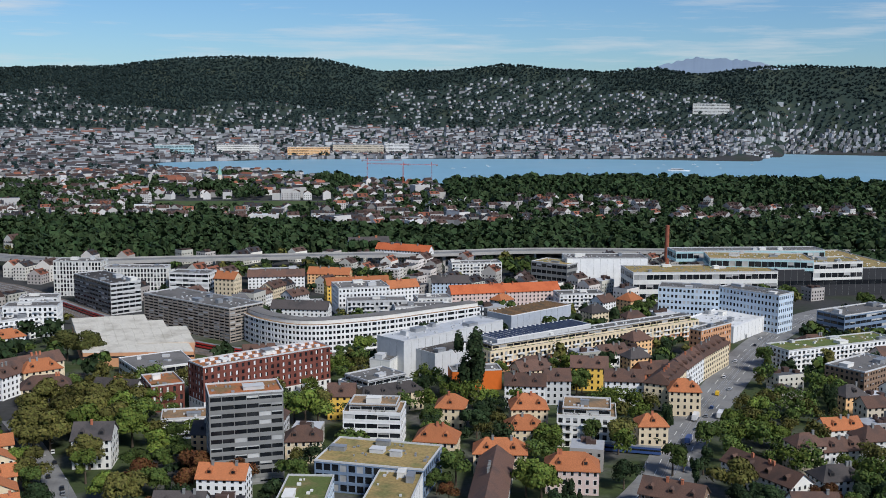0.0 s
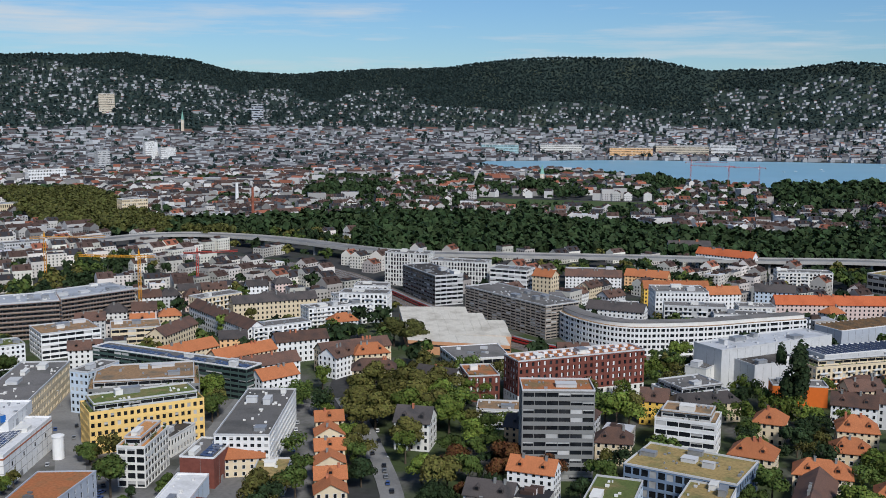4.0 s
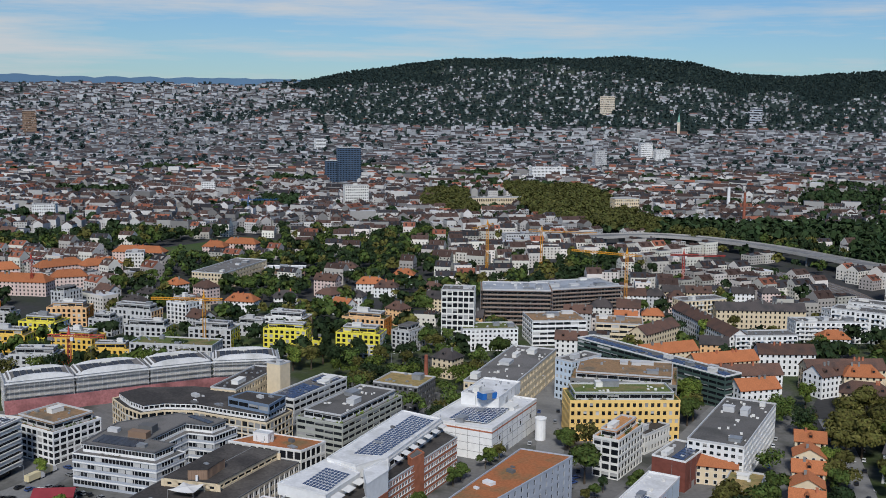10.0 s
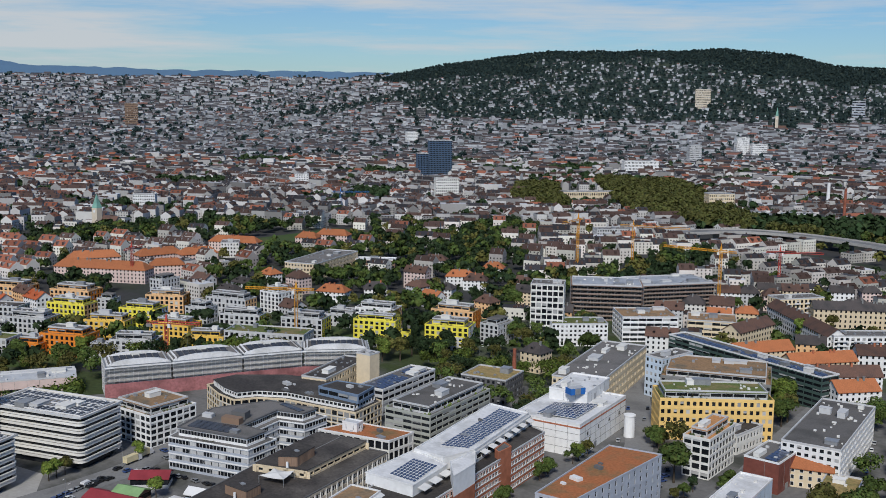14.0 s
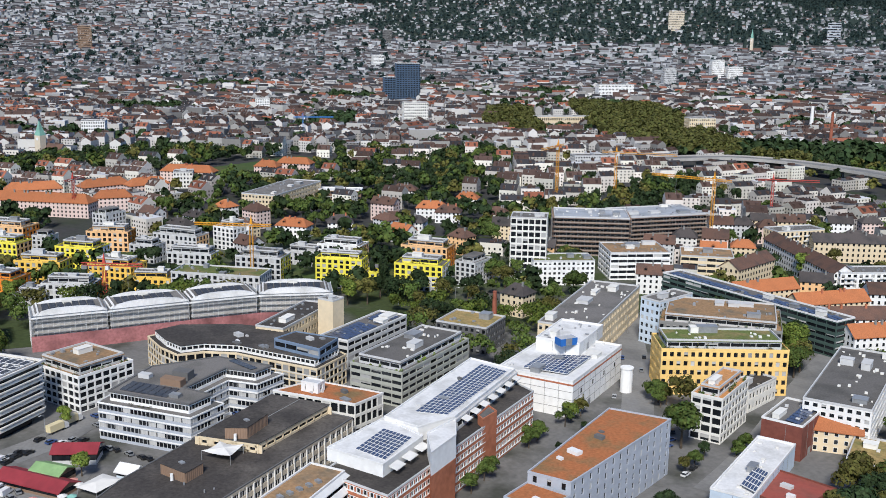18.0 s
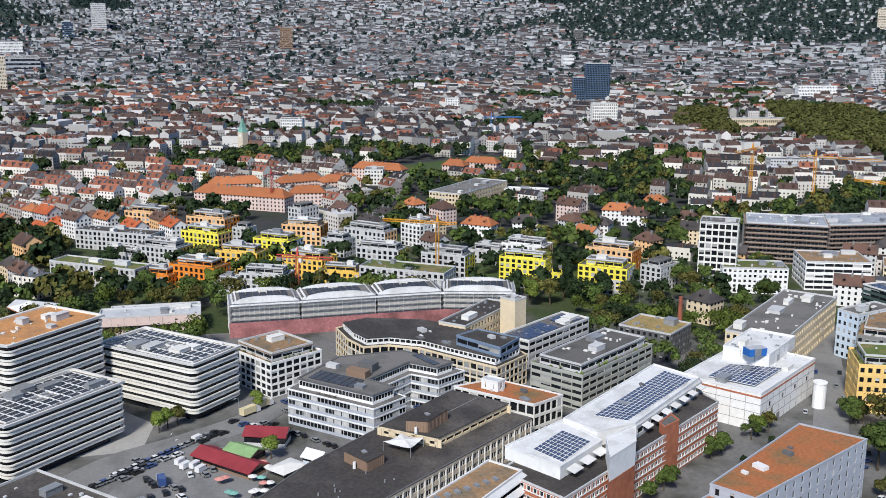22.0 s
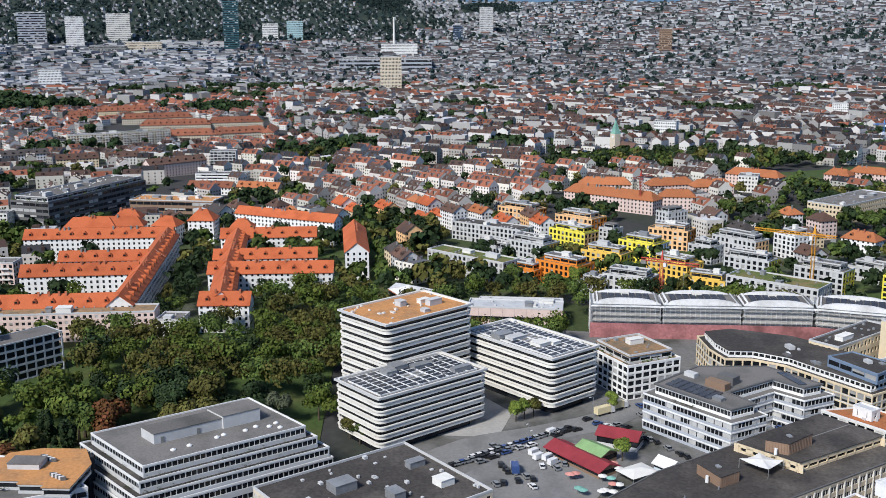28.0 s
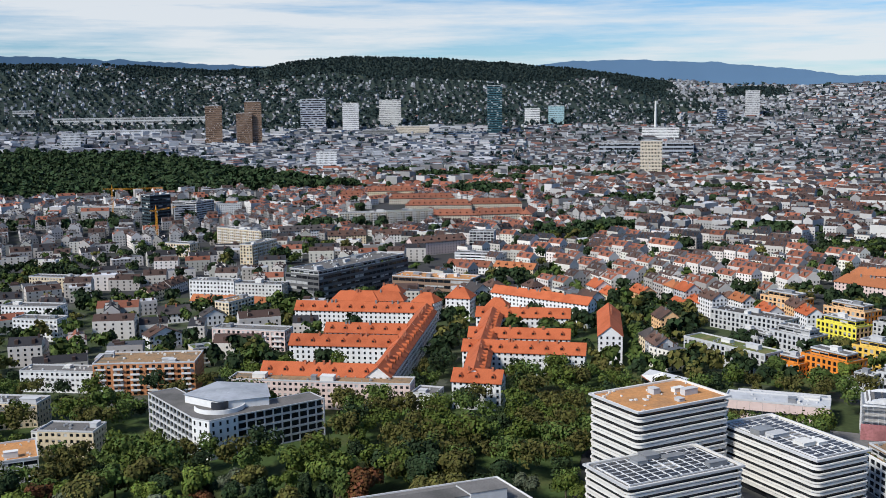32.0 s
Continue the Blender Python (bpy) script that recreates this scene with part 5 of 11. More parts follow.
def winged_office(name, label, category, x, y, pts, h):
    """Banded storeys round a yard, a recessed white attic, dark roof fields."""
    rng = random.Random(5)
    root = thing(name, label, category, x, y, 0)
    claim(x, y, pts, 0)
    ribbons(root, pts, 0.0, h, 4, WALL["bluegrey"], 0.34, 0.86, 1.7)
    for f in range(1, 5):
        part("white_band", hoop(Shape(), pts, 0.14, 0.3, f * h / 4 - 0.25, f * h / 4 + 0.3), WALL["white"], root, "white floor band")
    bl = Shape()
    for k in range(len(pts)):
        p, q = Vector(pts[k]), Vector(pts[(k + 1) % len(pts)])
        e, m = (q - p).normalized(), max(1, int((q - p).length / 3.4))
        n = Vector((-e.y, e.x))
        for f in range(4):
            for j in range(m):
                if rng.random() < 0.45:
                    a = p + (q - p) * (j / m) + n * 0.2
                    b = a + e * 3.2
                    bl.slab([tuple(w) for w in (a, b, b + n * 0.08, a + n * 0.08)], f * h / 4 + h * 0.09, f * h / 4 + h * 0.215)
    part("blinds", bl, BLIND, root, "lowered pale window blinds", "stuff")
    part("terrace", Shape().slab(offset(pts, 0.4), h - 0.3, h + 0.1), ROOF["gravel"], root)
    ap = offset(pts, 3.2)
    ribbons(root, ap, h + 0.1, h + 3.5, 1, WALL["white"], 0.3, 0.82, 1.5)
    part("roof_edge", hoop(Shape(), ap, 0.5, 0.9, h + 3.5, h + 4.1), WALL["dkgrey"], root, "dark roof edge")
    part("roof", Shape().slab(offset(ap, 0.2), h + 3.4, h + 3.8), ROOF["gravel"], root)
    lo_a, lo_b, lo_d = Vector(ap[0]), Vector(ap[1]), Vector(ap[8])
    u, v = (lo_b - lo_a).normalized(), (lo_d - lo_a).normalized()
    for i in range(7):
        for j in range(3):
            c = lo_a + u * (3.0 + i * 3.0) + v * (2.2 + j * 3.1)
            q = [c, c + u * 2.7, c + u * 2.7 + v * 2.6, c + v * 2.6]
            part("panel", Shape().add([(w.x, w.y, h + 3.9) for w in q] + [(w.x, w.y, h + 4.05 + (0.25 if k > 1 else 0.0)) for k, w in enumerate(q)], BOX.tolist()), PANEL, root, "black solar panel")
    for s_, t_, a, b, g, mt in ((14, 13, 9, 4, 2.6, WALL["brown"]), (15, 20, 7, 5, 3.2, WALL["dkgrey"]), (24, 3, 4, 3, 1.2, METAL), (2, 16, 5, 3, 1.6, WALL["lgrey"])):
        c = lo_a + u * s_ + v * t_
        q = [c, c + u * a, c + u * a + v * b, c + v * b]
        part("roof_cabin", Shape().slab([tuple(w) for w in q], h + 3.8, h + 3.8 + g), mt, root)
    w_ = Vector(ap[5])
    for k in range(6):
        c = w_ + (Vector(ap[7]) - w_) * (0.16 + 0.1 * k) + Vector((0.0, 1.5))
        part("panel", Shape().box(c.x - 1.2, c.y - 1.6, h + 3.9, c.x + 1.2, c.y + 1.6, h + 4.1), PANEL, root, "black solar panel")
    shrubs(root, tuple(Vector(pts[0]) + u * 12 + v * 1.6), tuple(Vector(pts[0]) + u * 22 + v * 1.6), h + 0.1, rng, n=8, g=0.5)
    return root


def works_hall(name, label, category, x, y, low, up, z1, z2):
    """A flat felt roof on window posts with a raised hall standing on it."""
    rng = random.Random(15)
    root = thing(name, label, category, x, y, 0)
    claim(x, y, low, 0)
    ribbons(root, low, 0.0, z1 - 0.8, 3, WALL["beige"], 0.3, 0.84, 1.3)
    part("eaves_band", hoop(Shape(), low, 0.12, 0.6, z1 - 0.8, z1), WALL["beige"], root, "pale eaves band")
    for k in range(len(low)):
        p, q = Vector(low[k]), Vector(low[(k + 1) % len(low)])
        m = max(1, int((q - p).length / 3.6))
        e = (q - p).normalized() * 0.22
        n = Vector((-e.y, e.x)).normalized()
        for j in range(m):
            c = p + (q - p) * (j / m)
            part("window_pier", Shape().slab([tuple(w) for w in (c - e - n * 0.25, c + e - n * 0.25, c + e + n * 0.3, c - e + n * 0.3)], 0, z1 - 0.8), WALL["offwhite"], root)
    part("roof", Shape().slab(offset(low, 0.3), z1 - 0.4, z1 + 0.1), ROOF["dark"], root, "patched black roofing felt")
    part("roof_edge", hoop(Shape(), low, 0.2, 0.5, z1 - 0.05, z1 + 0.35), WALL["dkgrey"], root)
    part("hall_glazing", Shape().slab(offset(up, 0.4), z1 + 0.1, z2 - 0.8), GLASS, root)
    part("hall_wall", hoop(hoop(Shape(), up, 0, 0.5, z1 + 0.1, z1 + 0.9), up, 0, 0.5, z2 - 1.5, z2), WALL["cream"], root, "cream hall wall")
    for k in range(4):
        p, q = Vector(up[k]), Vector(up[(k + 1) % 4])
        m = max(1, int((q - p).length / 4.2))
        e = (q - p).normalized() * (0.25 if k % 2 else 1.3)
        n = Vector((-e.y, e.x)).normalized()
        for j in range(m + 1):
            c = p + (q - p) * (j / m)
            part("hall_pier", Shape().slab([tuple(w) for w in (c - e, c + e, c + e + n * 0.45, c - e + n * 0.45)], z1 + 0.1, z2 - 0.7), WALL["cream"], root)
    part("hall_roof", Shape().slab(offset(up, -0.3), z2, z2 + 0.2), ROOF["dark"], root, "black roofing felt")
    mid0, mid1 = (Vector(up[0]) + Vector(up[1])) / 2, (Vector(up[2]) + Vector(up[3])) / 2
    e = (mid1 - mid0).normalized()
    n = Vector((-e.y, e.x)) * 0.15
    part("roof_seam", Shape().slab([tuple(w) for w in (mid0 - n, mid0 + n, mid1 + n, mid1 - n)][::-1], z2 + 0.2, z2 + 0.32), WALL["grey"], root)
    for k in range(9):
        c = Vector(low[0]).lerp(Vector(low[3]), rng.uniform(0.12, 0.5)) + (Vector(low[1]) - Vector(low[0])) * rng.uniform(0.0, 0.3)
        part("roof_vent", Shape().tube(c.x, c.y, z1, z1 + rng.uniform(0.5, 1.2), 0.3, 0.25, 8), METAL, root)
    return root


def plant_cabin(name, label, category, x, y, pts, z0, z1):
    root = thing(name, label, category, x, y, 0)
    part("body", Shape().slab(pts, z0, z1), WALL["brown"], root, "dark brown ribbed metal")
    ribs = Shape()
    for k in range(4):
        p, q = Vector(pts[k]), Vector(pts[(k + 1) % 4])
        m = int((q - p).length / 0.9)
        for j in range(m):
            c = p + (q - p) * ((j + 0.5) / m)
            ribs.box(c.x - 0.07, c.y - 0.07, z0, c.x + 0.07, c.y + 0.07, z1 - 0.1)
    part("ribs", ribs, WALL["brown"], root, "", "stuff")
    part("top", Shape().slab(offset(pts, -0.12), z1, z1 + 0.18), ROOF["dark"], root)
    c = (Vector(pts[0]) + Vector(pts[1])) / 2
    part("air_duct", Shape().tube(c.x + 0.9, c.y - 0.9, z0, z0 + 2.2, 0.55, 0.5, 10), FRAME, root, "white air duct")
    c = (Vector(pts[0]) + Vector(pts[2])) / 2
    part("top_hatch", Shape().box(c.x - 1.0, c.y - 0.7, z1 + 0.18, c.x + 1.0, c.y + 0.7, z1 + 0.6), METAL, root)


def sail(name, label, category, x, y, pts, z0, z1):
    """A taut white cloth with curved edges on corner posts."""
    root = thing(name, label, category, x, y, 0, z0)
    c = sum((Vector(p) for p in pts), Vector((0, 0))) / 4
    rim = []
    for k in range(4):
        p, q = Vector(pts[k]), Vector(pts[(k + 1) % 4])
        rim += [p, (p.lerp(q, 0.3)).lerp(c, 0.07), (p.lerp(q, 0.7)).lerp(c, 0.07)]
    top = z1 - z0
    n = len(rim)
    hi = [(w.x, w.y, top + (0.0 if k % 3 else 0.5)) for k, w in enumerate(rim)] + [(c.x, c.y, top + 0.7)]
    lo = [(a, b, d - 0.06) for a, b, d in hi]
    part("cloth", Shape().add(hi + lo, [[k, (k + 1) % n, n] for k in range(n)] + [[n + 1 + (k + 1) % n, n + 1 + k, 2 * n + 1] for k in range(n)] + [[k, n + 1 + k, n + 1 + (k + 1) % n, (k + 1) % n] for k in range(n)]), AWNING, root, "white cloth")
    for p in pts:
        part("post", Shape().tube(*p, 0, top + 0.5, 0.12, 0.1, 8), METAL, root)


def shed_roof_hall(name, label, category, x, y, left, right, h):
    """A hall whose roof runs in stepped, gently pitched strips."""
    root = thing(name, label, category, x, y, 0)
    claim(x, y, left + right, 0)
    out = [left[0]] + right + left[:0:-1]
    part("wall", Shape().slab(out, 0, h - 1.2), WALL["terracotta"], root, "orange-red wall")
    part("window_strip", hoop(Shape(), out, 0.05, 0.3, h - 3.4, h - 2.2), GLASS, root)
    part("wall_head", Shape().slab(out, h - 1.2, h), WALL["terracotta"], root)
    for k in range(len(left) - 1):
        a, b, d = left[k], right[k], left[k + 1]
        c = (b[0] + d[0] - a[0], b[1] + d[1] - a[1])
        z0, z1 = h + 0.1 + 0.7 * k, h + 1.5 + 0.7 * k
        vs = [(*a, h), (*b, h), (*c, h), (*d, h), (*a, z0), (*b, z0 - 0.1), (*c, z1), (*d, z1)]
        part("roof_strip", Shape().add(vs, BOX.tolist()), ROOF["pale"], root, "pale concrete roof strip")
        s = Shape()
        for j in range(1, 12):
            p, q = Vector(a).lerp(Vector(b), j / 12), Vector(d).lerp(Vector(c), j / 12)
            e = (Vector(b) - Vector(a)).normalized() * 0.12
            s.add([(*(p - e), z0 + 0.01), (*(p + e), z0 + 0.01), (*(q + e), z1 + 0.01), (*(q - e), z1 + 0.01), (*(p - e), z0 + 0.12), (*(p + e), z0 + 0.12), (*(q + e), z1 + 0.12), (*(q - e), z1 + 0.12)], BOX.tolist())
        part("roof_rib", s, ROOF["pale"], root, "", "stuff")
    return root


# ---- pitched houses ----
def roof_shape(w, d, h, rise, over=0.6, hip=0.0, ridge="w"):
    s = Shape()
    if ridge == "d":
        t = roof_shape(d, w, h, rise, over, hip)
        s.add([(w - y, x, z) for x, y, z in t.v], t.f)
        return s
    a, th = over, 0.35
    lo = h - rise * over / (d / 2)
    e = [(-a, -a, lo), (w + a, -a, lo), (w + a, d + a, lo), (-a, d + a, lo)]
    r0, r1 = (-a + hip, d / 2, h + rise), (w + a - hip, d / 2, h + rise)
    top = e + [r0, r1]
    low = [(p[0], p[1], p[2] - th) for p in top]
    f = [[0, 1, 5, 4], [2, 3, 4, 5], [3, 0, 4], [1, 2, 5]] if hip else [[0, 1, 5, 4], [2, 3, 4, 5]]
    g = [[i + 6 for i in q[::-1]] for q in f]
    sides = [[0, 6, 7, 1], [2, 8, 9, 3]] + ([[1, 7, 8, 2], [3, 9, 6, 0]] if hip else [[3, 9, 10, 4], [4, 10, 6, 0], [1, 7, 11, 5], [5, 11, 8, 2]])
    return s.add(top + low, f + g + sides)


def gable_walls(w, d, h, rise, hip, ridge):
    s = Shape()
    if hip:
        return s.box(0, 0, 0, w, d, h)
    if ridge == "d":
        pr = [(0, 0), (w, 0), (w, h), (w / 2, h + rise - 0.3), (0, h)]
        vs = [(x, 0, z) for x, z in pr] + [(x, d, z) for x, z in pr]
    else:
        pr = [(0, 0), (d, 0), (d, h), (d / 2, h + rise - 0.3), (0, h)]
        vs = [(w, y, z) for y, z in pr] + [(0, y, z) for y, z in pr]
    return s.add(vs, [[0, 1, 2, 3, 4], [9, 8, 7, 6, 5]] + [[j, j + 5, (j + 1) % 5 + 5, (j + 1) % 5] for j in range(5)])


def house_parts(w, d, h, floors, hip, ridge, rise, rng, dormers=False):
    """Meshes of a pitched house by part name."""
    out = [("body", gable_walls(w, d, h, rise, hip, ridge), "wall"), ("roof", roof_shape(w, d, h, rise, 0.6, min(d, w) * 0.42 if hip else 0.0, ridge), "roof")]
    fh = h / floors
    for f in range(floors):
        fr, gl = Shape(), Shape()
        z0, z1 = f * fh + fh * 0.28, f * fh + fh * 0.80
        for side in range(4):
            ln = w if side % 2 == 0 else d
            n = max(1, round(ln / 3.3))
            for k in range(n):
                a = (k + 0.5) * ln / n
                for sh, q, o0, o1, e in ((fr, 0.75, -0.04, 0.1, 0.12), (gl, 0.6, -0.06, 0.1, 0.0)):
                    if side == 0:
                        sh.box(a - q, o0, z0 - e, a + q, o1, z1 + e)
                    elif side == 1:
                        sh.box(w - o1, a - q, z0 - e, w - o0, a + q, z1 + e)
                    elif side == 2:
                        sh.box(a - q, d - o1, z0 - e, a + q, d - o0, z1 + e)
                    else:
                        sh.box(o0, a - q, z0 - e, o1, a + q, z1 + e)
        out += [("window_surrounds", fr, "trim"), ("storey_glazing", gl, "glass")]
    ch = Shape()
    for k in range(1 + int(max(w, d) / 18)):
        t = rng.uniform(0.2, 0.8)
        cx, cy = (t * w, d * 0.42) if ridge == "w" else (w * 0.42, t * d)
        ch.box(cx - 0.5, cy - 0.4, h, cx + 0.5, cy + 0.4, h + rise + 1.0).box(cx - 0.6, cy - 0.5, h + rise + 1.0, cx + 0.6, cy + 0.5, h + rise + 1.15)
    out.append(("chimney", ch, "chim"))
    if dormers:
        dm, dg = Shape(), Shape()
        ln, half = (w, d / 2) if ridge == "w" else (d, w / 2)
        n = max(1, int(ln / 8))
        for k in range(n):
            a = (k + 0.5) * ln / n
            b0, zz = half * 0.22, h + rise * 0.25
            vs = [(a - 1.1, b0, zz), (a + 1.1, b0, zz), (a + 1.1, b0, zz + 1.4), (a, b0, zz + 2.3), (a - 1.1, b0, zz + 1.4)]
            vs += [(x, half * 0.95, z) for x, y, z in vs]
            pane = [(a - 0.7, b0 - 0.05, zz + 0.4), (a + 0.7, b0 - 0.05, zz + 0.4), (a + 0.7, b0 - 0.05, zz + 1.5), (a - 0.7, b0 - 0.05, zz + 1.5)]
            if ridge == "d":
                vs, pane = [(y, d - x, z) for x, y, z in vs], [(y, d - x, z) for x, y, z in pane]
            dm.add(vs, [[0, 1, 2, 3, 4], [9, 8, 7, 6, 5]] + [[j, j + 5, (j + 1) % 5 + 5, (j + 1) % 5] for j in range(5)])
            dg.add(pane, [[0, 1, 2, 3]])
        out += [("dormers", dm, "roof"), ("dormer_panes", dg, "glass")]
    return out


def gable(name, label, category, x, y, yaw, w, d, h, floors=3, wall="white", roof="browntile", hip=False, ridge="w", dormers=False):
    rng = random.Random(int(x * 5 + y * 11))
    root = thing(name, label, category, x, y, yaw)
    take(x, y, yaw, w, d)
    rise = min(w, d) * (0.36 if roof != "redtile" else 0.40)
    pal = dict(wall=WALL[wall], roof=TILE[roof], trim=FRAME, glass=GLASS, chim=WALL["brick"] if rng.random() < 0.5 else WALL["grey"])
    for nm, sh, key in house_parts(w, d, h, floors, hip, ridge, rise, rng, dormers):
        if nm == "window_surrounds" and math.hypot(x, y) > 480:
            continue
        size = {"dormers": 10, "chimney": 16}.get(nm)
        if size and math.hypot(x, y) < 1000:
            faces = len(sh.f) * size // len(sh.v)
            for k in range(len(sh.v) // size):
                one = Shape().add(sh.v[k * size:(k + 1) * size], [[i - k * size for i in f] for f in sh.f[k * faces:(k + 1) * faces]])
                part("dormer" if nm == "dormers" else "chimney", one, pal[key], root)
            continue
        part(nm, sh, pal[key], root, "", "stuff" if key in ("trim", "glass") or nm == "dormers" else "")
    return root


# ---- named buildings ----
block("striped_office", "Office block with stacked white rounded bands and solar roof", "office building", -394.0, 92.3, 117.0, 51.5, 28.2, 21.1, "stripe", 7, "white", "solar")
block("striped_office", "Tall office block with stacked white rounded bands and orange gravel roof", "office building", -430.0, 101.2, 119.9, 46.4, 31.2, 37.1, "stripe", 11, "white", "orange")
block("striped_office", "Office block with white rounded bands above a dark glazed ground floor", "office building", -417.1, 164.0, 117.8, 27.6, 52.4, 22.8, "stripe", 7, "white", "solar")
block("estate_block", "Pale grey rendered apartment block with dark windows and planted green roof", "apartment building", -671.4, 166.8, 35.7, 60.3, 15.4, 12.5, "estate", 4, "lgrey", "green", side="")
block("estate_block", "Pale grey rendered apartment block with dark windows and roof terrace", "apartment building", -757.6, 202.1, 39.3, 58.6, 16.0, 12.5, "estate", 4, "lgrey", "dark", side="")
block("estate_block", "Pale grey rendered apartment block with dark windows and roof terrace", "apartment building", -705.8, 206.4, 27.4, 30.0, 12.0, 7.0, "estate", 2, "lgrey", "terrace", side="")
block("estate_block", "Pale grey apartment block with golden yellow end wall and roof terrace", "apartment building", -686.4, 222.2, 34.8, 30.5, 16.2, 13.0, "estate", 4, "lgrey", "terrace", side="yellow")
block("estate_block", "Apricot apartment block with orange end wall and roof terrace", "apartment building", -806.0, 249.1, 35.3, 33.2, 17.1, 13.0, "estate", 4, "apricot", "terrace", side="orange")
block("estate_block", "Apricot apartment block with orange end wall and roof terrace", "apartment building", -763.1, 280.6, 33.0, 33.0, 17.7, 13.0, "estate", 4, "apricot", "terrace", side="orange")
block("estate_block", "Lemon yellow apartment block with apricot end wall and roof terrace", "apartment building", -713.4, 259.8, 31.2, 30.7, 14.9, 13.5, "estate", 4, "lemon", "terrace", side="apricot")
block("estate_block", "Pale grey rendered apartment block with dark windows and roof terrace", "apartment building", -717.8, 297.3, 36.7, 12.7, 11.0, 11.0, "estate", 4, "lgrey", "terrace", side="")
block("estate_block", "Orange rendered apartment block with dark windows and roof terrace", "apartment building", -625.6, 222.7, 34.3, 30.9, 16.6, 13.0, "estate", 4, "orange", "terrace", side="")
block("estate_block", "Orange rendered apartment block with dark windows and roof terrace", "apartment building", -635.4, 205.2, 36.4, 23.6, 13.0, 8.0, "estate", 3, "orange", "terrace", side="")
block("estate_block", "Golden yellow apartment block with lemon yellow end wall and roof terrace", "apartment building", -645.4, 258.0, 38.2, 28.5, 14.8, 13.0, "estate", 4, "yellow", "terrace", side="lemon")
block("estate_block", "Lemon yellow apartment block with pale blue end wall and roof terrace", "apartment building", -668.1, 291.8, 33.9, 27.5, 16.7, 13.0, "estate", 4, "lemon", "terrace", side="paleblue")
block("estate_block", "Pale grey apartment block with orange end wall and roof terrace", "apartment building", -589.7, 251.0, 44.9, 27.9, 13.6, 11.5, "estate", 4, "lgrey", "terrace", side="orange")
block("estate_block", "Pale grey rendered apartment block with dark windows and roof terrace", "apartment building", -593.2, 237.1, 40.7, 16.0, 12.0, 7.0, "estate", 2, "lgrey", "terrace", side="")
block("estate_block", "Golden yellow rendered apartment block with dark windows and roof terrace", "apartment building", -610.9, 286.6, 32.3, 27.7, 17.5, 13.0, "estate", 4, "yellow", "terrace", side="")
block("estate_block", "Apricot apartment block with orange end wall and roof terrace", "apartment building", -699.5, 325.8, 44.0, 28.1, 15.5, 13.0, "estate", 4, "apricot", "terrace", side="orange")
block("estate_block", "Golden yellow rendered apartment block with dark windows and roof terrace", "apartment building", -584.2, 298.0, 44.3, 24.0, 13.0, 8.0, "estate", 3, "yellow", "terrace", side="")
block("estate_block", "Pale grey rendered apartment block with dark windows and roof terrace", "apartment building", -654.4, 333.7, 28.4, 17.9, 13.5, 11.0, "estate", 4, "lgrey", "terrace", side="")
block("estate_block", "Pale grey apartment block with apricot end wall and roof terrace", "apartment building", -666.8, 356.5, 26.5, 33.4, 14.6, 13.5, "estate", 4, "lgrey", "terrace", side="apricot")
block("estate_block", "Pale grey apartment block with lemon yellow end wall and roof terrace", "apartment building", -611.0, 336.3, 34.8, 28.9, 11.3, 13.0, "estate", 4, "lgrey", "terrace", side="lemon")
block("estate_block", "Pale grey rendered apartment block with dark windows and planted green roof", "apartment building", -566.2, 314.7, 37.0, 52.0, 19.4, 12.5, "estate", 4, "lgrey", "green", side="")
block("estate_block", "Pale grey apartment block with lemon yellow end wall and roof terrace", "apartment building", -577.3, 363.0, 33.5, 29.1, 15.5, 13.0, "estate", 4, "lgrey", "terrace", side="lemon")
block("estate_block", "White rendered apartment block with dark windows and roof terrace", "apartment building", -655.3, 394.4, 15.9, 18.2, 18.6, 15.0, "estate", 5, "white", "terrace", side="")
block("estate_block", "Lemon yellow rendered apartment block with dark windows and roof terrace", "apartment building", -537.6, 392.9, 34.9, 28.5, 11.7, 14.5, "estate", 5, "lemon", "terrace", side="")
block("estate_block", "White apartment block with apricot end wall and roof terrace", "apartment building", -573.8, 420.7, 30.8, 28.9, 15.1, 13.0, "estate", 4, "white", "terrace", side="apricot")
block("estate_block", "Lemon yellow rendered apartment block with dark windows and roof terrace", "apartment building", -511.4, 408.2, 35.5, 10.7, 12.0, 8.0, "estate", 3, "lemon", "terrace", side="")
block("estate_block", "Lemon yellow apartment block with white end wall and roof terrace", "apartment building", -495.7, 418.1, 31.8, 28.8, 17.2, 15.0, "estate", 5, "lemon", "terrace", side="white")
block("estate_block", "Apricot apartment block with orange end wall and roof terrace", "apartment building", -537.6, 458.9, 28.1, 30.7, 17.1, 13.0, "estate", 4, "apricot", "terrace", side="orange")
block("estate_block", "Pale grey rendered apartment block with dark windows and roof terrace", "apartment building", -480.7, 452.2, 15.0, 13.6, 20.0, 14.0, "estate", 5, "lgrey", "terrace", side="")
block("estate_block", "Pale grey rendered apartment block with dark windows and roof terrace", "apartment building", -483.5, 425.3, 33.1, 11.7, 8.0, 8.0, "estate", 3, "lgrey", "terrace", side="")
block("estate_block", "Pale grey rendered apartment block with dark windows and roof terrace", "apartment building", -588.3, 405.1, 27.4, 23.7, 14.0, 8.0, "estate", 3, "lgrey", "terrace", side="")
block("estate_block", "Pale grey rendered apartment block with dark windows and roof terrace", "apartment building", -759.1, 357.5, 19.8, 13.3, 19.3, 13.0, "estate", 4, "lgrey", "terrace", side="")
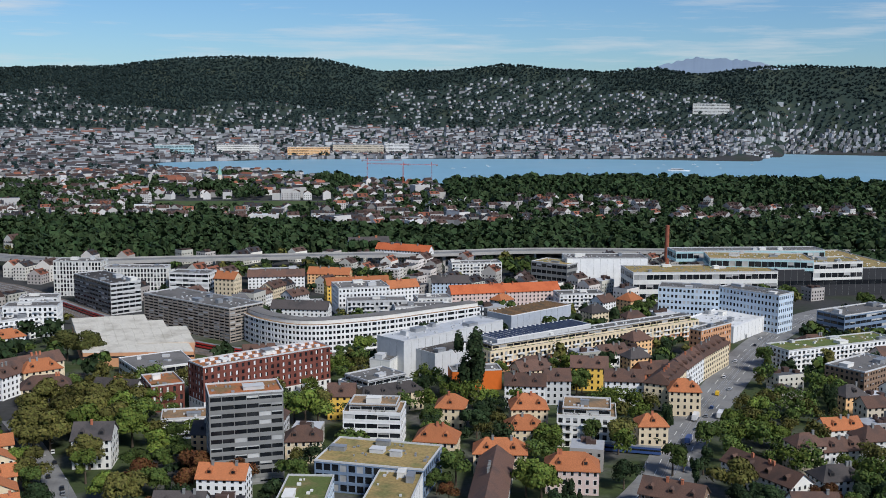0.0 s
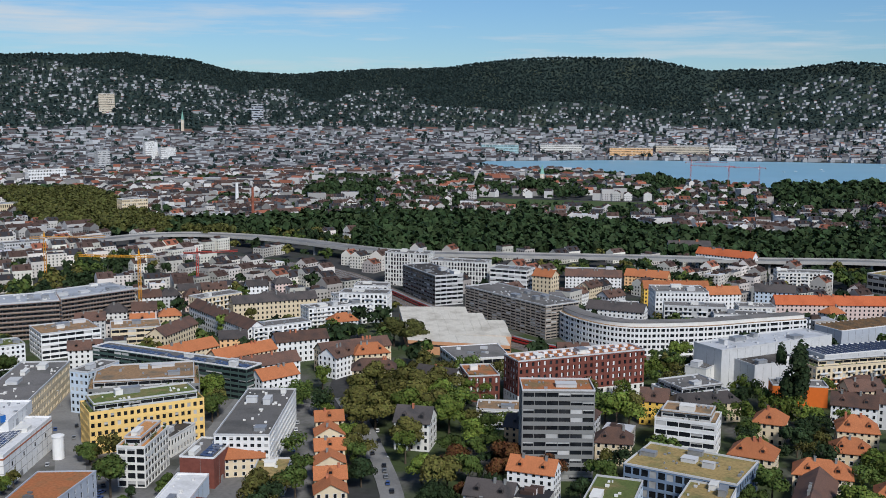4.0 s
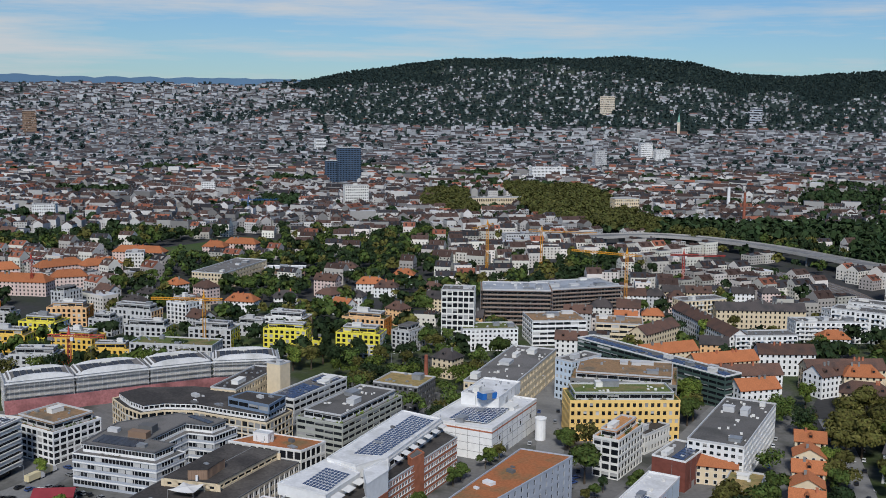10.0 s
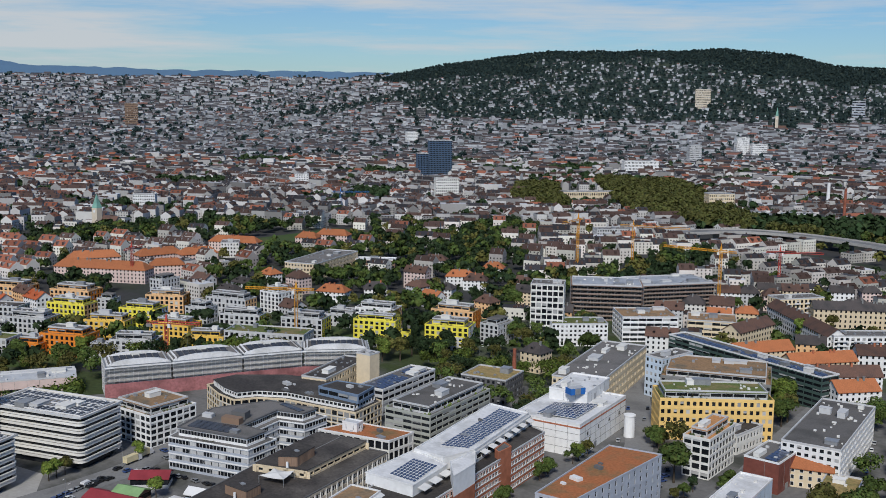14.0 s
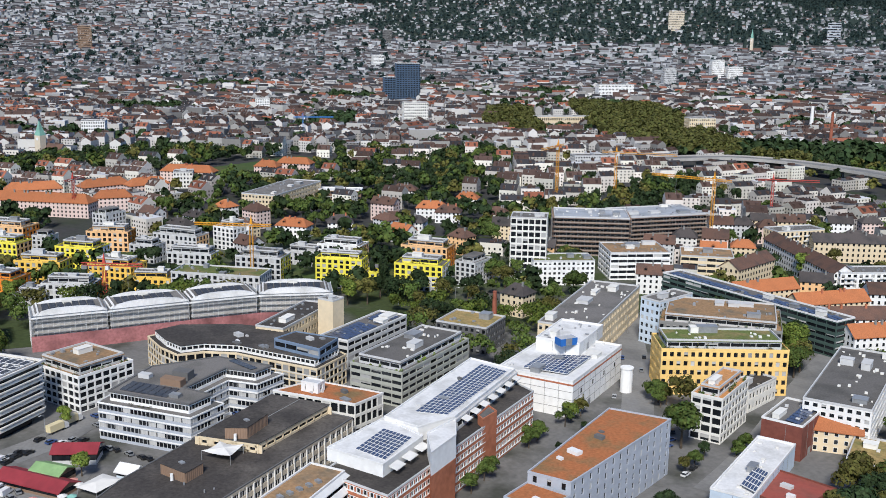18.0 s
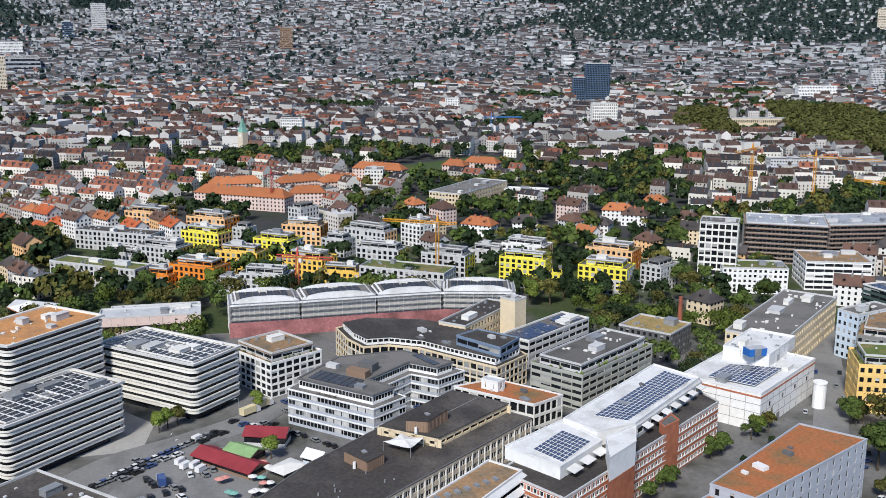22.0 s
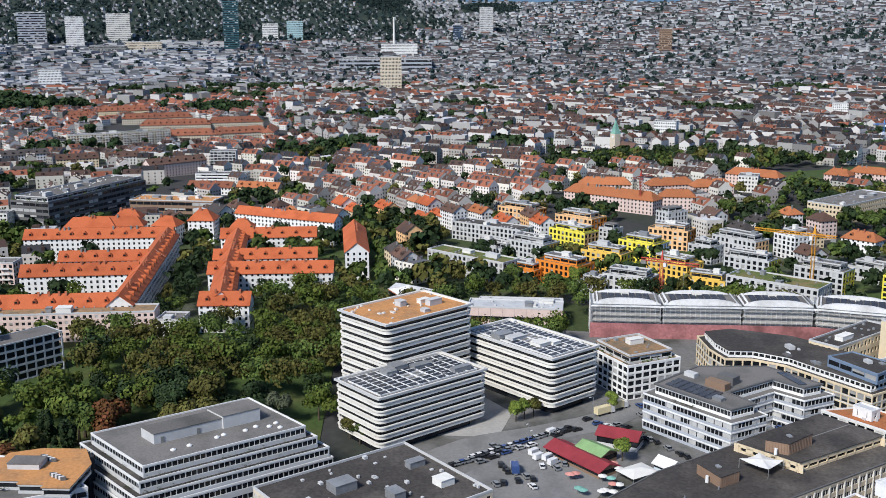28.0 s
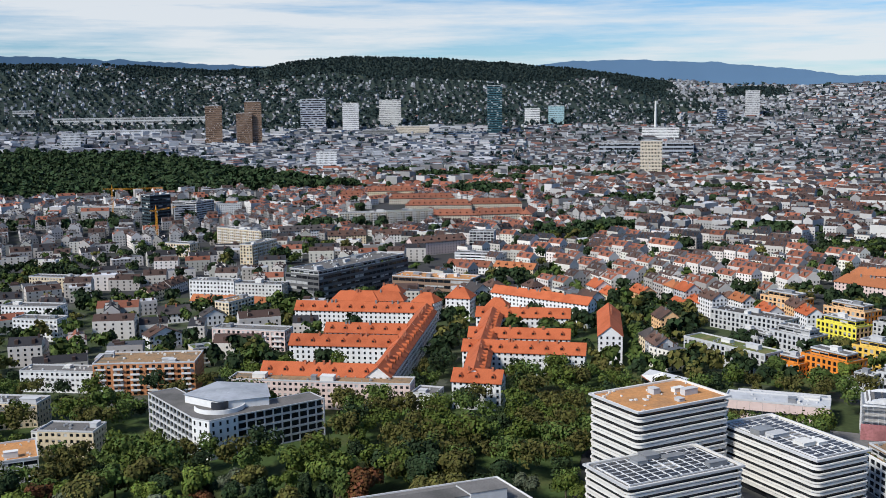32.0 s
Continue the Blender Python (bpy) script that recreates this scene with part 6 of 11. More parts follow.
block("wrapped_block", "Apartment block under construction with arched white sheeting and scaffolding", "building site", -513.6, 217.1, 71.5, 32.2, 17.0, 17.0, "scaffold", 6, "sheet", "sheetroof")
block("wrapped_block", "Apartment block under construction with arched white sheeting and scaffolding", "building site", -503.0, 248.8, 73.8, 37.1, 17.0, 17.0, "scaffold", 6, "sheet", "sheetroof")
block("wrapped_block", "Apartment block under construction with arched white sheeting and scaffolding", "building site", -492.3, 285.6, 71.7, 32.8, 17.0, 17.0, "scaffold", 6, "sheet", "sheetroof")
block("wrapped_block", "Apartment block under construction with arched white sheeting and scaffolding", "building site", -481.6, 317.9, 57.0, 35.2, 17.0, 17.0, "scaffold", 6, "sheet", "sheetroof")
gable("terrace_row", "White apartment block with hipped orange-red tiled roof", "apartment building", -787.4, -62.9, 81.7, 34.5, 14.0, 15.0, 5, "white", "redtile", hip=True)
gable("terrace_row", "White apartment block with hipped orange-red tiled roof", "apartment building", -788.8, -57.1, 81.6, 47.5, 14.0, 15.0, 5, "white", "redtile", hip=True)
gable("terrace_row", "White apartment block with hipped orange-red tiled roof", "apartment building", -781.3, -4.3, 66.8, 17.5, 14.0, 15.0, 5, "white", "redtile", hip=True)
gable("terrace_row", "Tall white apartment block with hipped red roof", "apartment building", -783.8, 19.8, 74.2, 18.0, 16.0, 17.0, 6, "white", "redtile", hip=True)
gable("terrace_row", "White apartment block with hipped orange-red tiled roof", "apartment building", -813.3, -32.6, 81.7, 19.3, 14.0, 15.0, 5, "white", "redtile", hip=True)
gable("terrace_row", "White apartment block with hipped orange-red tiled roof", "apartment building", -761.3, 47.5, 81.5, 16.2, 14.0, 14.0, 5, "white", "redtile", hip=True)
gable("terrace_row", "White terraced apartment row with bright orange-red tiled roof and dormers", "apartment building", -752.4, -83.1, 81.8, 94.6, 13.0, 15.0, 5, "white", "redtile", dormers=True)
gable("terrace_row", "White terraced apartment row with bright orange-red tiled roof and dormers", "apartment building", -680.9, -52.5, 82.0, 50.8, 12.0, 15.0, 5, "white", "redtile", dormers=True)
gable("terrace_row", "White terraced apartment row with bright orange-red tiled roof and dormers", "apartment building", -646.1, -68.5, 83.5, 63.6, 13.0, 15.0, 5, "white", "redtile", dormers=True)
gable("terrace_row", "White terraced apartment row with bright orange-red tiled roof and dormers", "apartment building", -579.1, -71.9, 82.3, 60.7, 13.0, 15.0, 5, "white", "redtile", dormers=True)
gable("terrace_row", "White terraced apartment row with bright orange-red tiled roof and dormers", "apartment building", -726.5, 41.4, 81.8, 61.5, 13.0, 15.0, 5, "white", "redtile", dormers=True)
gable("terrace_row", "White terraced apartment row with bright orange-red tiled roof and dormers", "apartment building", -665.1, 36.5, 82.0, 60.6, 12.0, 15.0, 5, "white", "redtile", dormers=True)
gable("terrace_row", "White terraced apartment row with bright orange-red tiled roof and dormers", "apartment building", -629.2, 33.1, 79.7, 69.4, 13.0, 15.0, 5, "white", "redtile", dormers=True)
gable("terrace_row", "White terraced apartment row with bright orange-red tiled roof and dormers", "apartment building", -563.3, 28.5, 77.2, 25.2, 13.0, 15.0, 5, "white", "redtile", dormers=True)
gable("terrace_row", "White terraced apartment spine with bright orange-red tiled roof", "apartment building", -569.2, -3.1, 173.5, 52.4, 13.0, 15.4, 5, "white", "redtile", dormers=True)
gable("terrace_row", "White terraced apartment spine with bright orange-red tiled roof", "apartment building", -622.3, 3.0, 174.1, 52.5, 13.0, 15.8, 5, "white", "redtile", dormers=True)
gable("terrace_row", "White terraced apartment spine with bright orange-red tiled roof", "apartment building", -674.4, 8.8, 174.4, 62.8, 13.0, 16.2, 5, "white", "redtile", dormers=True)
gable("terrace_row", "White terraced apartment spine with bright orange-red tiled roof", "apartment building", -565.1, 46.2, 176.3, 67.1, 13.0, 15.4, 5, "white", "redtile", dormers=True)
gable("terrace_row", "White terraced apartment spine with bright orange-red tiled roof", "apartment building", -632.6, 50.5, 174.8, 94.0, 13.0, 15.9, 5, "white", "redtile", dormers=True)
gable("long_white_block", "Long white apartment block with narrow red roof", "apartment building", -805.7, 52.8, 50.5, 84.2, 11.0, 17.0, 6, "white", "redtile")
gable("end_white_block", "White end block with red roof", "apartment building", -645.8, 126.3, 173.6, 73.3, 14.0, 19.0, 6, "white", "redtile")
block("pink_terrace_block", "Pale pink apartment block with stacked balconies and mossy roof", "apartment building", -569.1, -86.7, 82.5, 95.3, 14.0, 14.2, "punch", 5, "pink", "brown")
block("pink_terrace_block", "Pale stepped end block with balconies", "apartment building", -553.1, 8.4, 73.3, 12.5, 14.0, 11.0, "balcony", 4, "offwhite", "gravel")
ring_office("round_office", "Grey framed office wings with white corner and curved rooftop screen", "office building", -490.4, -84.2, [(-41.1, -32.2), (0.0, 0.0), (5.1, 8.9), (-4.0, 19.3), (-30.1, 54.2), (-41.3, 45.8), (-13.6, 7.7), (-49.7, -21.2)], 17.6, [(-24.6, -9.8), (-12.6, 9.2), (-20.6, 30.2), (-42.6, 24.2), (-46.6, 0.2)], (-16.0, 8.5), 14)
tent_roof("tent_roof", "White tensioned tent roof on corner masts beside the offices", "canopy", -588.0, 134.0, [(14.0, 1.4), (2.0, 17.5), (-17.0, 9.0), (-12.0, -4.0)], 7.5, 11.5)
stepped_office("terraced_office", "Grey office block with white bands, stepped planted terraces, flat roof", "office building", -384.5, -3.7, [(0.0, 0.0), (30.7, 18.0), (9.5, 68.6), (-21.5, 51.4)], 21.6)
staggered_office("orange_roof_office", "White office block with staggered penthouse under orange gravel", "office building", -365.0, -48.0, [(0.0, 0.0), (15.0, 8.9), (17.1, 26.8), (12.3, 46.3), (-9.3, 33.2), (-21.8, 9.2)], 16.8)
block("grey_workshop", "Low commercial block with flat grey roof and rooftop units", "commercial building", -306.3, 65.6, 114.7, 56.1, 45.9, 14.0, "punch", 3, "beige", "dark")
block("grid_office", "White office block with ribbon windows and dark attic storey", "office building", -426.4, 199.3, 102.4, 26.3, 29.1, 14.5, "grid", 5, "white", "brown", attic=True)
block("beige_office", "Cream rendered rear wing with flower boxes", "office building", -422.2, 291.6, 116.4, 46.7, 14.0, 17.0, "punch", 4, "cream", "dark")
block("stair_tower", "Cream rendered stair tower on an office wing", "tower", -430.9, 317.0, 13.3, 9.0, 8.0, 25.0, "plain", 1, "cream", "gravel")
block("grey_office", "Grey-green office block with banded windows and plant room", "office building", -348.6, 298.1, 106.7, 54.5, 25.3, 14.5, "ribbon", 5, "greygreen", "gravel", attic=True)
block("solar_office", "Long pale office block with solar panels on its roof", "office building", -399.8, 310.5, 107.1, 48.7, 15.5, 13.0, "ribbon", 4, "lgrey", "solar")
block("dark_office", "Dark grey concrete office cube with mossy roof", "office building", -373.9, 370.9, 111.1, 22.8, 26.0, 13.0, "punch", 4, "dkgrey", "moss")
block("white_factory", "White corrugated factory with red stripe and solar roof", "factory", -296.7, 341.3, 107.7, 54.5, 33.2, 15.0, "panel", 3, "white", "white", stripe=True)
block("factory_upper_hall", "White upper hall with blue rooftop tank", "factory", -316.5, 368.5, 110.9, 31.6, 19.5, 20.0, "plain", 1, "white", "white", z0=15)
block("beige_workshop", "Long cream workshop with dark gravel roof", "commercial building", -332.7, 397.4, 113.1, 87.4, 26.2, 17.0, "punch", 4, "cream", "gravel")
block("yellow_office", "Yellow rendered office block with planted roof terrace", "office building", -290.6, 390.3, 47.0, 53.2, 22.0, 19.6, "punch", 5, "warmyellow", "green", attic=True)
block("corner_office_wing", "White low wing with narrow windows", "office building", -254.2, 399.5, 93.3, 23.2, 14.0, 9.0, "punch", 2, "offwhite", "dark")
block("glass_office", "Long dark green glazed office block with solar roof", "office building", -265.5, 492.5, 81.0, 13.6, 111.3, 17.6, "ribbon", 6, "greenglass", "solar")
block("grey_lab", "Grey concrete laboratory block with stepped roofs", "office building", -319.3, 428.3, 31.4, 54.4, 38.0, 18.0, "punch", 5, "grey", "brown", attic=True)
block("blue_lab", "Pale blue office block with dark windows", "office building", -341.7, 444.4, -1.7, 11.4, 26.0, 22.0, "punch", 6, "paleblue", "gravel")
block("white_tower", "White residential tower with square windows", "tower block", -465.5, 482.4, 39.1, 21.5, 18.0, 38.6, "grid", 10, "offwhite", "gravel")
block("white_tower_wing", "White residential wing with square windows and planted roof", "apartment building", -449.1, 485.6, 52.0, 36.6, 20.0, 14.5, "punch", 5, "white", "green")
block("scaffolded_block", "Brown apartment block under construction wrapped in scaffolding", "building site", -469.9, 603.2, 64.7, 58.8, 36.0, 23.2, "scaffold", 8, "concrete", "zinc")
block("scaffolded_block", "Brown apartment block under construction wrapped in scaffolding", "building site", -497.0, 558.4, 42.6, 49.1, 34.0, 25.0, "scaffold", 8, "concrete", "zinc")
block("terrace_block", "White apartment block with curved continuous balconies", "apartment building", -428.4, 531.2, 52.3, 37.0, 30.0, 16.5, "ribbon", 5, "white", "brown")
block("terrace_block", "Cream apartment block with stepped balconies", "apartment building", -403.8, 568.2, 36.0, 31.5, 26.0, 14.0, "ribbon", 4, "cream", "brown")
winged_office("metal_office", "Grey metal-clad office wings with white bands and solar attic", "office building", -398.0, 194.0, [(0.0, 0.0), (36.0, 17.5), (31.0, 34.0), (18.0, 30.0), (10.5, 48.5), (21.5, 54.5), (18.0, 69.0), (-10.0, 57.0), (-17.0, 28.0)], 14.2)
works_hall("long_shed", "Long workshop under black roofing felt with pale window posts", "factory", -293.2, 159.2, [(0.0, 0.0), (-37.3, 99.7), (-73.8, 86.0), (-43.5, 13.6), (-28.1, -10.5)], [(-52.2, 45.8), (-32.7, 56.9), (-46.2, 95.8), (-68.4, 86.0)], 11.5, 15.0)
plant_cabin("roof_plant_cabin", "Dark brown metal plant cabin on the raised felt roof", "plant room", -336.4, 209.9, [(0.0, 0.0), (5.0, 5.5), (-1.2, 17.7), (-10.5, 14.6)], 15.2, 19.0)
plant_cabin("roof_plant_cabin", "Dark brown metal plant cabin on the felt roof", "plant room", -332.7, 184.3, [(0.0, 0.0), (11.5, 2.3), (8.4, 10.3), (-2.5, 8.7)], 11.6, 15.0)
sail("roof_canopy", "Large white canopy over a roof terrace", "canopy", -333.6, 199.4, [(0.0, 0.0), (9.7, 4.8), (4.5, 13.0), (-2.8, 8.5)], 11.6, 14.4)
outline_block("long_shed_end", "Concrete end block with brown moss roof and tall windows", "factory", -336.0, 264.5, [(0.0, 0.0), (-2.5, 15.5), (-31.0, 4.0), (-32.0, -14.5)], 13.5, "grid", 3, "offwhite", "rust", clutter=5)
outline_block("stair_cabin", "White stair cabin on the moss roof", "roof structure", -361.0, 258.0, [(0.0, 0.0), (7.0, 2.8), (5.2, 7.4), (-1.8, 4.6)], 17.2, "slot", 1, "white", "metal", z0=13.7, clutter=0)
shed_roof_hall("train_hall", "Long train hall with stepped pale concrete roof and orange walls", "factory", -219.7, 624.1, [(0.0, 0.0), (-7.3, 16.8), (-14.5, 33.6), (-21.8, 50.3), (-29.0, 67.1), (-36.3, 83.9)], [(66.5, 6.4), (61.2, 30.9), (53.7, 51.9), (33.7, 67.9), (16.7, 82.9), (-3.3, 97.9)], 9.0)
block("brick_annex", "Small dark red annex with solar canopy", "commercial building", -216.1, 371.3, 99.7, 25.8, 15.0, 13.0, "plain", 3, "brickdark", "solar")
block("white_shed", "White curved-roof shed with solar panels", "shed", -202.7, 316.1, 104.4, 51.6, 13.3, 8.0, "plain", 1, "paleblue", "white")
block("dark_office", "Dark glazed office block with white roof edge", "office building", -847.3, -80.2, 146.7, 115.8, 35.5, 22.0, "ribbon", 5, "dkgrey", "gravel", attic=True)
block("brown_timber_office", "Low timber-clad block with orange-brown roof", "office building", -895.5, -26.8, 69.4, 68.6, 24.0, 14.0, "ribbon", 3, "brown", "orange")
block("orange_apartments", "Orange brick apartment block with rounded balconies", "apartment building", -588.5, -164.1, 94.3, 54.2, 26.0, 17.4, "balcony", 6, "orangebrick", "brown")
block("pink_terrace_block", "Low pink and white apartment block", "apartment building", -699.5, -127.5, 77.4, 49.9, 14.0, 13.0, "balcony", 4, "pink", "gravel")
block("apartment_block", "Flat-roofed apartment block with rows of windows", "apartment building", -914.5, -337.4, 77.9, 40.0, 14.0, 12.2, "punch", 4, "cream", "gravel")
block("apartment_block", "Flat-roofed apartment block with rows of windows", "apartment building", -766.8, -294.4, 81.6, 43.0, 14.0, 15.4, "punch", 5, "white", "gravel")
block("apartment_block", "Flat-roofed apartment block with rows of windows", "apartment building", -597.7, -208.0, 85.0, 43.2, 14.0, 11.6, "punch", 4, "white", "gravel")
block("apartment_block", "Flat-roofed apartment block with rows of windows", "apartment building", -491.4, -153.9, 85.4, 25.9, 14.0, 11.6, "punch", 4, "cream", "gravel")
block("apartment_block", "Flat-roofed apartment block with rows of windows", "apartment building", -536.1, -200.4, 84.9, 28.8, 14.0, 11.6, "punch", 4, "cream", "gravel")
block("apartment_block", "Flat-roofed apartment block with rows of windows", "apartment building", -867.7, -187.5, 78.0, 38.7, 14.0, 16.0, "punch", 5, "white", "gravel")
block("apartment_block", "Flat-roofed apartment block with rows of windows", "apartment building", -860.3, -149.4, 78.4, 40.1, 14.0, 14.5, "punch", 5, "offwhite", "gravel")
block("apartment_block", "Flat-roofed apartment block with rows of windows", "apartment building", -1464.9, -503.2, 73.2, 98.2, 14.0, 19.8, "punch", 6, "grey", "gravel")
block("apartment_block", "Flat-roofed apartment block with rows of windows", "apartment building", -1522.6, -388.1, 68.7, 75.6, 14.0, 20.5, "punch", 6, "dkgrey", "gravel")
block("apartment_block", "Flat-roofed apartment block with rows of windows", "apartment building", -725.5, -268.1, 80.9, 32.7, 14.0, 14.5, "punch", 5, "white", "gravel")
block("glass_tower", "Dark glazed office tower", "tower block", -1370.1, -372.9, 135.7, 29.8, 22.0, 42.1, "ribbon", 10, "dkglass", "dark")
block("apartment_block", "Tall cream apartment slab with stacked loggias", "apartment building", -1169.2, -238.1, 53.8, 70.0, 15.0, 23.8, "balcony", 8, "cream", "gravel")
block("apartment_block", "Cream apartment block with flat gravel roof", "apartment building", -1042.8, -173.3, 159.7, 46.1, 14.0, 20.8, "balcony", 7, "cream", "gravel")
block("apartment_block", "Small cream apartment block with yellow awnings", "apartment building", -1120.2, -281.2, 67.6, 31.8, 16.0, 13.5, "balcony", 4, "cream", "gravel")
block("quarter_office", "Blue-grey flat-roofed office block with ribbon windows", "office building", -1422.0, -356.6, 108.9, 25.7, 18.0, 24.2, "ribbon", 8, "bluegrey", "gravel")
block("quarter_office", "Grey and white flat-roofed block", "office building", -1429.8, -329.4, 156.9, 39.0, 18.0, 27.5, "ribbon", 9, "lgrey", "gravel")
block("apartment_block", "White flat-roofed apartment block", "apartment building", -1465.2, -311.1, 102.8, 33.8, 16.0, 20.8, "punch", 7, "white", "gravel")
block("apartment_block", "Long beige apartment block with loggias", "apartment building", -1365.5, -129.7, 103.6, 60.1, 14.0, 17.5, "balcony", 6, "beige", "gravel")
block("apartment_block", "Long beige apartment block with planted roof", "apartment building", -1379.4, -69.9, 110.0, 62.1, 14.0, 17.8, "balcony", 6, "beige", "green")
block("quarter_office", "Pale grey gridded office block", "office building", -1142.6, 36.0, 81.0, 26.2, 16.0, 20.2, "grid", 7, "lgrey", "gravel")
block("apartment_block", "Low white flat-roofed block with roof terrace", "apartment building", -1051.0, 21.9, 72.9, 48.2, 15.0, 11.0, "ribbon", 4, "white", "gravel")
block("apartment_block", "Cream apartment house with wooden balconies", "apartment building", -780.1, -135.3, 152.6, 28.3, 13.0, 14.0, "balcony", 5, "cream", "brown")
block("apartment_block", "Cream apartment house with yellow awnings and mossy roof", "apartment building", -646.0, -125.4, 119.2, 12.7, 12.0, 11.8, "balcony", 4, "cream", "green")
block("park_building", "Low cream flat-roofed building among trees", "building", -528.1, -189.1, 110.1, 17.8, 12.0, 10.0, "punch", 3, "cream", "gravel")
block("park_building", "White flat-roofed building with orange terrace among trees", "building", -498.2, -159.7, 75.0, 18.1, 10.0, 9.0, "punch", 3, "offwhite", "orange")
block("park_building", "White building with orange tiled flat roof and skylights", "building", -443.3, -151.9, 115.2, 17.4, 26.0, 13.5, "ribbon", 4, "white", "orange")
block("office_tower", "Grey concrete office tower with ribbon windows and rust-coloured roof", "tower block", -96.8, 421.4, 17.1, 30.9, 19.3, 39.8, "ribbon", 11, "grey", "rust")
brick = block("brick_block", "Dark red brick apartment block above a white base", "apartment building", -123.1, 524.9, 39.6, 78.0, 17.4, 25.6, "shutter", 7, "brickdark", "rust", plinth="offwhite")
for k in range(13):
    for v in (4.0, 11.0):
        part("rooflight", Shape().box(4 + k * 5.6, v, 25.5, 6.6 + k * 5.6, v + 2.0, 26.9), FRAME, brick, "white rooflight")
block("brick_block", "Small dark red brick block with flat mossy roof", "apartment building", -151.5, 529.5, 27.4, 17.3, 25.6, 14.0, "shutter", 3, "brickdark", "rust")
block("striped_housing", "Brown striped apartment block curved along the railway", "apartment building", -218.0, 750.8, -37.8, 93.9, 30.4, 23.2, "ribbon", 11, "brownband", "gravel")
block("grey_office", "Dark grey glazed office block beside the tracks with white end wall", "office building", -297.5, 832.0, -47.3, 66.0, 25.0, 24.0, "ribbon", 7, "dkgrey", "dark", side="lgrey")
block("white_office", "White office block with tall piers beside the viaduct", "office building", -326.0, 864.0, 0.0, 40.0, 20.0, 29.0, "column", 8, "offwhite", "gravel")
block("white_office", "Long white office wing with tall piers beside the viaduct", "office building", -285.0, 868.0, 3.0, 52.0, 18.0, 23.0, "column", 6, "offwhite", "gravel")
block("white_office", "White office block with glazed floors", "office building", -229.2, 864.0, -7.6, 34.3, 20.0, 20.0, "ribbon", 5, "white", "gravel")
block("white_hall", "White metal concert hall box", "hall", -22.7, 602.4, 45.9, 89.1, 23.3, 22.0, "plain", 1, "lgrey", "metal")
block("white_hall", "Pale hall with dark roof and slit window", "hall", -4.3, 596.6, 41.3, 36.4, 33.6, 16.0, "plain", 1, "lgrey", "dark")
block("white_hall", "Pale concrete entrance hall", "hall", -30.7, 595.7, 68.8, 18.2, 12.9, 12.0, "plain", 1, "offwhite", "gravel")
block("shed_hall", "Dark grey shed roof hall with red-brown sawtooth rows", "hall", 47.4, 706.2, 42.9, 63.0, 23.4, 17.0, "plain", 1, "bluegrey", "saw2")
block("white_hall", "Pale roofed hall with glazed lantern strips", "hall", 33.4, 623.1, 37.3, 80.2, 18.9, 19.0, "plain", 1, "lgrey", "lantern")
block("terracotta_block", "Long terracotta apartment building with arched base and roof terraces", "apartment building", 29.0, 614.8, 33.9, 180.2, 17.9, 13.2, "balcony", 4, "cream", "terrace", plinth="terracotta")
block("terracotta_block", "Orange building with awnings", "apartment building", 166.2, 657.7, 44.4, 36.7, 8.7, 18.0, "punch", 5, "terracotta", "gravel")
block("orange_box", "Bright orange commercial box", "commercial building", 5.5, 575.9, 8.9, 28.8, 14.1, 11.2, "plain", 2, "deeporange", "gravel")
block("low_office", "Low white office block with dark roof and skylights", "commercial building", -39.4, 534.1, 42.3, 31.3, 25.4, 12.0, "ribbon", 3, "white", "gravel", attic=True)
block("blue_office", "Pale blue L-shaped office block with grid windows", "office building", 162.6, 777.2, -17.0, 44.6, 22.0, 26.0, "punch", 6, "paleblue", "gravel")
block("blue_office", "Pale blue office wing with grid windows", "office building", 206.3, 768.4, -47.7, 49.0, 20.0, 27.8, "punch", 6, "paleblue", "gravel")
block("white_store", "White windowless store with loading doors", "commercial building", 199.3, 701.8, 49.7, 64.0, 38.9, 11.0, "plain", 1, "white", "white")
block("mall", "Long shopping centre with dark glazing and pale frame", "shopping centre", 157.7, 854.2, 5.2, 123.7, 40.0, 24.0, "ribbon", 3, "offwhite", "moss")
block("mall", "Dark clad shopping centre block with wide flat roof", "shopping centre", 286.1, 881.8, 8.7, 115.9, 110.0, 23.4, "plainband", 2, "black", "moss")
block("mall_lantern", "Glazed blue-green roof storey of a shopping centre", "shopping centre", 230.7, 894.1, -6.2, 87.1, 40.0, 31.0, "ribbon", 1, "glassblue", "moss", z0=22)
block("mall_lantern", "Glazed blue-green rear roof storey", "shopping centre", 210.6, 935.8, 5.8, 140.6, 25.0, 31.0, "ribbon", 1, "glassblue", "gravel", z0=22)
block("shopping_arcade", "Framed projecting glass front of a shopping centre", "shopping centre", 317.5, 884.9, 10.7, 46.3, 30.0, 29.0, "ribbon", 2, "offwhite", "moss", z0=14)
block("white_office", "White flat office over a glazed storey", "office building", 110.8, 922.9, 2.6, 72.6, 30.0, 26.0, "plain", 1, "white", "gravel")
block("white_office", "Low glazed office with green roof", "office building", 79.7, 931.2, -37.2, 37.1, 26.0, 22.0, "ribbon", 4, "grey", "moss")
block("green_roof_block", "White apartment block with planted roof and loggias", "apartment building", 209.3, 617.4, 24.2, 89.5, 20.8, 14.5, "balcony", 5, "white", "green")
block("brown_block", "Brown brick apartment block with balconies", "apartment building", 232.4, 560.6, 38.7, 42.4, 24.1, 16.0, "punch", 5, "brown", "gravel")
block("brick_office", "Blue glazed office block with brick core", "office building", 273.9, 699.3, 30.9, 62.9, 23.2, 20.0, "ribbon", 5, "bluemetal", "gravel")
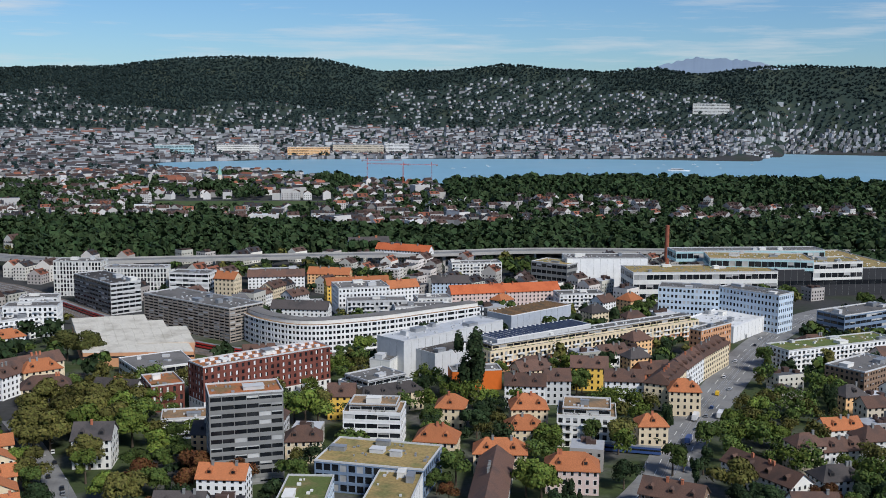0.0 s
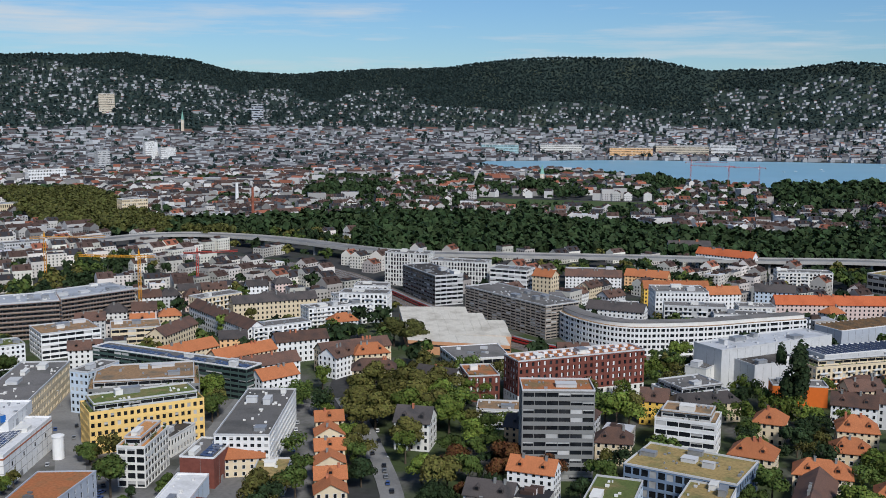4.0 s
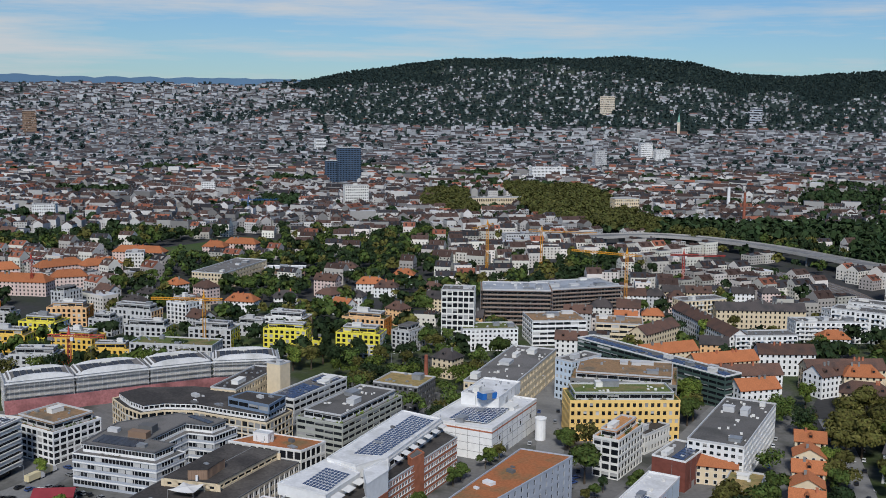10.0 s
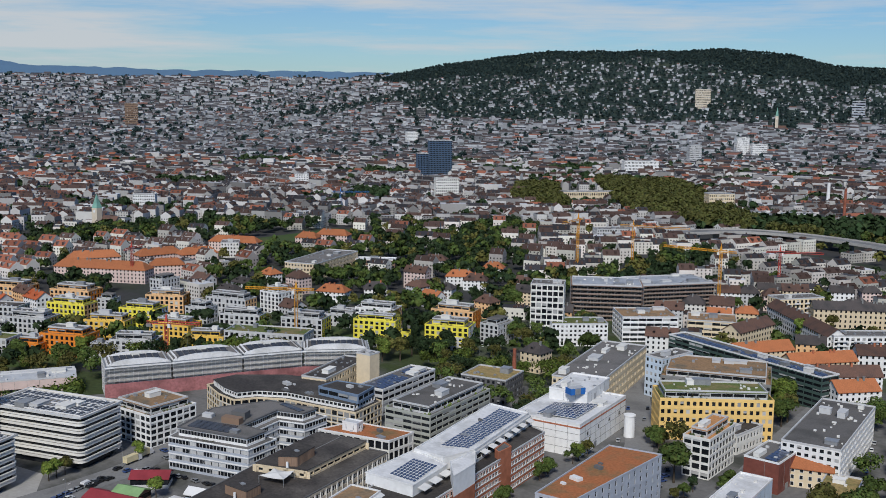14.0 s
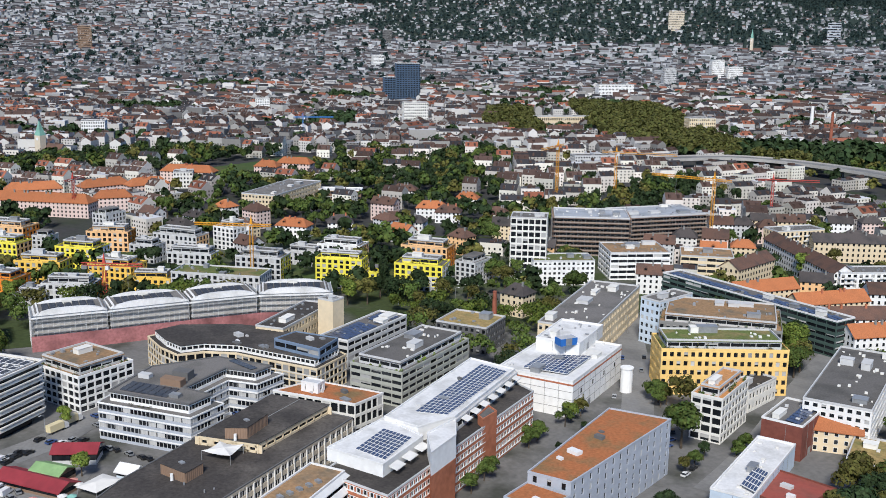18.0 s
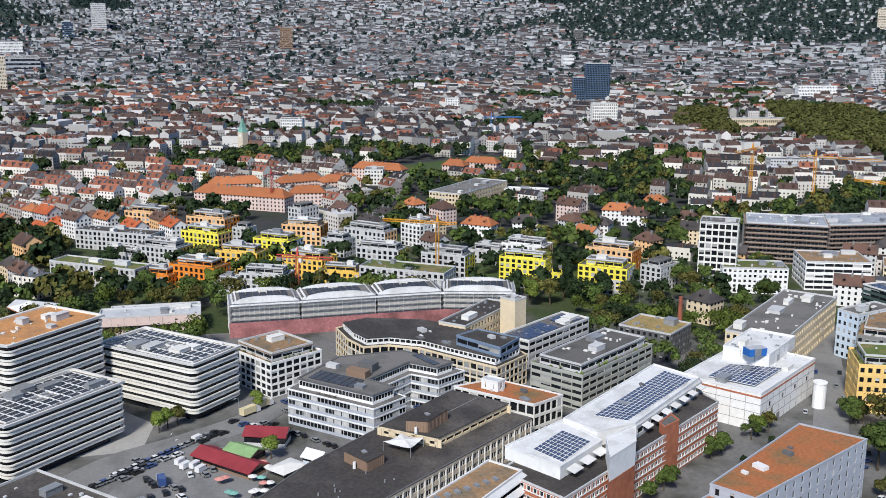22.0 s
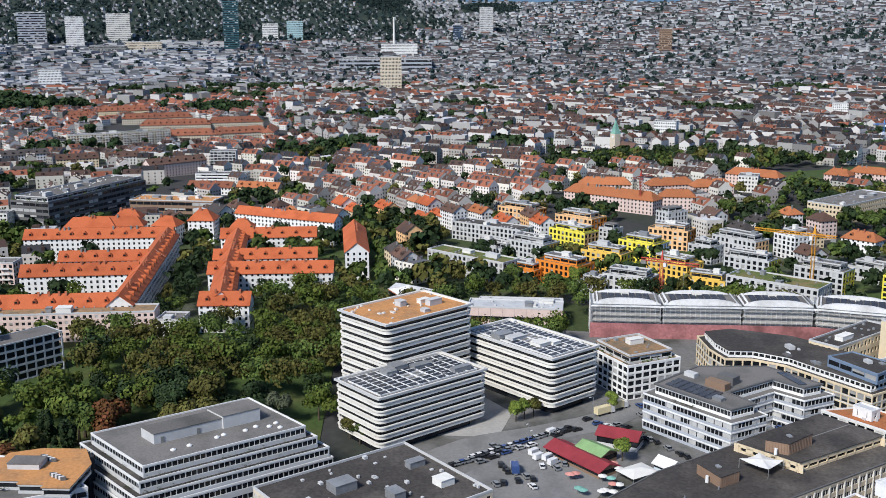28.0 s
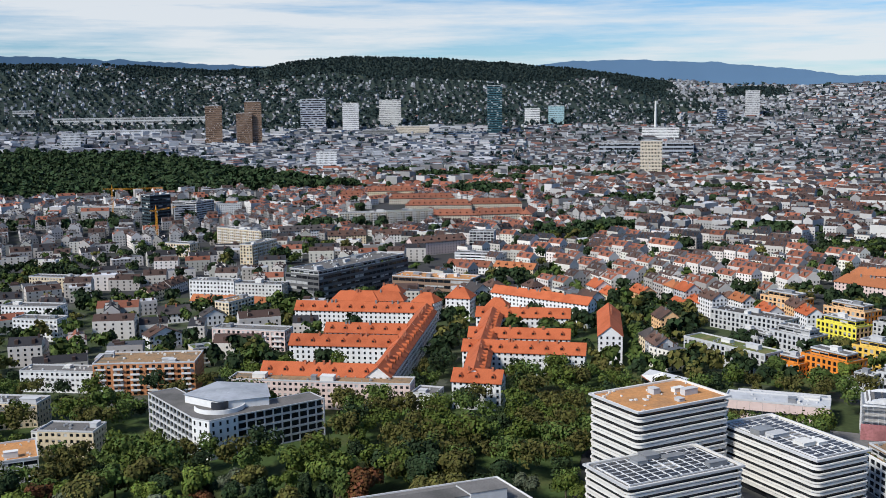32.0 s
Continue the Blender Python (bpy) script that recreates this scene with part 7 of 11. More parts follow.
block("courtyard_block", "White perimeter block with flat roofs", "apartment building", -79.0, 781.5, 16.5, 39.7, 30.0, 22.0, "punch", 6, "white", "gravel")
block("front_office", "Two-storey glazed office with mossy brown flat roof", "office building", -53.1, 420.4, -13.6, 47.1, 32.0, 12.8, "grid", 3, "bluemetal", "moss")
block("front_office", "Blue-white office wing with mossy roof", "office building", -44.8, 357.3, 88.5, 50.0, 18.7, 11.0, "ribbon", 3, "paleblue", "green")
block("front_office", "Low wing with brown mossy roof", "office building", -12.9, 370.7, 82.2, 40.7, 18.4, 11.0, "plain", 3, "white", "moss")
block("white_house_block", "White stepped apartment block with flat roofs", "apartment building", -46.6, 476.0, -4.8, 27.6, 20.0, 17.1, "ribbon", 4, "white", "brown", attic=True)
block("white_house_block", "White apartment block with roof terraces", "apartment building", 54.4, 479.5, -8.2, 27.8, 24.0, 15.2, "balcony", 4, "offwhite", "brown", attic=True)
block("white_block", "White low block beside the tower", "apartment building", -134.6, 484.7, 12.5, 21.9, 16.7, 10.0, "ribbon", 3, "white", "brown")
gable("quarter_house", "Long white house row under a dark slate roof with dormers", "house", -1251.1, -184.5, 110.5, 49.4, 14.0, 9.5, 3, "white", "darktile", dormers=True)
gable("quarter_house", "Cream house row with orange wall panels and brown roof", "house", -1189.3, -120.1, 99.5, 41.9, 13.0, 11.5, 4, "cream", "browntile", dormers=True)
gable("quarter_house", "Grey villa with hipped dark slate roof", "house", -1123.8, -156.3, 97.7, 27.7, 15.0, 8.0, 3, "lgrey", "darktile", hip=True, dormers=True)
gable("quarter_house", "Off-white house row with brown tiled roof", "house", -1213.8, -73.2, 96.5, 34.5, 13.0, 9.5, 3, "offwhite", "browntile", dormers=True)
gable("quarter_house", "Long pink house row with brown tiled roof and gables", "house", -1102.7, -21.7, 120.6, 62.9, 15.0, 13.8, 5, "pink", "browntile", dormers=True)
gable("quarter_house", "Cream house row with orange tiled roof", "house", -984.8, 58.2, 58.9, 40.3, 12.0, 8.2, 3, "cream", "orangetile", dormers=True)
gable("quarter_house", "White house row with brick-red tiled roof", "house", -1004.2, 15.3, 63.9, 42.2, 12.0, 7.2, 2, "white", "agedtile", dormers=True)
gable("quarter_house", "Low white house with orange tiled roof", "house", -837.9, -178.8, 73.7, 29.6, 11.0, 6.0, 2, "white", "orangetile", dormers=True)
gable("quarter_house", "Low pink house with orange tiled roof", "house", -829.5, -149.5, 68.4, 35.1, 11.0, 6.8, 2, "pink", "orangetile", dormers=True)
gable("quarter_house", "White gabled house with dark slate roof", "house", -765.9, -150.8, 114.3, 16.8, 13.0, 7.5, 2, "white", "darktile", ridge="d", dormers=True)
gable("quarter_house", "Cream house with dull brown tiled roof", "house", -856.3, -216.7, 161.3, 27.4, 11.0, 8.8, 3, "cream", "browntile", dormers=True)
gable("quarter_house", "Grey house with dull brown tiled roof", "house", -887.1, -208.4, 167.8, 29.3, 11.0, 9.0, 3, "lgrey", "browntile", dormers=True)
gable("quarter_house", "Low grey house row with dark roof", "house", -994.1, -208.3, 85.0, 48.9, 11.0, 5.0, 2, "lgrey", "darktile", dormers=True)
gable("quarter_house", "White house with dark slate roof and dormers", "house", -774.2, -184.7, 111.3, 22.3, 13.0, 7.5, 2, "white", "darktile", dormers=True)
gable("quarter_house", "White house with brown gabled roof", "house", -697.6, -167.5, 125.3, 21.4, 14.0, 8.2, 3, "white", "browntile", ridge="d", dormers=True)
gable("barracks_row", "Long barracks building under a weathered brick-red tiled roof", "barracks", -1418.8, -42.6, 88.7, 87.6, 20.0, 9.5, 3, "beige", "agedtile", hip=True, dormers=True)
gable("barracks_row", "Long barracks building under a weathered brick-red tiled roof", "barracks", -1416.8, 45.0, 102.8, 68.8, 20.0, 10.2, 3, "beige", "agedtile", hip=True, dormers=True)
gable("barracks_row", "Long barracks building under a weathered brick-red tiled roof", "barracks", -1565.2, -58.7, 89.1, 96.6, 20.0, 9.0, 3, "beige", "agedtile", hip=True, dormers=True)
gable("barracks_row", "Long barracks building under a weathered brick-red tiled roof", "barracks", -1580.7, 33.8, 91.8, 78.2, 20.0, 9.0, 3, "beige", "agedtile", hip=True, dormers=True)
gable("barracks_row", "Long barracks building under a weathered brick-red tiled roof", "barracks", -1672.3, -90.8, 94.7, 103.1, 18.0, 9.5, 3, "beige", "agedtile", hip=True, dormers=True)
gable("barracks_row", "Cross wing under a weathered brick-red tiled roof", "barracks", -1417.3, -33.8, 80.7, 16.0, 60.0, 9.8, 3, "beige", "agedtile", hip=True, ridge="d", dormers=False)
gable("barracks_row", "Cross wing under a weathered brick-red tiled roof", "barracks", -1418.6, 34.7, 80.2, 16.0, 60.0, 9.1, 3, "beige", "agedtile", hip=True, ridge="d", dormers=False)
gable("barracks_row", "Cross wing under a weathered brick-red tiled roof", "barracks", -1427.1, 101.4, 79.5, 16.0, 60.0, 9.3, 3, "beige", "agedtile", hip=True, ridge="d", dormers=False)
gable("quarter_house", "Cream institution building with weathered red tiled roof", "house", -1776.0, -134.8, 94.1, 77.8, 20.0, 12.8, 4, "cream", "agedtile", hip=True, dormers=True)
gable("quarter_house", "Cream wing with weathered red tiled roof", "house", -1725.4, -178.0, 91.1, 46.2, 18.0, 10.5, 4, "cream", "agedtile", hip=True, dormers=True)
gable("gabled_house", "Cream rendered house with orange clay-tiled roof", "house", -12.7, 454.8, -8.8, 19.1, 16.0, 11.0, 3, "cream", "orangetile", hip=True, dormers=True)
gable("gabled_house", "Cream rendered house with orange clay-tiled roof", "house", -3.5, 506.8, -6.6, 14.8, 16.0, 11.0, 3, "cream", "orangetile", hip=True, dormers=True)
gable("gabled_house", "Cream rendered house with orange clay-tiled roof", "house", 13.9, 441.0, -2.8, 23.3, 14.0, 10.0, 3, "cream", "orangetile", hip=True, dormers=True)
gable("gabled_house", "Pink rendered house with orange clay-tiled roof", "house", 43.2, 418.5, -6.0, 22.2, 15.0, 11.0, 3, "pink", "orangetile", hip=True, dormers=True)
gable("gabled_house", "Cream rendered house with orange clay-tiled roof", "house", 34.4, 502.1, 1.1, 18.3, 16.0, 12.0, 4, "cream", "orangetile", hip=True, dormers=True)
gable("gabled_house", "Cream rendered house with orange clay-tiled roof", "house", 30.6, 475.3, 1.0, 16.8, 14.0, 10.0, 3, "cream", "orangetile", hip=True, dormers=True)
gable("gabled_house", "Cream rendered house with orange clay-tiled roof", "house", 118.4, 530.2, -6.1, 16.5, 14.0, 14.0, 4, "cream", "orangetile", hip=True, dormers=True)
gable("gabled_house", "Cream rendered house with orange clay-tiled roof", "house", 92.1, 472.2, 1.3, 13.8, 12.0, 13.0, 4, "cream", "orangetile", hip=True, dormers=True)
gable("gabled_house", "Cream rendered house with brown clay-tiled roof", "house", -70.2, 452.4, 6.3, 16.4, 14.0, 11.0, 3, "cream", "browntile", hip=True, dormers=True)
gable("gabled_house", "Yellow rendered house with brown clay-tiled roof", "house", -58.6, 519.4, 1.0, 13.9, 14.0, 13.0, 4, "yellow", "browntile", hip=False, dormers=True)
gable("gabled_house", "White rendered house with brown clay-tiled roof", "house", 33.4, 543.1, -4.8, 21.7, 14.0, 13.0, 4, "white", "browntile", hip=False, dormers=True)
gable("gabled_house", "White rendered house with brown clay-tiled roof", "house", 88.1, 549.9, -5.1, 20.6, 14.0, 14.0, 4, "white", "browntile", hip=False, dormers=True)
gable("gabled_house", "Grey rendered house with brown clay-tiled roof", "house", 55.8, 549.2, 1.3, 13.8, 14.0, 14.0, 4, "lgrey", "browntile", hip=False, dormers=True)
gable("gabled_house", "Yellow rendered house with brown clay-tiled roof", "house", 73.2, 579.4, -5.8, 20.7, 14.0, 14.0, 4, "yellow", "browntile", hip=False, dormers=True)
gable("gabled_house", "Brick-red rendered house with brown clay-tiled roof", "house", 112.4, 565.1, 18.0, 17.8, 14.0, 14.0, 4, "brick", "browntile", hip=False, dormers=True)
gable("gabled_house", "Cream rendered house with brown clay-tiled roof", "house", 120.6, 537.8, 64.6, 40.7, 14.0, 15.0, 5, "cream", "browntile", hip=True, dormers=True)
gable("gabled_house", "White rendered house with brown clay-tiled roof", "house", 137.5, 572.0, 60.6, 34.5, 14.0, 15.0, 5, "white", "browntile", hip=False, dormers=True)
gable("gabled_house", "Cream rendered house with brown clay-tiled roof", "house", 154.4, 602.1, 56.5, 45.9, 14.0, 15.0, 5, "cream", "browntile", hip=True, dormers=True)
gable("gabled_house", "Cream rendered house with dark slate roof", "house", -41.4, 521.4, 31.1, 36.9, 12.0, 11.0, 3, "cream", "darktile", hip=True, dormers=True)
gable("gabled_house", "Off-white rendered house with brown clay-tiled roof", "house", 121.2, 437.1, -59.7, 38.7, 13.0, 9.0, 3, "offwhite", "browntile", hip=False, dormers=True)
gable("gabled_house", "Cream rendered house with brown clay-tiled roof", "house", -220.2, 531.4, 21.9, 24.8, 14.0, 12.0, 4, "cream", "browntile", hip=True, dormers=True)
gable("gabled_house", "Brown rendered house with dark slate roof", "house", -197.2, 531.7, -14.2, 32.8, 12.0, 9.0, 3, "brown", "darktile", hip=False, dormers=True)
gable("gabled_house", "White rendered house with dark slate roof", "house", -185.2, 535.5, -12.2, 24.2, 14.0, 11.0, 3, "white", "darktile", hip=False, dormers=True)
gable("gabled_house", "Cream rendered house with orange clay-tiled roof", "house", -230.9, 562.1, 37.4, 21.2, 14.0, 13.0, 4, "cream", "orangetile", hip=True, dormers=True)
gable("gabled_house", "White rendered house with brown clay-tiled roof", "house", -238.0, 549.9, 71.1, 26.1, 14.0, 13.0, 4, "white", "browntile", hip=False, dormers=True)
gable("gabled_house", "Off-white rendered house with dark slate roof", "house", -162.7, 442.8, 5.4, 16.9, 16.0, 14.0, 4, "offwhite", "darktile", hip=False, dormers=True)
gable("gabled_house", "Brown rendered house with brown clay-tiled roof", "house", 78.2, 397.4, -27.7, 24.6, 14.0, 9.0, 3, "brown", "browntile", hip=False, dormers=True)
gable("gabled_house", "Long brown-roofed house seen along its ridge", "house", 9.3, 378.7, -7.0, 14.5, 62.0, 9.0, 3, "offwhite", "browntile", ridge="d")
gable("garden_house", "Cream terraced house with bright orange tiled gables", "house", -163.8, 356.6, 26.5, 12.7, 10.0, 10.0, 3, "cream", "orangetile", ridge="d", dormers=False)
gable("garden_house", "Cream terraced house with bright orange tiled gables", "house", -170.4, 371.2, 26.6, 12.9, 10.0, 10.0, 3, "cream", "orangetile", ridge="w", dormers=True)
gable("garden_house", "Cream terraced house with bright orange tiled gables", "house", -177.5, 387.0, 26.9, 13.0, 10.0, 10.0, 3, "cream", "orangetile", ridge="d", dormers=False)
gable("garden_house", "Cream terraced house with bright orange tiled gables", "house", -185.1, 404.1, 27.3, 13.1, 10.0, 10.0, 3, "cream", "orangetile", ridge="w", dormers=True)
gable("garden_house", "Cream terraced house with bright orange tiled gables", "house", -193.5, 422.8, 27.8, 13.3, 10.0, 10.0, 3, "cream", "orangetile", ridge="d", dormers=False)
gable("garden_house", "Cream terraced house with bright orange tiled gables", "house", -202.6, 443.2, 28.2, 13.4, 10.0, 10.0, 3, "cream", "orangetile", ridge="w", dormers=True)
block("apartment_block", "Grey-roofed white apartment block with rooftop hatches", "apartment building", -202.0, 394.1, 106.6, 74.3, 24.2, 17.4, "punch", 6, "white", "gravel")
gable("small_shop", "Small block with orange tiled roof", "house", -219.2, 383.9, 27.7, 17.6, 12.0, 9.0, 3, "cream", "orangetile")
block("flat_shop", "Low shop with mossy flat roof and white edge", "commercial building", -198.4, 368.5, 19.1, 14.3, 25.8, 7.0, "plain", 1, "white", "moss")
gable("gabled_house", "Rendered apartment house with orange clay-tiled roof", "house", -336.5, 524.8, 67.4, 39.2, 13.0, 12.0, 4, "cream", "orangetile")
gable("gabled_house", "Rendered apartment house with orange clay-tiled roof", "house", -303.0, 528.2, 62.5, 41.8, 13.0, 12.0, 4, "cream", "orangetile")
gable("gabled_house", "Rendered apartment house with brown clay-tiled roof", "house", -286.9, 506.3, 51.9, 47.1, 13.0, 12.0, 4, "white", "browntile")
gable("gabled_house", "Rendered apartment house with orange clay-tiled roof", "house", -257.3, 494.8, 60.3, 24.0, 13.0, 12.0, 4, "white", "orangetile")
gable("gabled_house", "Rendered apartment house with brown clay-tiled roof", "house", -361.5, 564.6, 91.9, 42.2, 13.0, 14.0, 4, "cream", "browntile")
gable("gabled_house", "Rendered apartment house with brown clay-tiled roof", "house", -400.2, 657.6, -36.5, 97.6, 13.0, 14.0, 4, "white", "browntile")
gable("gabled_house", "Rendered apartment house with dark slate roof", "house", -373.5, 674.6, 41.8, 64.1, 13.0, 14.0, 4, "cream", "darktile")
gable("gabled_house", "Rendered apartment house with brown clay-tiled roof", "house", -286.8, 571.5, 43.9, 33.9, 13.0, 14.0, 4, "white", "browntile")
gable("gabled_house", "Rendered apartment house with brown clay-tiled roof", "house", -248.6, 555.4, 48.3, 45.5, 13.0, 14.0, 4, "cream", "browntile")
block("apartment_block", "White flat-roofed apartment block with balconies", "apartment building", -311.1, 670.4, 46.1, 62.5, 16.0, 14.6, "balcony", 5, "white", "gravel")
block("apartment_block", "White flat-roofed apartment block with balconies", "apartment building", -317.4, 599.5, 51.2, 41.8, 16.0, 14.5, "balcony", 5, "white", "gravel")
block("apartment_block", "White flat-roofed apartment block with balconies", "apartment building", -306.0, 720.3, 57.1, 42.3, 16.0, 15.4, "balcony", 5, "white", "gravel")
block("apartment_block", "White flat-roofed apartment block with balconies", "apartment building", -306.1, 673.9, 56.3, 39.2, 16.0, 14.5, "balcony", 5, "offwhite", "gravel")
block("apartment_block", "White flat-roofed apartment block with balconies", "apartment building", -395.5, 666.4, 64.4, 36.7, 16.0, 17.4, "balcony", 5, "cream", "gravel")
block("blue_tower", "Dark blue glazed office tower with close-set window columns", "tower block", -1588.0, 1346.0, 58.4, 46.0, 22.0, 68.0, "curtain", 17, "navy", "dark")
block("blue_tower", "Lower dark blue glazed office slab beside the tower", "tower block", -1600.0, 1326.0, 58.4, 22.0, 22.0, 42.0, "curtain", 10, "navy", "dark")
block("city_block", "Off-white flat-roofed city block with rows of windows", "office building", -1161.7, 998.4, 60.1, 34.7, 18.0, 36.8, "punch", 9, "offwhite", "gravel")
block("city_block", "White flat-roofed city block with rows of windows", "office building", -2208.6, 1793.7, 68.7, 29.0, 18.0, 55.9, "punch", 6, "white", "gravel")
block("city_block", "White flat-roofed city block with rows of windows", "office building", -1507.3, 2292.4, 57.1, 32.6, 18.0, 60.9, "punch", 12, "white", "gravel")
block("city_block", "White flat-roofed city block with rows of windows", "office building", -1471.1, 2305.4, 55.6, 39.3, 18.0, 46.1, "punch", 9, "white", "gravel")
block("city_block", "Pale grey flat-roofed city block with rows of windows", "office building", -1503.6, 2090.7, 59.8, 30.3, 18.0, 45.9, "punch", 9, "lgrey", "gravel")
block("city_block", "Blue-grey flat-roofed city block with rows of windows", "office building", -1905.9, 2382.2, 63.1, 39.1, 18.0, 39.9, "punch", 6, "bluegrey", "gravel")
block("city_block", "White flat-roofed city block with rows of windows", "office building", -1349.6, 1660.1, 60.5, 73.7, 18.0, 30.9, "punch", 5, "white", "gravel")
block("city_block", "Cream flat-roofed city block with rows of windows", "office building", -1085.1, 1171.1, 59.0, 96.7, 18.0, 14.4, "punch", 2, "cream", "gravel")
block("city_block", "White flat-roofed city block with rows of windows", "office building", -1289.4, 587.1, 55.3, 28.2, 18.0, 23.8, "punch", 6, "white", "gravel")
block("city_block", "White flat-roofed city block with rows of windows", "office building", -1467.1, 952.8, 60.1, 21.9, 18.0, 25.0, "punch", 7, "white", "gravel")
block("city_block", "Blue-grey flat-roofed city block with rows of windows", "office building", -771.6, 1186.1, 56.0, 62.9, 18.0, 11.6, "punch", 4, "bluegrey", "gravel")
block("city_block", "White flat-roofed city block with rows of windows", "office building", -692.2, 1170.3, 54.7, 39.4, 18.0, 17.9, "punch", 4, "white", "gravel")
block("city_block", "Cream flat-roofed city block with rows of windows", "office building", -843.5, 1222.8, 57.3, 36.9, 18.0, 28.2, "punch", 6, "cream", "gravel")
block("city_block", "Pale grey flat-roofed city block with rows of windows", "office building", -757.2, 888.2, 57.4, 113.1, 18.0, 13.1, "punch", 4, "lgrey", "gravel")
block("city_block", "Grey flat-roofed city block with rows of windows", "office building", -3925.4, 2341.4, 69.8, 52.4, 18.0, 44.4, "punch", 6, "grey", "gravel")
block("city_block", "White flat-roofed city block with rows of windows", "office building", -3143.9, 1664.7, 61.2, 63.6, 18.0, 41.0, "punch", 5, "white", "gravel")
block("city_block", "Dark grey flat-roofed city block with rows of windows", "office building", -3025.5, 1885.3, 68.9, 61.7, 18.0, 51.1, "punch", 7, "dkgrey", "gravel")
block("city_block", "Grey flat-roofed city block with rows of windows", "office building", -2981.6, 1976.8, 69.2, 83.7, 18.0, 41.6, "punch", 6, "grey", "gravel")
block("city_block", "Off-white flat-roofed city block with rows of windows", "office building", -894.8, 495.7, 56.0, 17.1, 18.0, 14.4, "punch", 4, "offwhite", "gravel")
gable("red_roof_block", "Pale pink long block with orange-red hipped roof", "apartment building", -872.1, 324.9, 37.3, 83.4, 16.0, 12.0, 4, "pink", "orangetile", hip=True)
gable("red_roof_block", "Pale pink long block with orange-red hipped roof", "apartment building", -901.8, 348.9, 71.5, 44.5, 15.0, 12.0, 4, "pink", "orangetile", hip=True)
gable("red_roof_block", "Pale pink long block with orange-red hipped roof", "apartment building", -825.0, 389.5, 67.1, 28.7, 14.0, 12.0, 4, "pink", "orangetile", hip=True)
gable("red_roof_block", "Pale pink long block with orange-red hipped roof", "apartment building", -877.5, 405.2, 91.4, 41.5, 15.0, 12.0, 4, "pink", "orangetile", hip=True)
gable("red_roof_block", "Pale pink long block with orange-red hipped roof", "apartment building", -862.4, 438.6, 86.0, 35.0, 15.0, 12.0, 4, "pink", "orangetile", hip=True)
gable("red_roof_block", "Pale pink long block with orange-red hipped roof", "apartment building", -930.8, 502.1, 36.9, 50.8, 15.0, 12.0, 4, "pink", "orangetile", hip=True)
gable("red_roof_block", "Pale pink long block with orange-red hipped roof", "apartment building", -900.4, 609.8, 33.5, 34.3, 14.0, 14.0, 4, "pink", "orangetile", hip=True)
gable("red_roof_block", "Pale pink long block with orange-red hipped roof", "apartment building", -893.1, 579.5, 34.1, 22.7, 14.0, 14.0, 4, "pink", "orangetile", hip=True)
block("school_block", "Cream school building with flat roof", "school", -735.6, 497.7, 118.0, 83.1, 30.0, 14.0, "punch", 4, "cream", "gravel")
block("school_block", "Low dark pavilion with flat white roof edge", "school", -767.6, 562.7, 45.7, 36.9, 16.0, 8.0, "ribbon", 2, "brown", "white")
gable("villa", "White hillside villa with hipped orange tiled roof", "house", -650.6, 571.3, 41.8, 23.6, 13.0, 9.0, 3, "white", "orangetile", hip=True, dormers=True)
gable("villa", "White hillside villa with hipped orange tiled roof", "house", -663.6, 625.0, 36.5, 18.7, 13.0, 9.0, 3, "white", "orangetile", hip=True, dormers=True)
gable("villa", "White hillside villa with hipped orange tiled roof", "house", -660.8, 447.6, 31.7, 23.4, 13.0, 9.0, 3, "white", "orangetile", hip=True, dormers=True)
gable("villa", "White hillside villa with hipped brown tiled roof", "house", -728.1, 610.5, 38.1, 21.9, 13.0, 9.0, 3, "white", "browntile", hip=True, dormers=True)
gable("villa", "White hillside villa with hipped brown tiled roof", "house", -687.9, 557.3, 33.9, 15.7, 13.0, 9.0, 3, "white", "browntile", hip=True, dormers=True)
gable("villa", "White hillside villa with hipped brown tiled roof", "house", -632.5, 518.6, 39.9, 18.8, 13.0, 9.0, 3, "white", "browntile", hip=True, dormers=True)
gable("villa", "White hillside villa with hipped brown tiled roof", "house", -627.9, 570.5, 39.3, 19.3, 13.0, 9.0, 3, "white", "browntile", hip=True, dormers=True)
gable("villa", "White hillside villa with hipped dark slate roof", "house", -611.2, 527.7, 31.3, 11.9, 13.0, 9.0, 3, "white", "darktile", hip=True, dormers=True)
gable("villa", "White hillside villa with hipped dark slate roof", "house", -643.7, 480.8, 55.4, 18.2, 13.0, 9.0, 3, "white", "darktile", hip=True, dormers=True)
gable("city_house", "Apricot city apartment house with pitched roof", "apartment building", -118.8, 905.9, -7.5, 37.0, 14.0, 14.0, 5, "apricot", "orangetile")
gable("city_house", "Yellow city apartment house with pitched roof", "apartment building", -93.4, 833.6, 17.3, 51.9, 14.0, 16.0, 5, "yellow", "orangetile")
gable("city_house", "White city apartment house with pitched roof", "apartment building", -42.4, 822.1, 26.2, 25.9, 14.0, 16.0, 5, "white", "orangetile")
gable("city_house", "Cream city apartment house with pitched roof", "apartment building", -189.4, 854.5, -16.2, 18.1, 14.0, 18.0, 5, "cream", "orangetile")
gable("city_house", "Pale blue city apartment house with pitched roof", "apartment building", -8.8, 850.3, 2.0, 30.4, 14.0, 16.0, 5, "paleblue", "darktile")
gable("city_house", "Pink city apartment house with pitched roof", "apartment building", 7.2, 803.7, 15.1, 89.8, 14.0, 15.0, 5, "pink", "redtile")
gable("city_house", "White city apartment house with pitched roof", "apartment building", -68.9, 1055.9, -22.9, 58.7, 14.0, 16.0, 5, "white", "redtile")
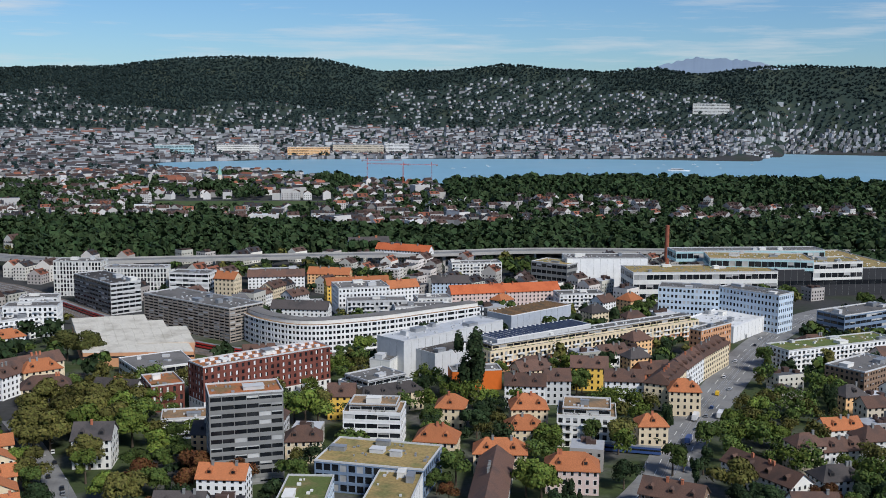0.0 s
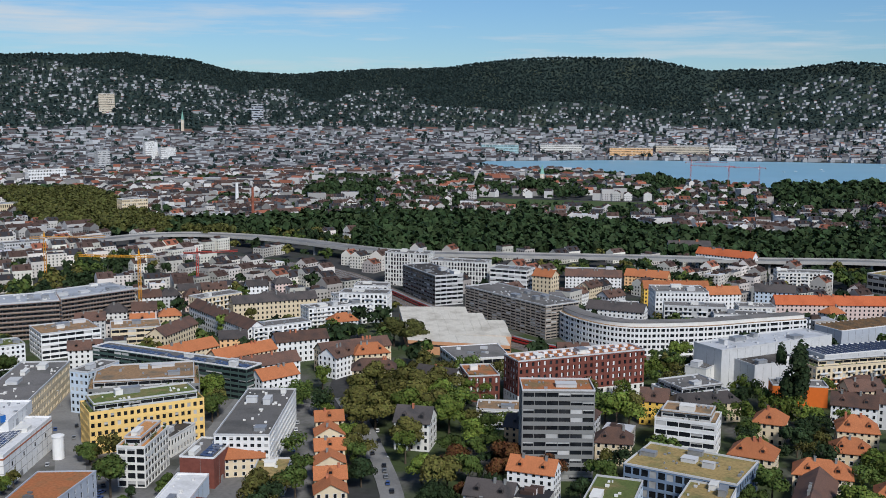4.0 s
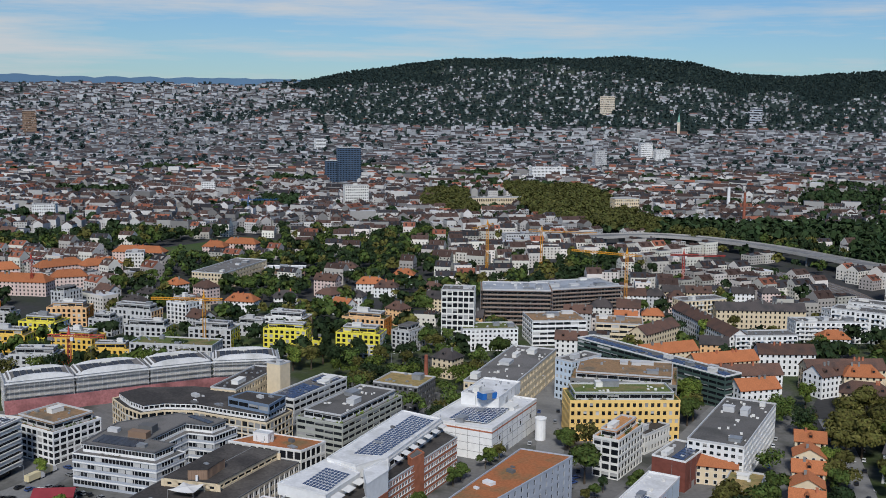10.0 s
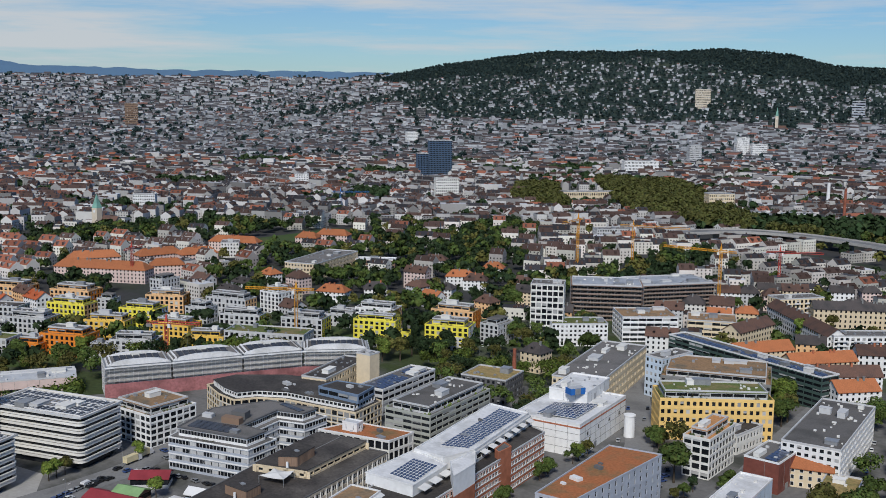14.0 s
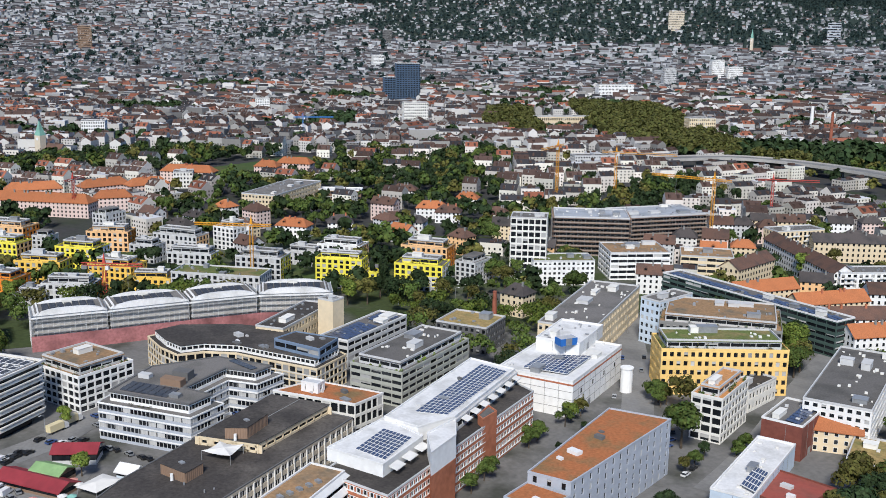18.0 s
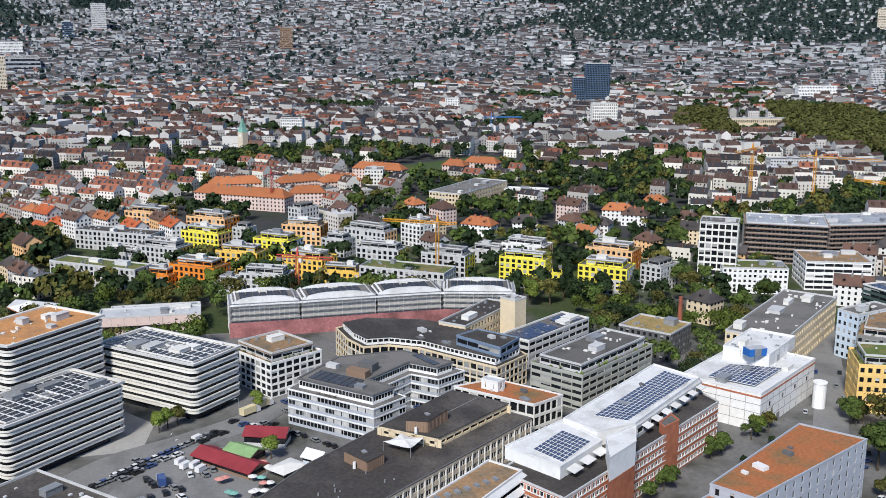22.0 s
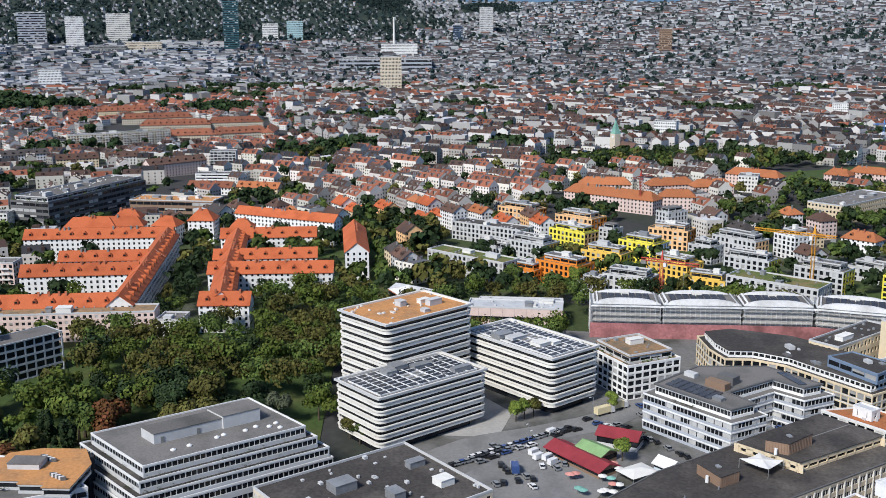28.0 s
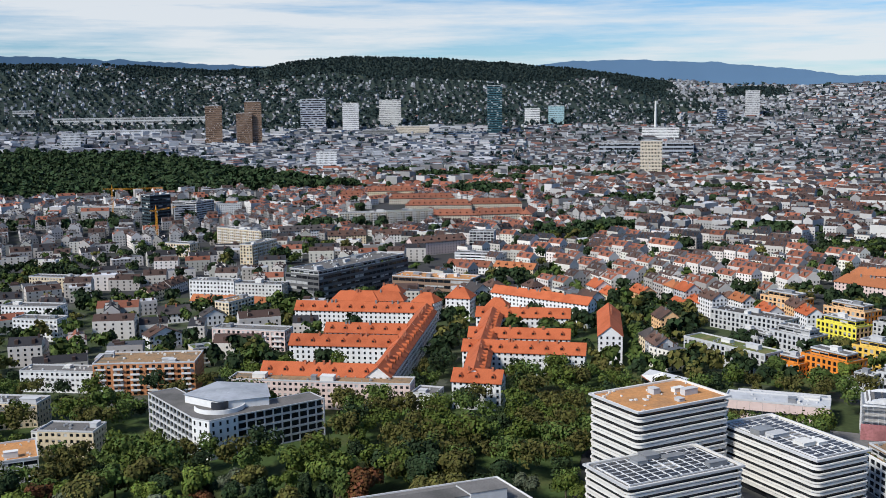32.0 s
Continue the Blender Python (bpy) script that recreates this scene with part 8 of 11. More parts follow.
gable("city_house", "White city apartment house with pitched roof", "apartment building", -98.8, 1099.1, 15.3, 43.0, 14.0, 16.0, 5, "white", "darktile")
gable("city_house", "White city apartment house with pitched roof", "apartment building", -125.0, 747.1, -7.1, 42.0, 14.0, 14.0, 5, "white", "darktile")
gable("city_house", "White city apartment house with pitched roof", "apartment building", -167.2, 885.6, 9.4, 48.2, 14.0, 14.0, 5, "white", "browntile")
block("city_block", "Flat-roofed white and grey city block with rows of windows", "apartment building", -79.5, 786.4, 9.0, 39.1, 18.0, 17.6, "balcony", 6, "white", "gravel")
block("city_block", "Flat-roofed white and grey city block with rows of windows", "apartment building", -70.1, 755.2, 7.6, 43.9, 18.0, 17.0, "balcony", 5, "lgrey", "gravel")
block("city_block", "Flat-roofed white and grey city block with rows of windows", "apartment building", -34.4, 746.2, 8.3, 37.4, 18.0, 14.7, "balcony", 5, "white", "gravel")
block("city_block", "Flat-roofed white and grey city block with rows of windows", "apartment building", -171.1, 907.0, 10.6, 44.4, 18.0, 14.5, "balcony", 5, "white", "gravel")
block("city_block", "Flat-roofed white and grey city block with rows of windows", "apartment building", 43.5, 820.4, 10.0, 37.3, 18.0, 14.5, "balcony", 5, "lgrey", "gravel")
block("city_block", "Flat-roofed white and grey city block with rows of windows", "apartment building", 91.2, 802.4, 10.0, 36.0, 18.0, 14.8, "balcony", 5, "white", "gravel")
block("city_block", "Flat-roofed white and grey city block with rows of windows", "apartment building", 8.2, 941.6, 10.8, 46.8, 18.0, 17.4, "balcony", 6, "offwhite", "gravel")
block("city_block", "Flat-roofed white and grey city block with rows of windows", "apartment building", -111.9, 770.9, 12.9, 23.3, 18.0, 11.6, "balcony", 4, "bluegrey", "gravel")
block("city_block", "Flat-roofed white and grey city block with rows of windows", "apartment building", -18.8, 781.4, 12.1, 26.5, 18.0, 14.5, "balcony", 5, "offwhite", "gravel")
block("city_block", "Flat-roofed white and grey city block with rows of windows", "apartment building", -301.2, 702.6, 8.8, 36.1, 18.0, 21.5, "balcony", 6, "white", "gravel")
block("city_block", "Flat-roofed white and grey city block with rows of windows", "apartment building", -312.7, 758.7, 12.2, 27.0, 18.0, 16.9, "balcony", 5, "white", "gravel")
block("tram_depot", "Low depot hall with pale roof and red edge", "depot", -546.6, 166.8, 71.0, 43.6, 20.0, 9.0, "plainband", 1, "pink", "metal")
block("tram_depot", "Low depot hall with red roof edge", "depot", -544.7, 161.1, 69.5, 48.2, 16.0, 10.0, "plainband", 1, "pink", "metal")
block("rooftop_tank", "Blue rooftop cooling unit", "tank", -319.9, 360.5, 72.9, 8.1, 5.0, 23.0, "plain", 1, "blue", "metal", z0=20)
outline_block("beige_office", "Cream rendered office block with curved front and roof terraces", "office building", -463.8, 247.7, [(0.0, 0.0), (18.1, -3.4), (32.0, -2.9), (35.4, 7.8), (45.8, 16.9), (62.2, 22.4), (85.1, 30.6), (77.4, 51.6), (57.4, 53.0), (31.0, 46.6), (15.8, 37.7), (-1.0, 16.3)], 12.7, "grid", 4, "cream", "dark", attic="dark", bands="offwhite", clutter=6)
outline_block("blue_attic", "Bright blue metal penthouse storey on the cream office", "office building", -405.2, 275.6, [(0.0, 0.0), (24.0, 5.9), (16.6, 21.1), (-2.7, 12.9)], 20.0, "ribbon", 1, "bluemetal", "dark", z0=16.1, clutter=2)
block("corner_office", "White concrete corner block with large dark windows", "office building", -243.6, 363.0, 102.6, 28.6, 12.2, 17.5, "grid", 5, "offwhite", "orange", attic=True)
banded_factory("brick_factory", "Red brick factory with white window bands along its long front", "factory", -265.3, 221.1, [(0.0, 0.0), (-31.7, 97.7), (-67.8, 103.5), (-25.8, -4.7)], 16.5)
outline_block("white_upper_hall", "White metal upper hall with blue solar cells and glazed side", "factory", -288.6, 269.9, [(0.0, 0.0), (-20.7, 51.3), (-41.2, 47.8), (-15.6, -17.8), (-1.2, -15.3)], 21.5, "plain", 1, "white", "white", z0=16.6, clutter=3)
outline_block("white_front_hall", "White sloped front hall with a patch of blue solar cells", "factory", -276.2, 228.3, [(0.0, 0.0), (-8.7, 24.1), (-29.4, 24.9), (-21.5, -5.0)], 20.5, "plain", 1, "white", "white", z0=16.6, clutter=0)
outline_block("nose_tower", "Rounded white metal nose over a brick stair tower", "tower", -269.0, 241.5, [(0.0, 0.0), (-5.3, 15.5), (-15.6, 24.9), (-12.5, 9.4)], 23.0, "plain", 1, "white", "white", z0=15, clutter=0)
outline_block("stair_tower", "Red brick stair tower on the factory front", "tower", -284.1, 278.9, [(0.0, 0.0), (-2.2, 9.1), (-8.0, 10.8), (-4.0, 1.5)], 19.5, "plain", 1, "brick", "gravel", clutter=0)
cell_array("large field of blue solar cells on the white hall roof", [(-300.9, 262.7, 21.70), (-291.4, 269.1, 21.70), (-309.3, 317.1, 21.70), (-321.9, 315.6, 21.70)], 7, 22)
cell_array("patch of blue solar cells on the white front hall", [(-291.1, 229.3, 20.70), (-278.5, 231.0, 20.70), (-286.3, 248.8, 20.70), (-298.2, 246.8, 20.70)], 8, 8)
cell_array("dark solar panels on the white factory roof", [(-320.6, 338.2, 15.90), (-303.2, 345.0, 15.90), (-311.4, 371.0, 15.90), (-326.2, 356.3, 15.90)], 10, 8)
cell_array("blue solar panels on the white shed roof", [(-209.7, 320.9, 9.30), (-203.5, 319.3, 9.30), (-208.4, 335.8, 9.30), (-213.9, 336.9, 9.30)], 5, 4)
cell_array("white fabric awning over the glazed gallery", [(-288.7, 273.0, 20.30), (-290.2, 276.9, 20.30), (-287.8, 277.8, 19.60), (-286.3, 273.9, 19.60)], 1, 1, AWNING, 0.0, "awning")
cell_array("white fabric awning over the glazed gallery", [(-291.5, 280.0, 20.30), (-293.1, 283.9, 20.30), (-290.7, 284.9, 19.60), (-289.1, 281.0, 19.60)], 1, 1, AWNING, 0.0, "awning")
cell_array("white fabric awning over the glazed gallery", [(-294.3, 287.1, 20.30), (-295.9, 291.0, 20.30), (-293.5, 292.0, 19.60), (-291.9, 288.1, 19.60)], 1, 1, AWNING, 0.0, "awning")
cell_array("white fabric awning over the glazed gallery", [(-297.2, 294.2, 20.30), (-298.7, 298.1, 20.30), (-296.3, 299.1, 19.60), (-294.8, 295.2, 19.60)], 1, 1, AWNING, 0.0, "awning")
cell_array("white fabric awning over the glazed gallery", [(-300.0, 301.3, 20.30), (-301.6, 305.2, 20.30), (-299.2, 306.1, 19.60), (-297.6, 302.2, 19.60)], 1, 1, AWNING, 0.0, "awning")
cell_array("white fabric awning over the glazed gallery", [(-302.9, 308.4, 20.30), (-304.4, 312.2, 20.30), (-302.0, 313.2, 19.60), (-300.4, 309.3, 19.60)], 1, 1, AWNING, 0.0, "awning")
cell_array("white fabric awning over the glazed gallery", [(-305.7, 315.4, 20.30), (-307.3, 319.3, 20.30), (-304.8, 320.3, 19.60), (-303.3, 316.4, 19.60)], 1, 1, AWNING, 0.0, "awning")
cell_array("white fabric awning over the front hall windows", [(-276.0, 230.4, 19.60), (-278.0, 235.5, 19.60), (-275.1, 236.6, 18.90), (-273.2, 231.4, 18.90)], 1, 1, AWNING, 0.0, "awning")
cell_array("white fabric awning over the front hall windows", [(-278.8, 237.9, 19.60), (-280.7, 243.1, 19.60), (-277.9, 244.1, 18.90), (-276.0, 239.0, 18.90)], 1, 1, AWNING, 0.0, "awning")
cell_array("white fabric awning over the front hall windows", [(-281.6, 245.5, 19.60), (-283.5, 250.6, 19.60), (-280.7, 251.7, 18.90), (-278.8, 246.5, 18.90)], 1, 1, AWNING, 0.0, "awning")
outline_block("glazed_gallery", "Glazed grey metal gallery along the white upper hall", "factory", -287.5, 269.6, [(0.0, 0.0), (-20.1, 51.3), (-23.5, 53.0), (-3.3, 1.5)], 20.6, "ribbon", 1, "lgrey", "metal", z0=16.7, clutter=0)
outline_block("nose_stair_tower", "Red brick stair tower below the white nose", "tower", -269.0, 241.5, [(0.0, 0.0), (-5.3, 15.5), (-15.6, 24.9), (-12.5, 9.4)], 14.9, "plain", 1, "brick", "gravel", clutter=0)
outline_block("grey_hall", "Low grey hall with flat roof and window strip", "factory", -193.9, 611.6, [(0.0, 0.0), (18.9, -27.9), (47.9, -10.2), (31.8, 21.0)], 9.0, "ribbon", 2, "offwhite", "gravel", clutter=6)
louvred_block("louvred_factory", "Factory block with sloping white louvre bands and flat gravel roof", "factory", -281.5, 180.1, [(0.0, 0.0), (12.5, 5.5), (-3.1, 40.1), (-14.8, 35.8)], 18.0)
outline_block("hotel_block", "Blue-grey rendered block with rust-coloured planted roof and window columns", "commercial building", -244.7, 258.6, [(0.0, 0.0), (13.7, 3.9), (3.4, 68.4), (-17.1, 60.5)], 20.0, "slot", 6, "bluegrey", "rust", clutter=4)
outline_block("hotel_wing", "Blue-grey lower wing with flat rust-coloured roof", "commercial building", -242.7, 246.3, [(0.0, 0.0), (12.5, 1.6), (12.6, 15.2), (-2.3, 12.8)], 16.5, "slot", 5, "bluegrey", "rust", clutter=1)
outline_block("red_shed", "Low shed with dark red sheet roof", "shed", -207.1, 325.4, [(0.0, 0.0), (15.2, -2.7), (15.8, 23.3), (-6.4, 22.2)], 5.5, "plain", 1, "brickdark", "redsheet", clutter=2)
outline_block("red_roof_store", "Low store with dusty red flat roof and rooflights", "commercial building", -199.1, 271.1, [(0.0, 0.0), (15.1, 21.0), (8.9, 36.5), (-2.3, 39.9), (-11.7, 25.6), (-7.0, 8.7)], 8.0, "punch", 2, "offwhite", "redsheet", clutter=5)


# ---- curved white apartment building ----
def curved_block(name, label, category, front, depth, h, floors, wall, roof, group=""):
    root = thing(name, label, category, front[0][0], front[0][1], 0)
    o = Vector(front[0])
    line = [Vector(p) - o for p in dense(front, 5)]
    nrm = []
    for k in range(len(line)):
        t = (line[min(k + 1, len(line) - 1)] - line[max(k - 1, 0)]).normalized()
        nrm.append(Vector((-t.y, t.x)))
    def poly(a, b):
        return [tuple(p + n * a) for p, n in zip(line, nrm)] + [tuple(p + n * b) for p, n in reversed(list(zip(line, nrm)))]
    fh = h / floors
    for f in range(floors):
        z = f * fh
        part("window_band", Shape().slab(poly(0.6, depth - 0.6), z, z + fh), GLASS, root, "dark ribbon glazing")
        part("wall_band", Shape().slab(poly(0, depth), z - 0.01, z + fh * 0.42), WALL[wall], root)
        s = Shape()
        for k in range(0, len(line)):
            p, n = line[k], nrm[k]
            t = Vector((n.y, -n.x))
            for e, off in ((0.02, 0.0), (0.02, 2.5), (depth - 0.5, 0.0)):
                c = p + n * e + t * off
                s.slab([tuple(c - t * 0.5), tuple(c + t * 0.5), tuple(c + t * 0.5 + n * 0.5), tuple(c - t * 0.5 + n * 0.5)], z + fh * 0.42, z + fh)
        part("wall_piers", s, WALL[wall], root, "", "stuff")
    part("parapet", Shape().slab(poly(-0.2, depth + 0.2), h, h + 0.7), WALL[wall], root)
    part("roof", Shape().slab(poly(0.4, depth - 0.4), h + 0.6, h + 0.75), ROOF[roof], root)
    part("attic", Shape().slab(poly(3, depth - 3), h + 0.7, h + 3.4), WALL["offwhite"], root)
    part("attic_roof", Shape().slab(poly(2.6, depth - 2.6), h + 3.4, h + 3.7), ROOF["gravel"], root)
    for p in line:
        take(o.x + p.x - 4, o.y + p.y, 0, 8, 16, 0)
    return root


curved_block("curved_block", "Long curved white apartment building with window bands", "apartment building", [(-158.4, 758.3), (-136.4, 703.9), (-113.2, 676.1), (-87.4, 664.3), (-60.6, 672.1), (-31.7, 687.5), (-5.3, 707.6), (26.8, 731.0)], 15, 18, 5, "white", "brown")


# ---- tower cranes ----
CRANE = dict(yellow=material("crane_yellow", (0.62, 0.28, 0.02), 0.6, 0.1, 0.5, 0.2, bump=0), red=material("crane_red", (0.50, 0.07, 0.05), 0.6, 0.1, 0.5, 0.2, bump=0), blue=material("crane_blue", (0.06, 0.22, 0.55), 0.6, 0.1, 0.5, 0.2, bump=0))


def lattice_beam(s, length, size):
    """A truss along +x, four chords with zigzag braces."""
    t = 0.13
    for a in (0, size):
        for b in (0, size):
            s.box(0, a - t, b - t, length, a + t, b + t)
    n = max(2, int(length / (size * 1.3)))
    for k in range(n):
        x0, x1 = k * length / n, (k + 1) * length / n
        for y in (0, size):
            s.add([(x0, y - 0.08, 0), (x0 + 0.2, y + 0.08, 0), (x1, y + 0.08, size), (x1 - 0.2, y - 0.08, size)], [[0, 1, 2, 3]])
        for z in (0, size):
            s.add([(x0, 0, z), (x0 + 0.2, 0, z), (x1, size, z), (x1 - 0.2, size, z)], [[0, 1, 2, 3]])
    return s


def crane(x, y, h, jib, yaw, colour, back=12):
    root = thing("tower_crane", colour + " lattice tower crane over a building site", "crane", x, y, yaw, group="tower cranes")
    m = CRANE[colour]
    t = lattice_beam(Shape(), h, 1.7)
    part("mast", Shape().add([(b - 0.85, a - 0.85, c) for c, a, b in t.v], t.f), m, root)
    t = lattice_beam(Shape(), jib + back, 1.3)
    part("jib", Shape().add([(a - back, b - 0.65, c + h) for a, b, c in t.v], t.f), m, root)
    part("tower_head", Shape().add([(-0.8, -0.8, h + 1.3), (0.8, -0.8, h + 1.3), (0.8, 0.8, h + 1.3), (-0.8, 0.8, h + 1.3), (0, 0, h + 7)], [[0, 1, 4], [1, 2, 4], [2, 3, 4], [3, 0, 4]]), m, root)
    part("cab", Shape().box(0.9, -1.0, h - 2.2, 2.6, 1.0, h), FRAME, root, "pale driver's cab")
    part("counterweight", Shape().box(-back, -0.8, h - 2.0, -back + 3, 0.8, h), WALL["grey"], root)
    s = Shape()
    for a in (-back + 1, jib * 0.55):
        s.add([(0, -0.06, h + 6.9), (0, 0.06, h + 6.9), (a, 0.06, h + 1.3), (a, -0.06, h + 1.3)], [[0, 1, 2, 3]])
    part("tie_rods", s, METAL, root)
    part("hook_line", Shape().box(jib * 0.6 - 0.05, -0.05, h - 12, jib * 0.6 + 0.05, 0.05, h), METAL, root)


crane(-608.1, 687.7, 52.1, 30.3, -73.5, "yellow")
crane(-438.8, 654.5, 47.8, 45.1, 193.8, "yellow")
crane(-589.6, 741.1, 44.7, 50.0, 28.5, "yellow")
crane(-472.0, 791.0, 30.8, 35.5, 40.8, "red")
crane(-560.8, 364.3, 33.5, 33.8, 222.0, "yellow")
crane(-818.1, 370.1, 28.7, 17.8, 125.7, "red")
crane(-555.3, 271.2, 25.0, 20.4, 44.0, "red")
crane(-1130.6, 804.9, 29.4, 38.2, 54.6, "blue")
crane(-155.1, 2131.1, 49.6, 70.5, 9.2, "red")
crane(-81.3, 2106.9, 43.4, 74.2, 172.2, "red")
crane(-24.1, 2111.7, 42.3, 65.0, 175.7, "red")
crane(-1426.3, -440.5, 46.1, 65.7, 102.2, "yellow")
crane(-1243.3, -326.6, 35.3, 42.4, 164.7, "yellow")
crane(-1702.8, 133.2, 26.5, 9.4, 105.5, "red")

# ---- chimneys, spires ----
BRICK_RED = material("chimney_brick", (0.30, 0.10, 0.06), 0.85, 0.2, 1.5, 0.2)


def chimney(x, y, z, h, r, mat, label, taper=0.7):
    root = thing("factory_chimney", label, "chimney", x, y, 0, z)
    part("shaft", Shape().tube(0, 0, 0, h, r, r * taper, 16), mat, root)
    part("rim", Shape().tube(0, 0, h, h + 0.6, r * taper * 1.1, r * taper * 1.1, 16), mat, root)


COPPER = material("copper_patina", (0.20, 0.40, 0.33), 0.7, 0.15, 0.5, 0.1)


def church(x, y, yaw, h, label, z=0.0):
    root = thing("church", label, "church", x, y, yaw, z)
    part("tower", Shape().box(-4, -4, 0, 4, 4, h * 0.62), WALL["beige"], root)
    part("spire", Shape().add([(-4, -4, h * 0.62), (4, -4, h * 0.62), (4, 4, h * 0.62), (-4, 4, h * 0.62), (0, 0, h)], [[0, 1, 4], [1, 2, 4], [2, 3, 4], [3, 0, 4]]), COPPER, root, "pale green copper spire")
    part("nave", gable_walls(26, 14, 11, 7, False, "w"), WALL["beige"], root)
    part("roof", roof_shape(26, 14, 11, 7), TILE["browntile"], root)
    part("clock", Shape().box(-1.5, -4.1, h * 0.5, 1.5, -4.0, h * 0.5 + 3), FRAME, root)


chimney(212.9, 985.6, 0.0, 49.0, 2.6, BRICK_RED, "Tall red brick factory chimney")
chimney(-649.2, 1230.0, 0.0, 50.1, 2.2, BRICK_RED, "Tall red brick factory chimney")
chimney(-765.4, 1400.7, 0.0, 41.3, 3.0, WALL["white"], "White concrete chimney above the trees")
chimney(-402.8, 405.8, 0.0, 19.0, 1.4, BRICK_RED, "Slim red brick chimney")
chimney(-301.7, 382.3, 0.0, 10.5, 2.6, WALL["white"], "White upright storage silo", 1.0)
chimney(-3246.3, 593.0, 55.0, 101.9, 4.0, WALL["offwhite"], "Striped tall chimney of a works")
church(-1146.5, 478.7, 20, 42.8, "Stone church with a pointed copper spire", 0.0)
church(-419.7, 1961.9, 20, 48.8, "Stone church with a pointed copper spire", 0.0)
church(-1693.3, 2774.0, 20, 73.3, "Stone church with a pointed copper spire", 64.2)

# ---- towers on the plain beyond ----
def slab_tower(az0, az1, low, high, floors, wall, label):
    """A tower between two azimuths; low and high: slopes of the sight lines to its foot and top."""
    r = 2100
    while r < 4200 and ground_z(*polar((az0 + az1) / 2, r)) < 160 + r * low:
        r += 10
    (x0, y0), (x1, y1) = polar(az0, r), polar(az1, r)
    w, top = math.dist((x0, y0), (x1, y1)), 160 + r * high
    zb = ground_z((x0 + x1) / 2, (y0 + y1) / 2)
    root = block("high_rise", label, "tower block", x0, y0, math.degrees(math.atan2(y1 - y0, x1 - x0)), w, w * 0.7, top - zb + 6, "ribbon" if wall in ("teal", "bluegrey", "navy") else "punch", floors, wall, "gravel")
    root.matrix_world = pose(x0, y0, zb - 6, 0, 0, math.degrees(math.atan2(y1 - y0, x1 - x0)))


slab_tower(103.36, 102.50, -0.0376, -0.0011, 20, "brown", "Brown brick residential tower in the plain")
slab_tower(101.75, 100.93, -0.0399, -0.0079, 20, "brown", "Brown brick residential tower in the plain")
slab_tower(101.31, 100.43, -0.0391, 0.0024, 22, "brown", "Brown brick residential tower in the plain")
slab_tower(98.46, 97.12, -0.0238, 0.0041, 14, "bluegrey", "Blue-grey office tower in the plain")
slab_tower(96.22, 95.35, -0.0282, 0.0004, 16, "white", "White residential tower in the plain")
slab_tower(94.28, 93.11, -0.0225, 0.0029, 16, "offwhite", "Pale office tower in the plain")
slab_tower(88.45, 87.67, -0.0322, 0.0148, 30, "teal", "Dark green glazed skyscraper in the plain")
slab_tower(86.52, 85.71, -0.0216, -0.0064, 8, "white", "White flat office block in the plain")
slab_tower(85.26, 84.42, -0.0210, -0.0042, 9, "glassblue", "Blue-green glazed office block in the plain")
slab_tower(75.18, 74.46, -0.0171, 0.0074, 16, "lgrey", "Grey residential tower in the plain")
slab_tower(76.56, 76.04, -0.0246, -0.0085, 10, "navy", "Dark blue office tower in the plain")
slab_tower(80.14, 79.02, -0.0723, -0.0381, 12, "beige", "Beige concrete grain silo tower in the plain")
slab_tower(110.49, 109.59, -0.0408, -0.0240, 8, "white", "White residential slab in the plain")
slab_tower(97.46, 96.36, -0.0612, -0.0453, 8, "white", "White office block with window bands in the plain")
slab_tower(112.88, 111.82, -0.0084, -0.0030, 3, "offwhite", "Pale flat office block in the plain")
slab_tower(93.38, 91.57, -0.0314, -0.0218, 5, "beige", "Beige flat works building in the plain")
slab_tower(91.39, 88.53, -0.0332, -0.0268, 4, "navy", "Long dark blue station shed in the plain")
slab_tower(95.15, 93.35, -0.0319, -0.0250, 4, "grey", "Grey flat works building in the plain")
slab_tower(82.45, 77.58, -0.0515, -0.0395, 4, "bluegrey", "Long grey-blue works hall in the plain")
slab_tower(80.31, 78.39, -0.0371, -0.0257, 5, "white", "White works building in the plain")
slab_tower(111.00, 103.46, -0.0165, -0.0104, 3, "offwhite", "Long pale freight hall in the plain")
slab_tower(109.30, 105.11, -0.0278, -0.0217, 3, "white", "Long white freight hall in the plain")
slab_tower(73.18, 68.60, -0.0849, -0.0717, 5, "cream", "Long cream apartment block in the plain")
slab_tower(35.58, 35.03, -0.0062, 0.0068, 8, "beige", "Beige residential tower in the plain")
slab_tower(27.80, 27.18, -0.0174, -0.0014, 8, "bluegrey", "Grey residential tower in the plain")
slab_tower(65.80, 65.14, -0.0348, -0.0125, 12, "brown", "Brown residential tower in the plain")
slab_tower(50.44, 49.93, -0.0260, -0.0133, 7, "dkgrey", "Dark office tower in the plain")
slab_tower(3.17, 1.88, -0.0467, -0.0360, 4, "white", "White palace-like block with red roof in the plain")
slab_tower(8.47, 6.19, -0.0491, -0.0395, 5, "apricot", "Long orange lakeside block in the plain")
slab_tower(12.21, 9.97, -0.0465, -0.0375, 5, "offwhite", "Pale lakeside block in the plain")
slab_tower(6.03, 3.27, -0.0469, -0.0372, 5, "beige", "Pale lakeside block in the plain")
slab_tower(15.40, 13.38, -0.0464, -0.0376, 4, "glassblue", "Pale green lakeside hall in the plain")
slab_tower(-13.27, -15.15, -0.0065, 0.0038, 4, "offwhite", "Pale terraced hillside hospital in the plain")
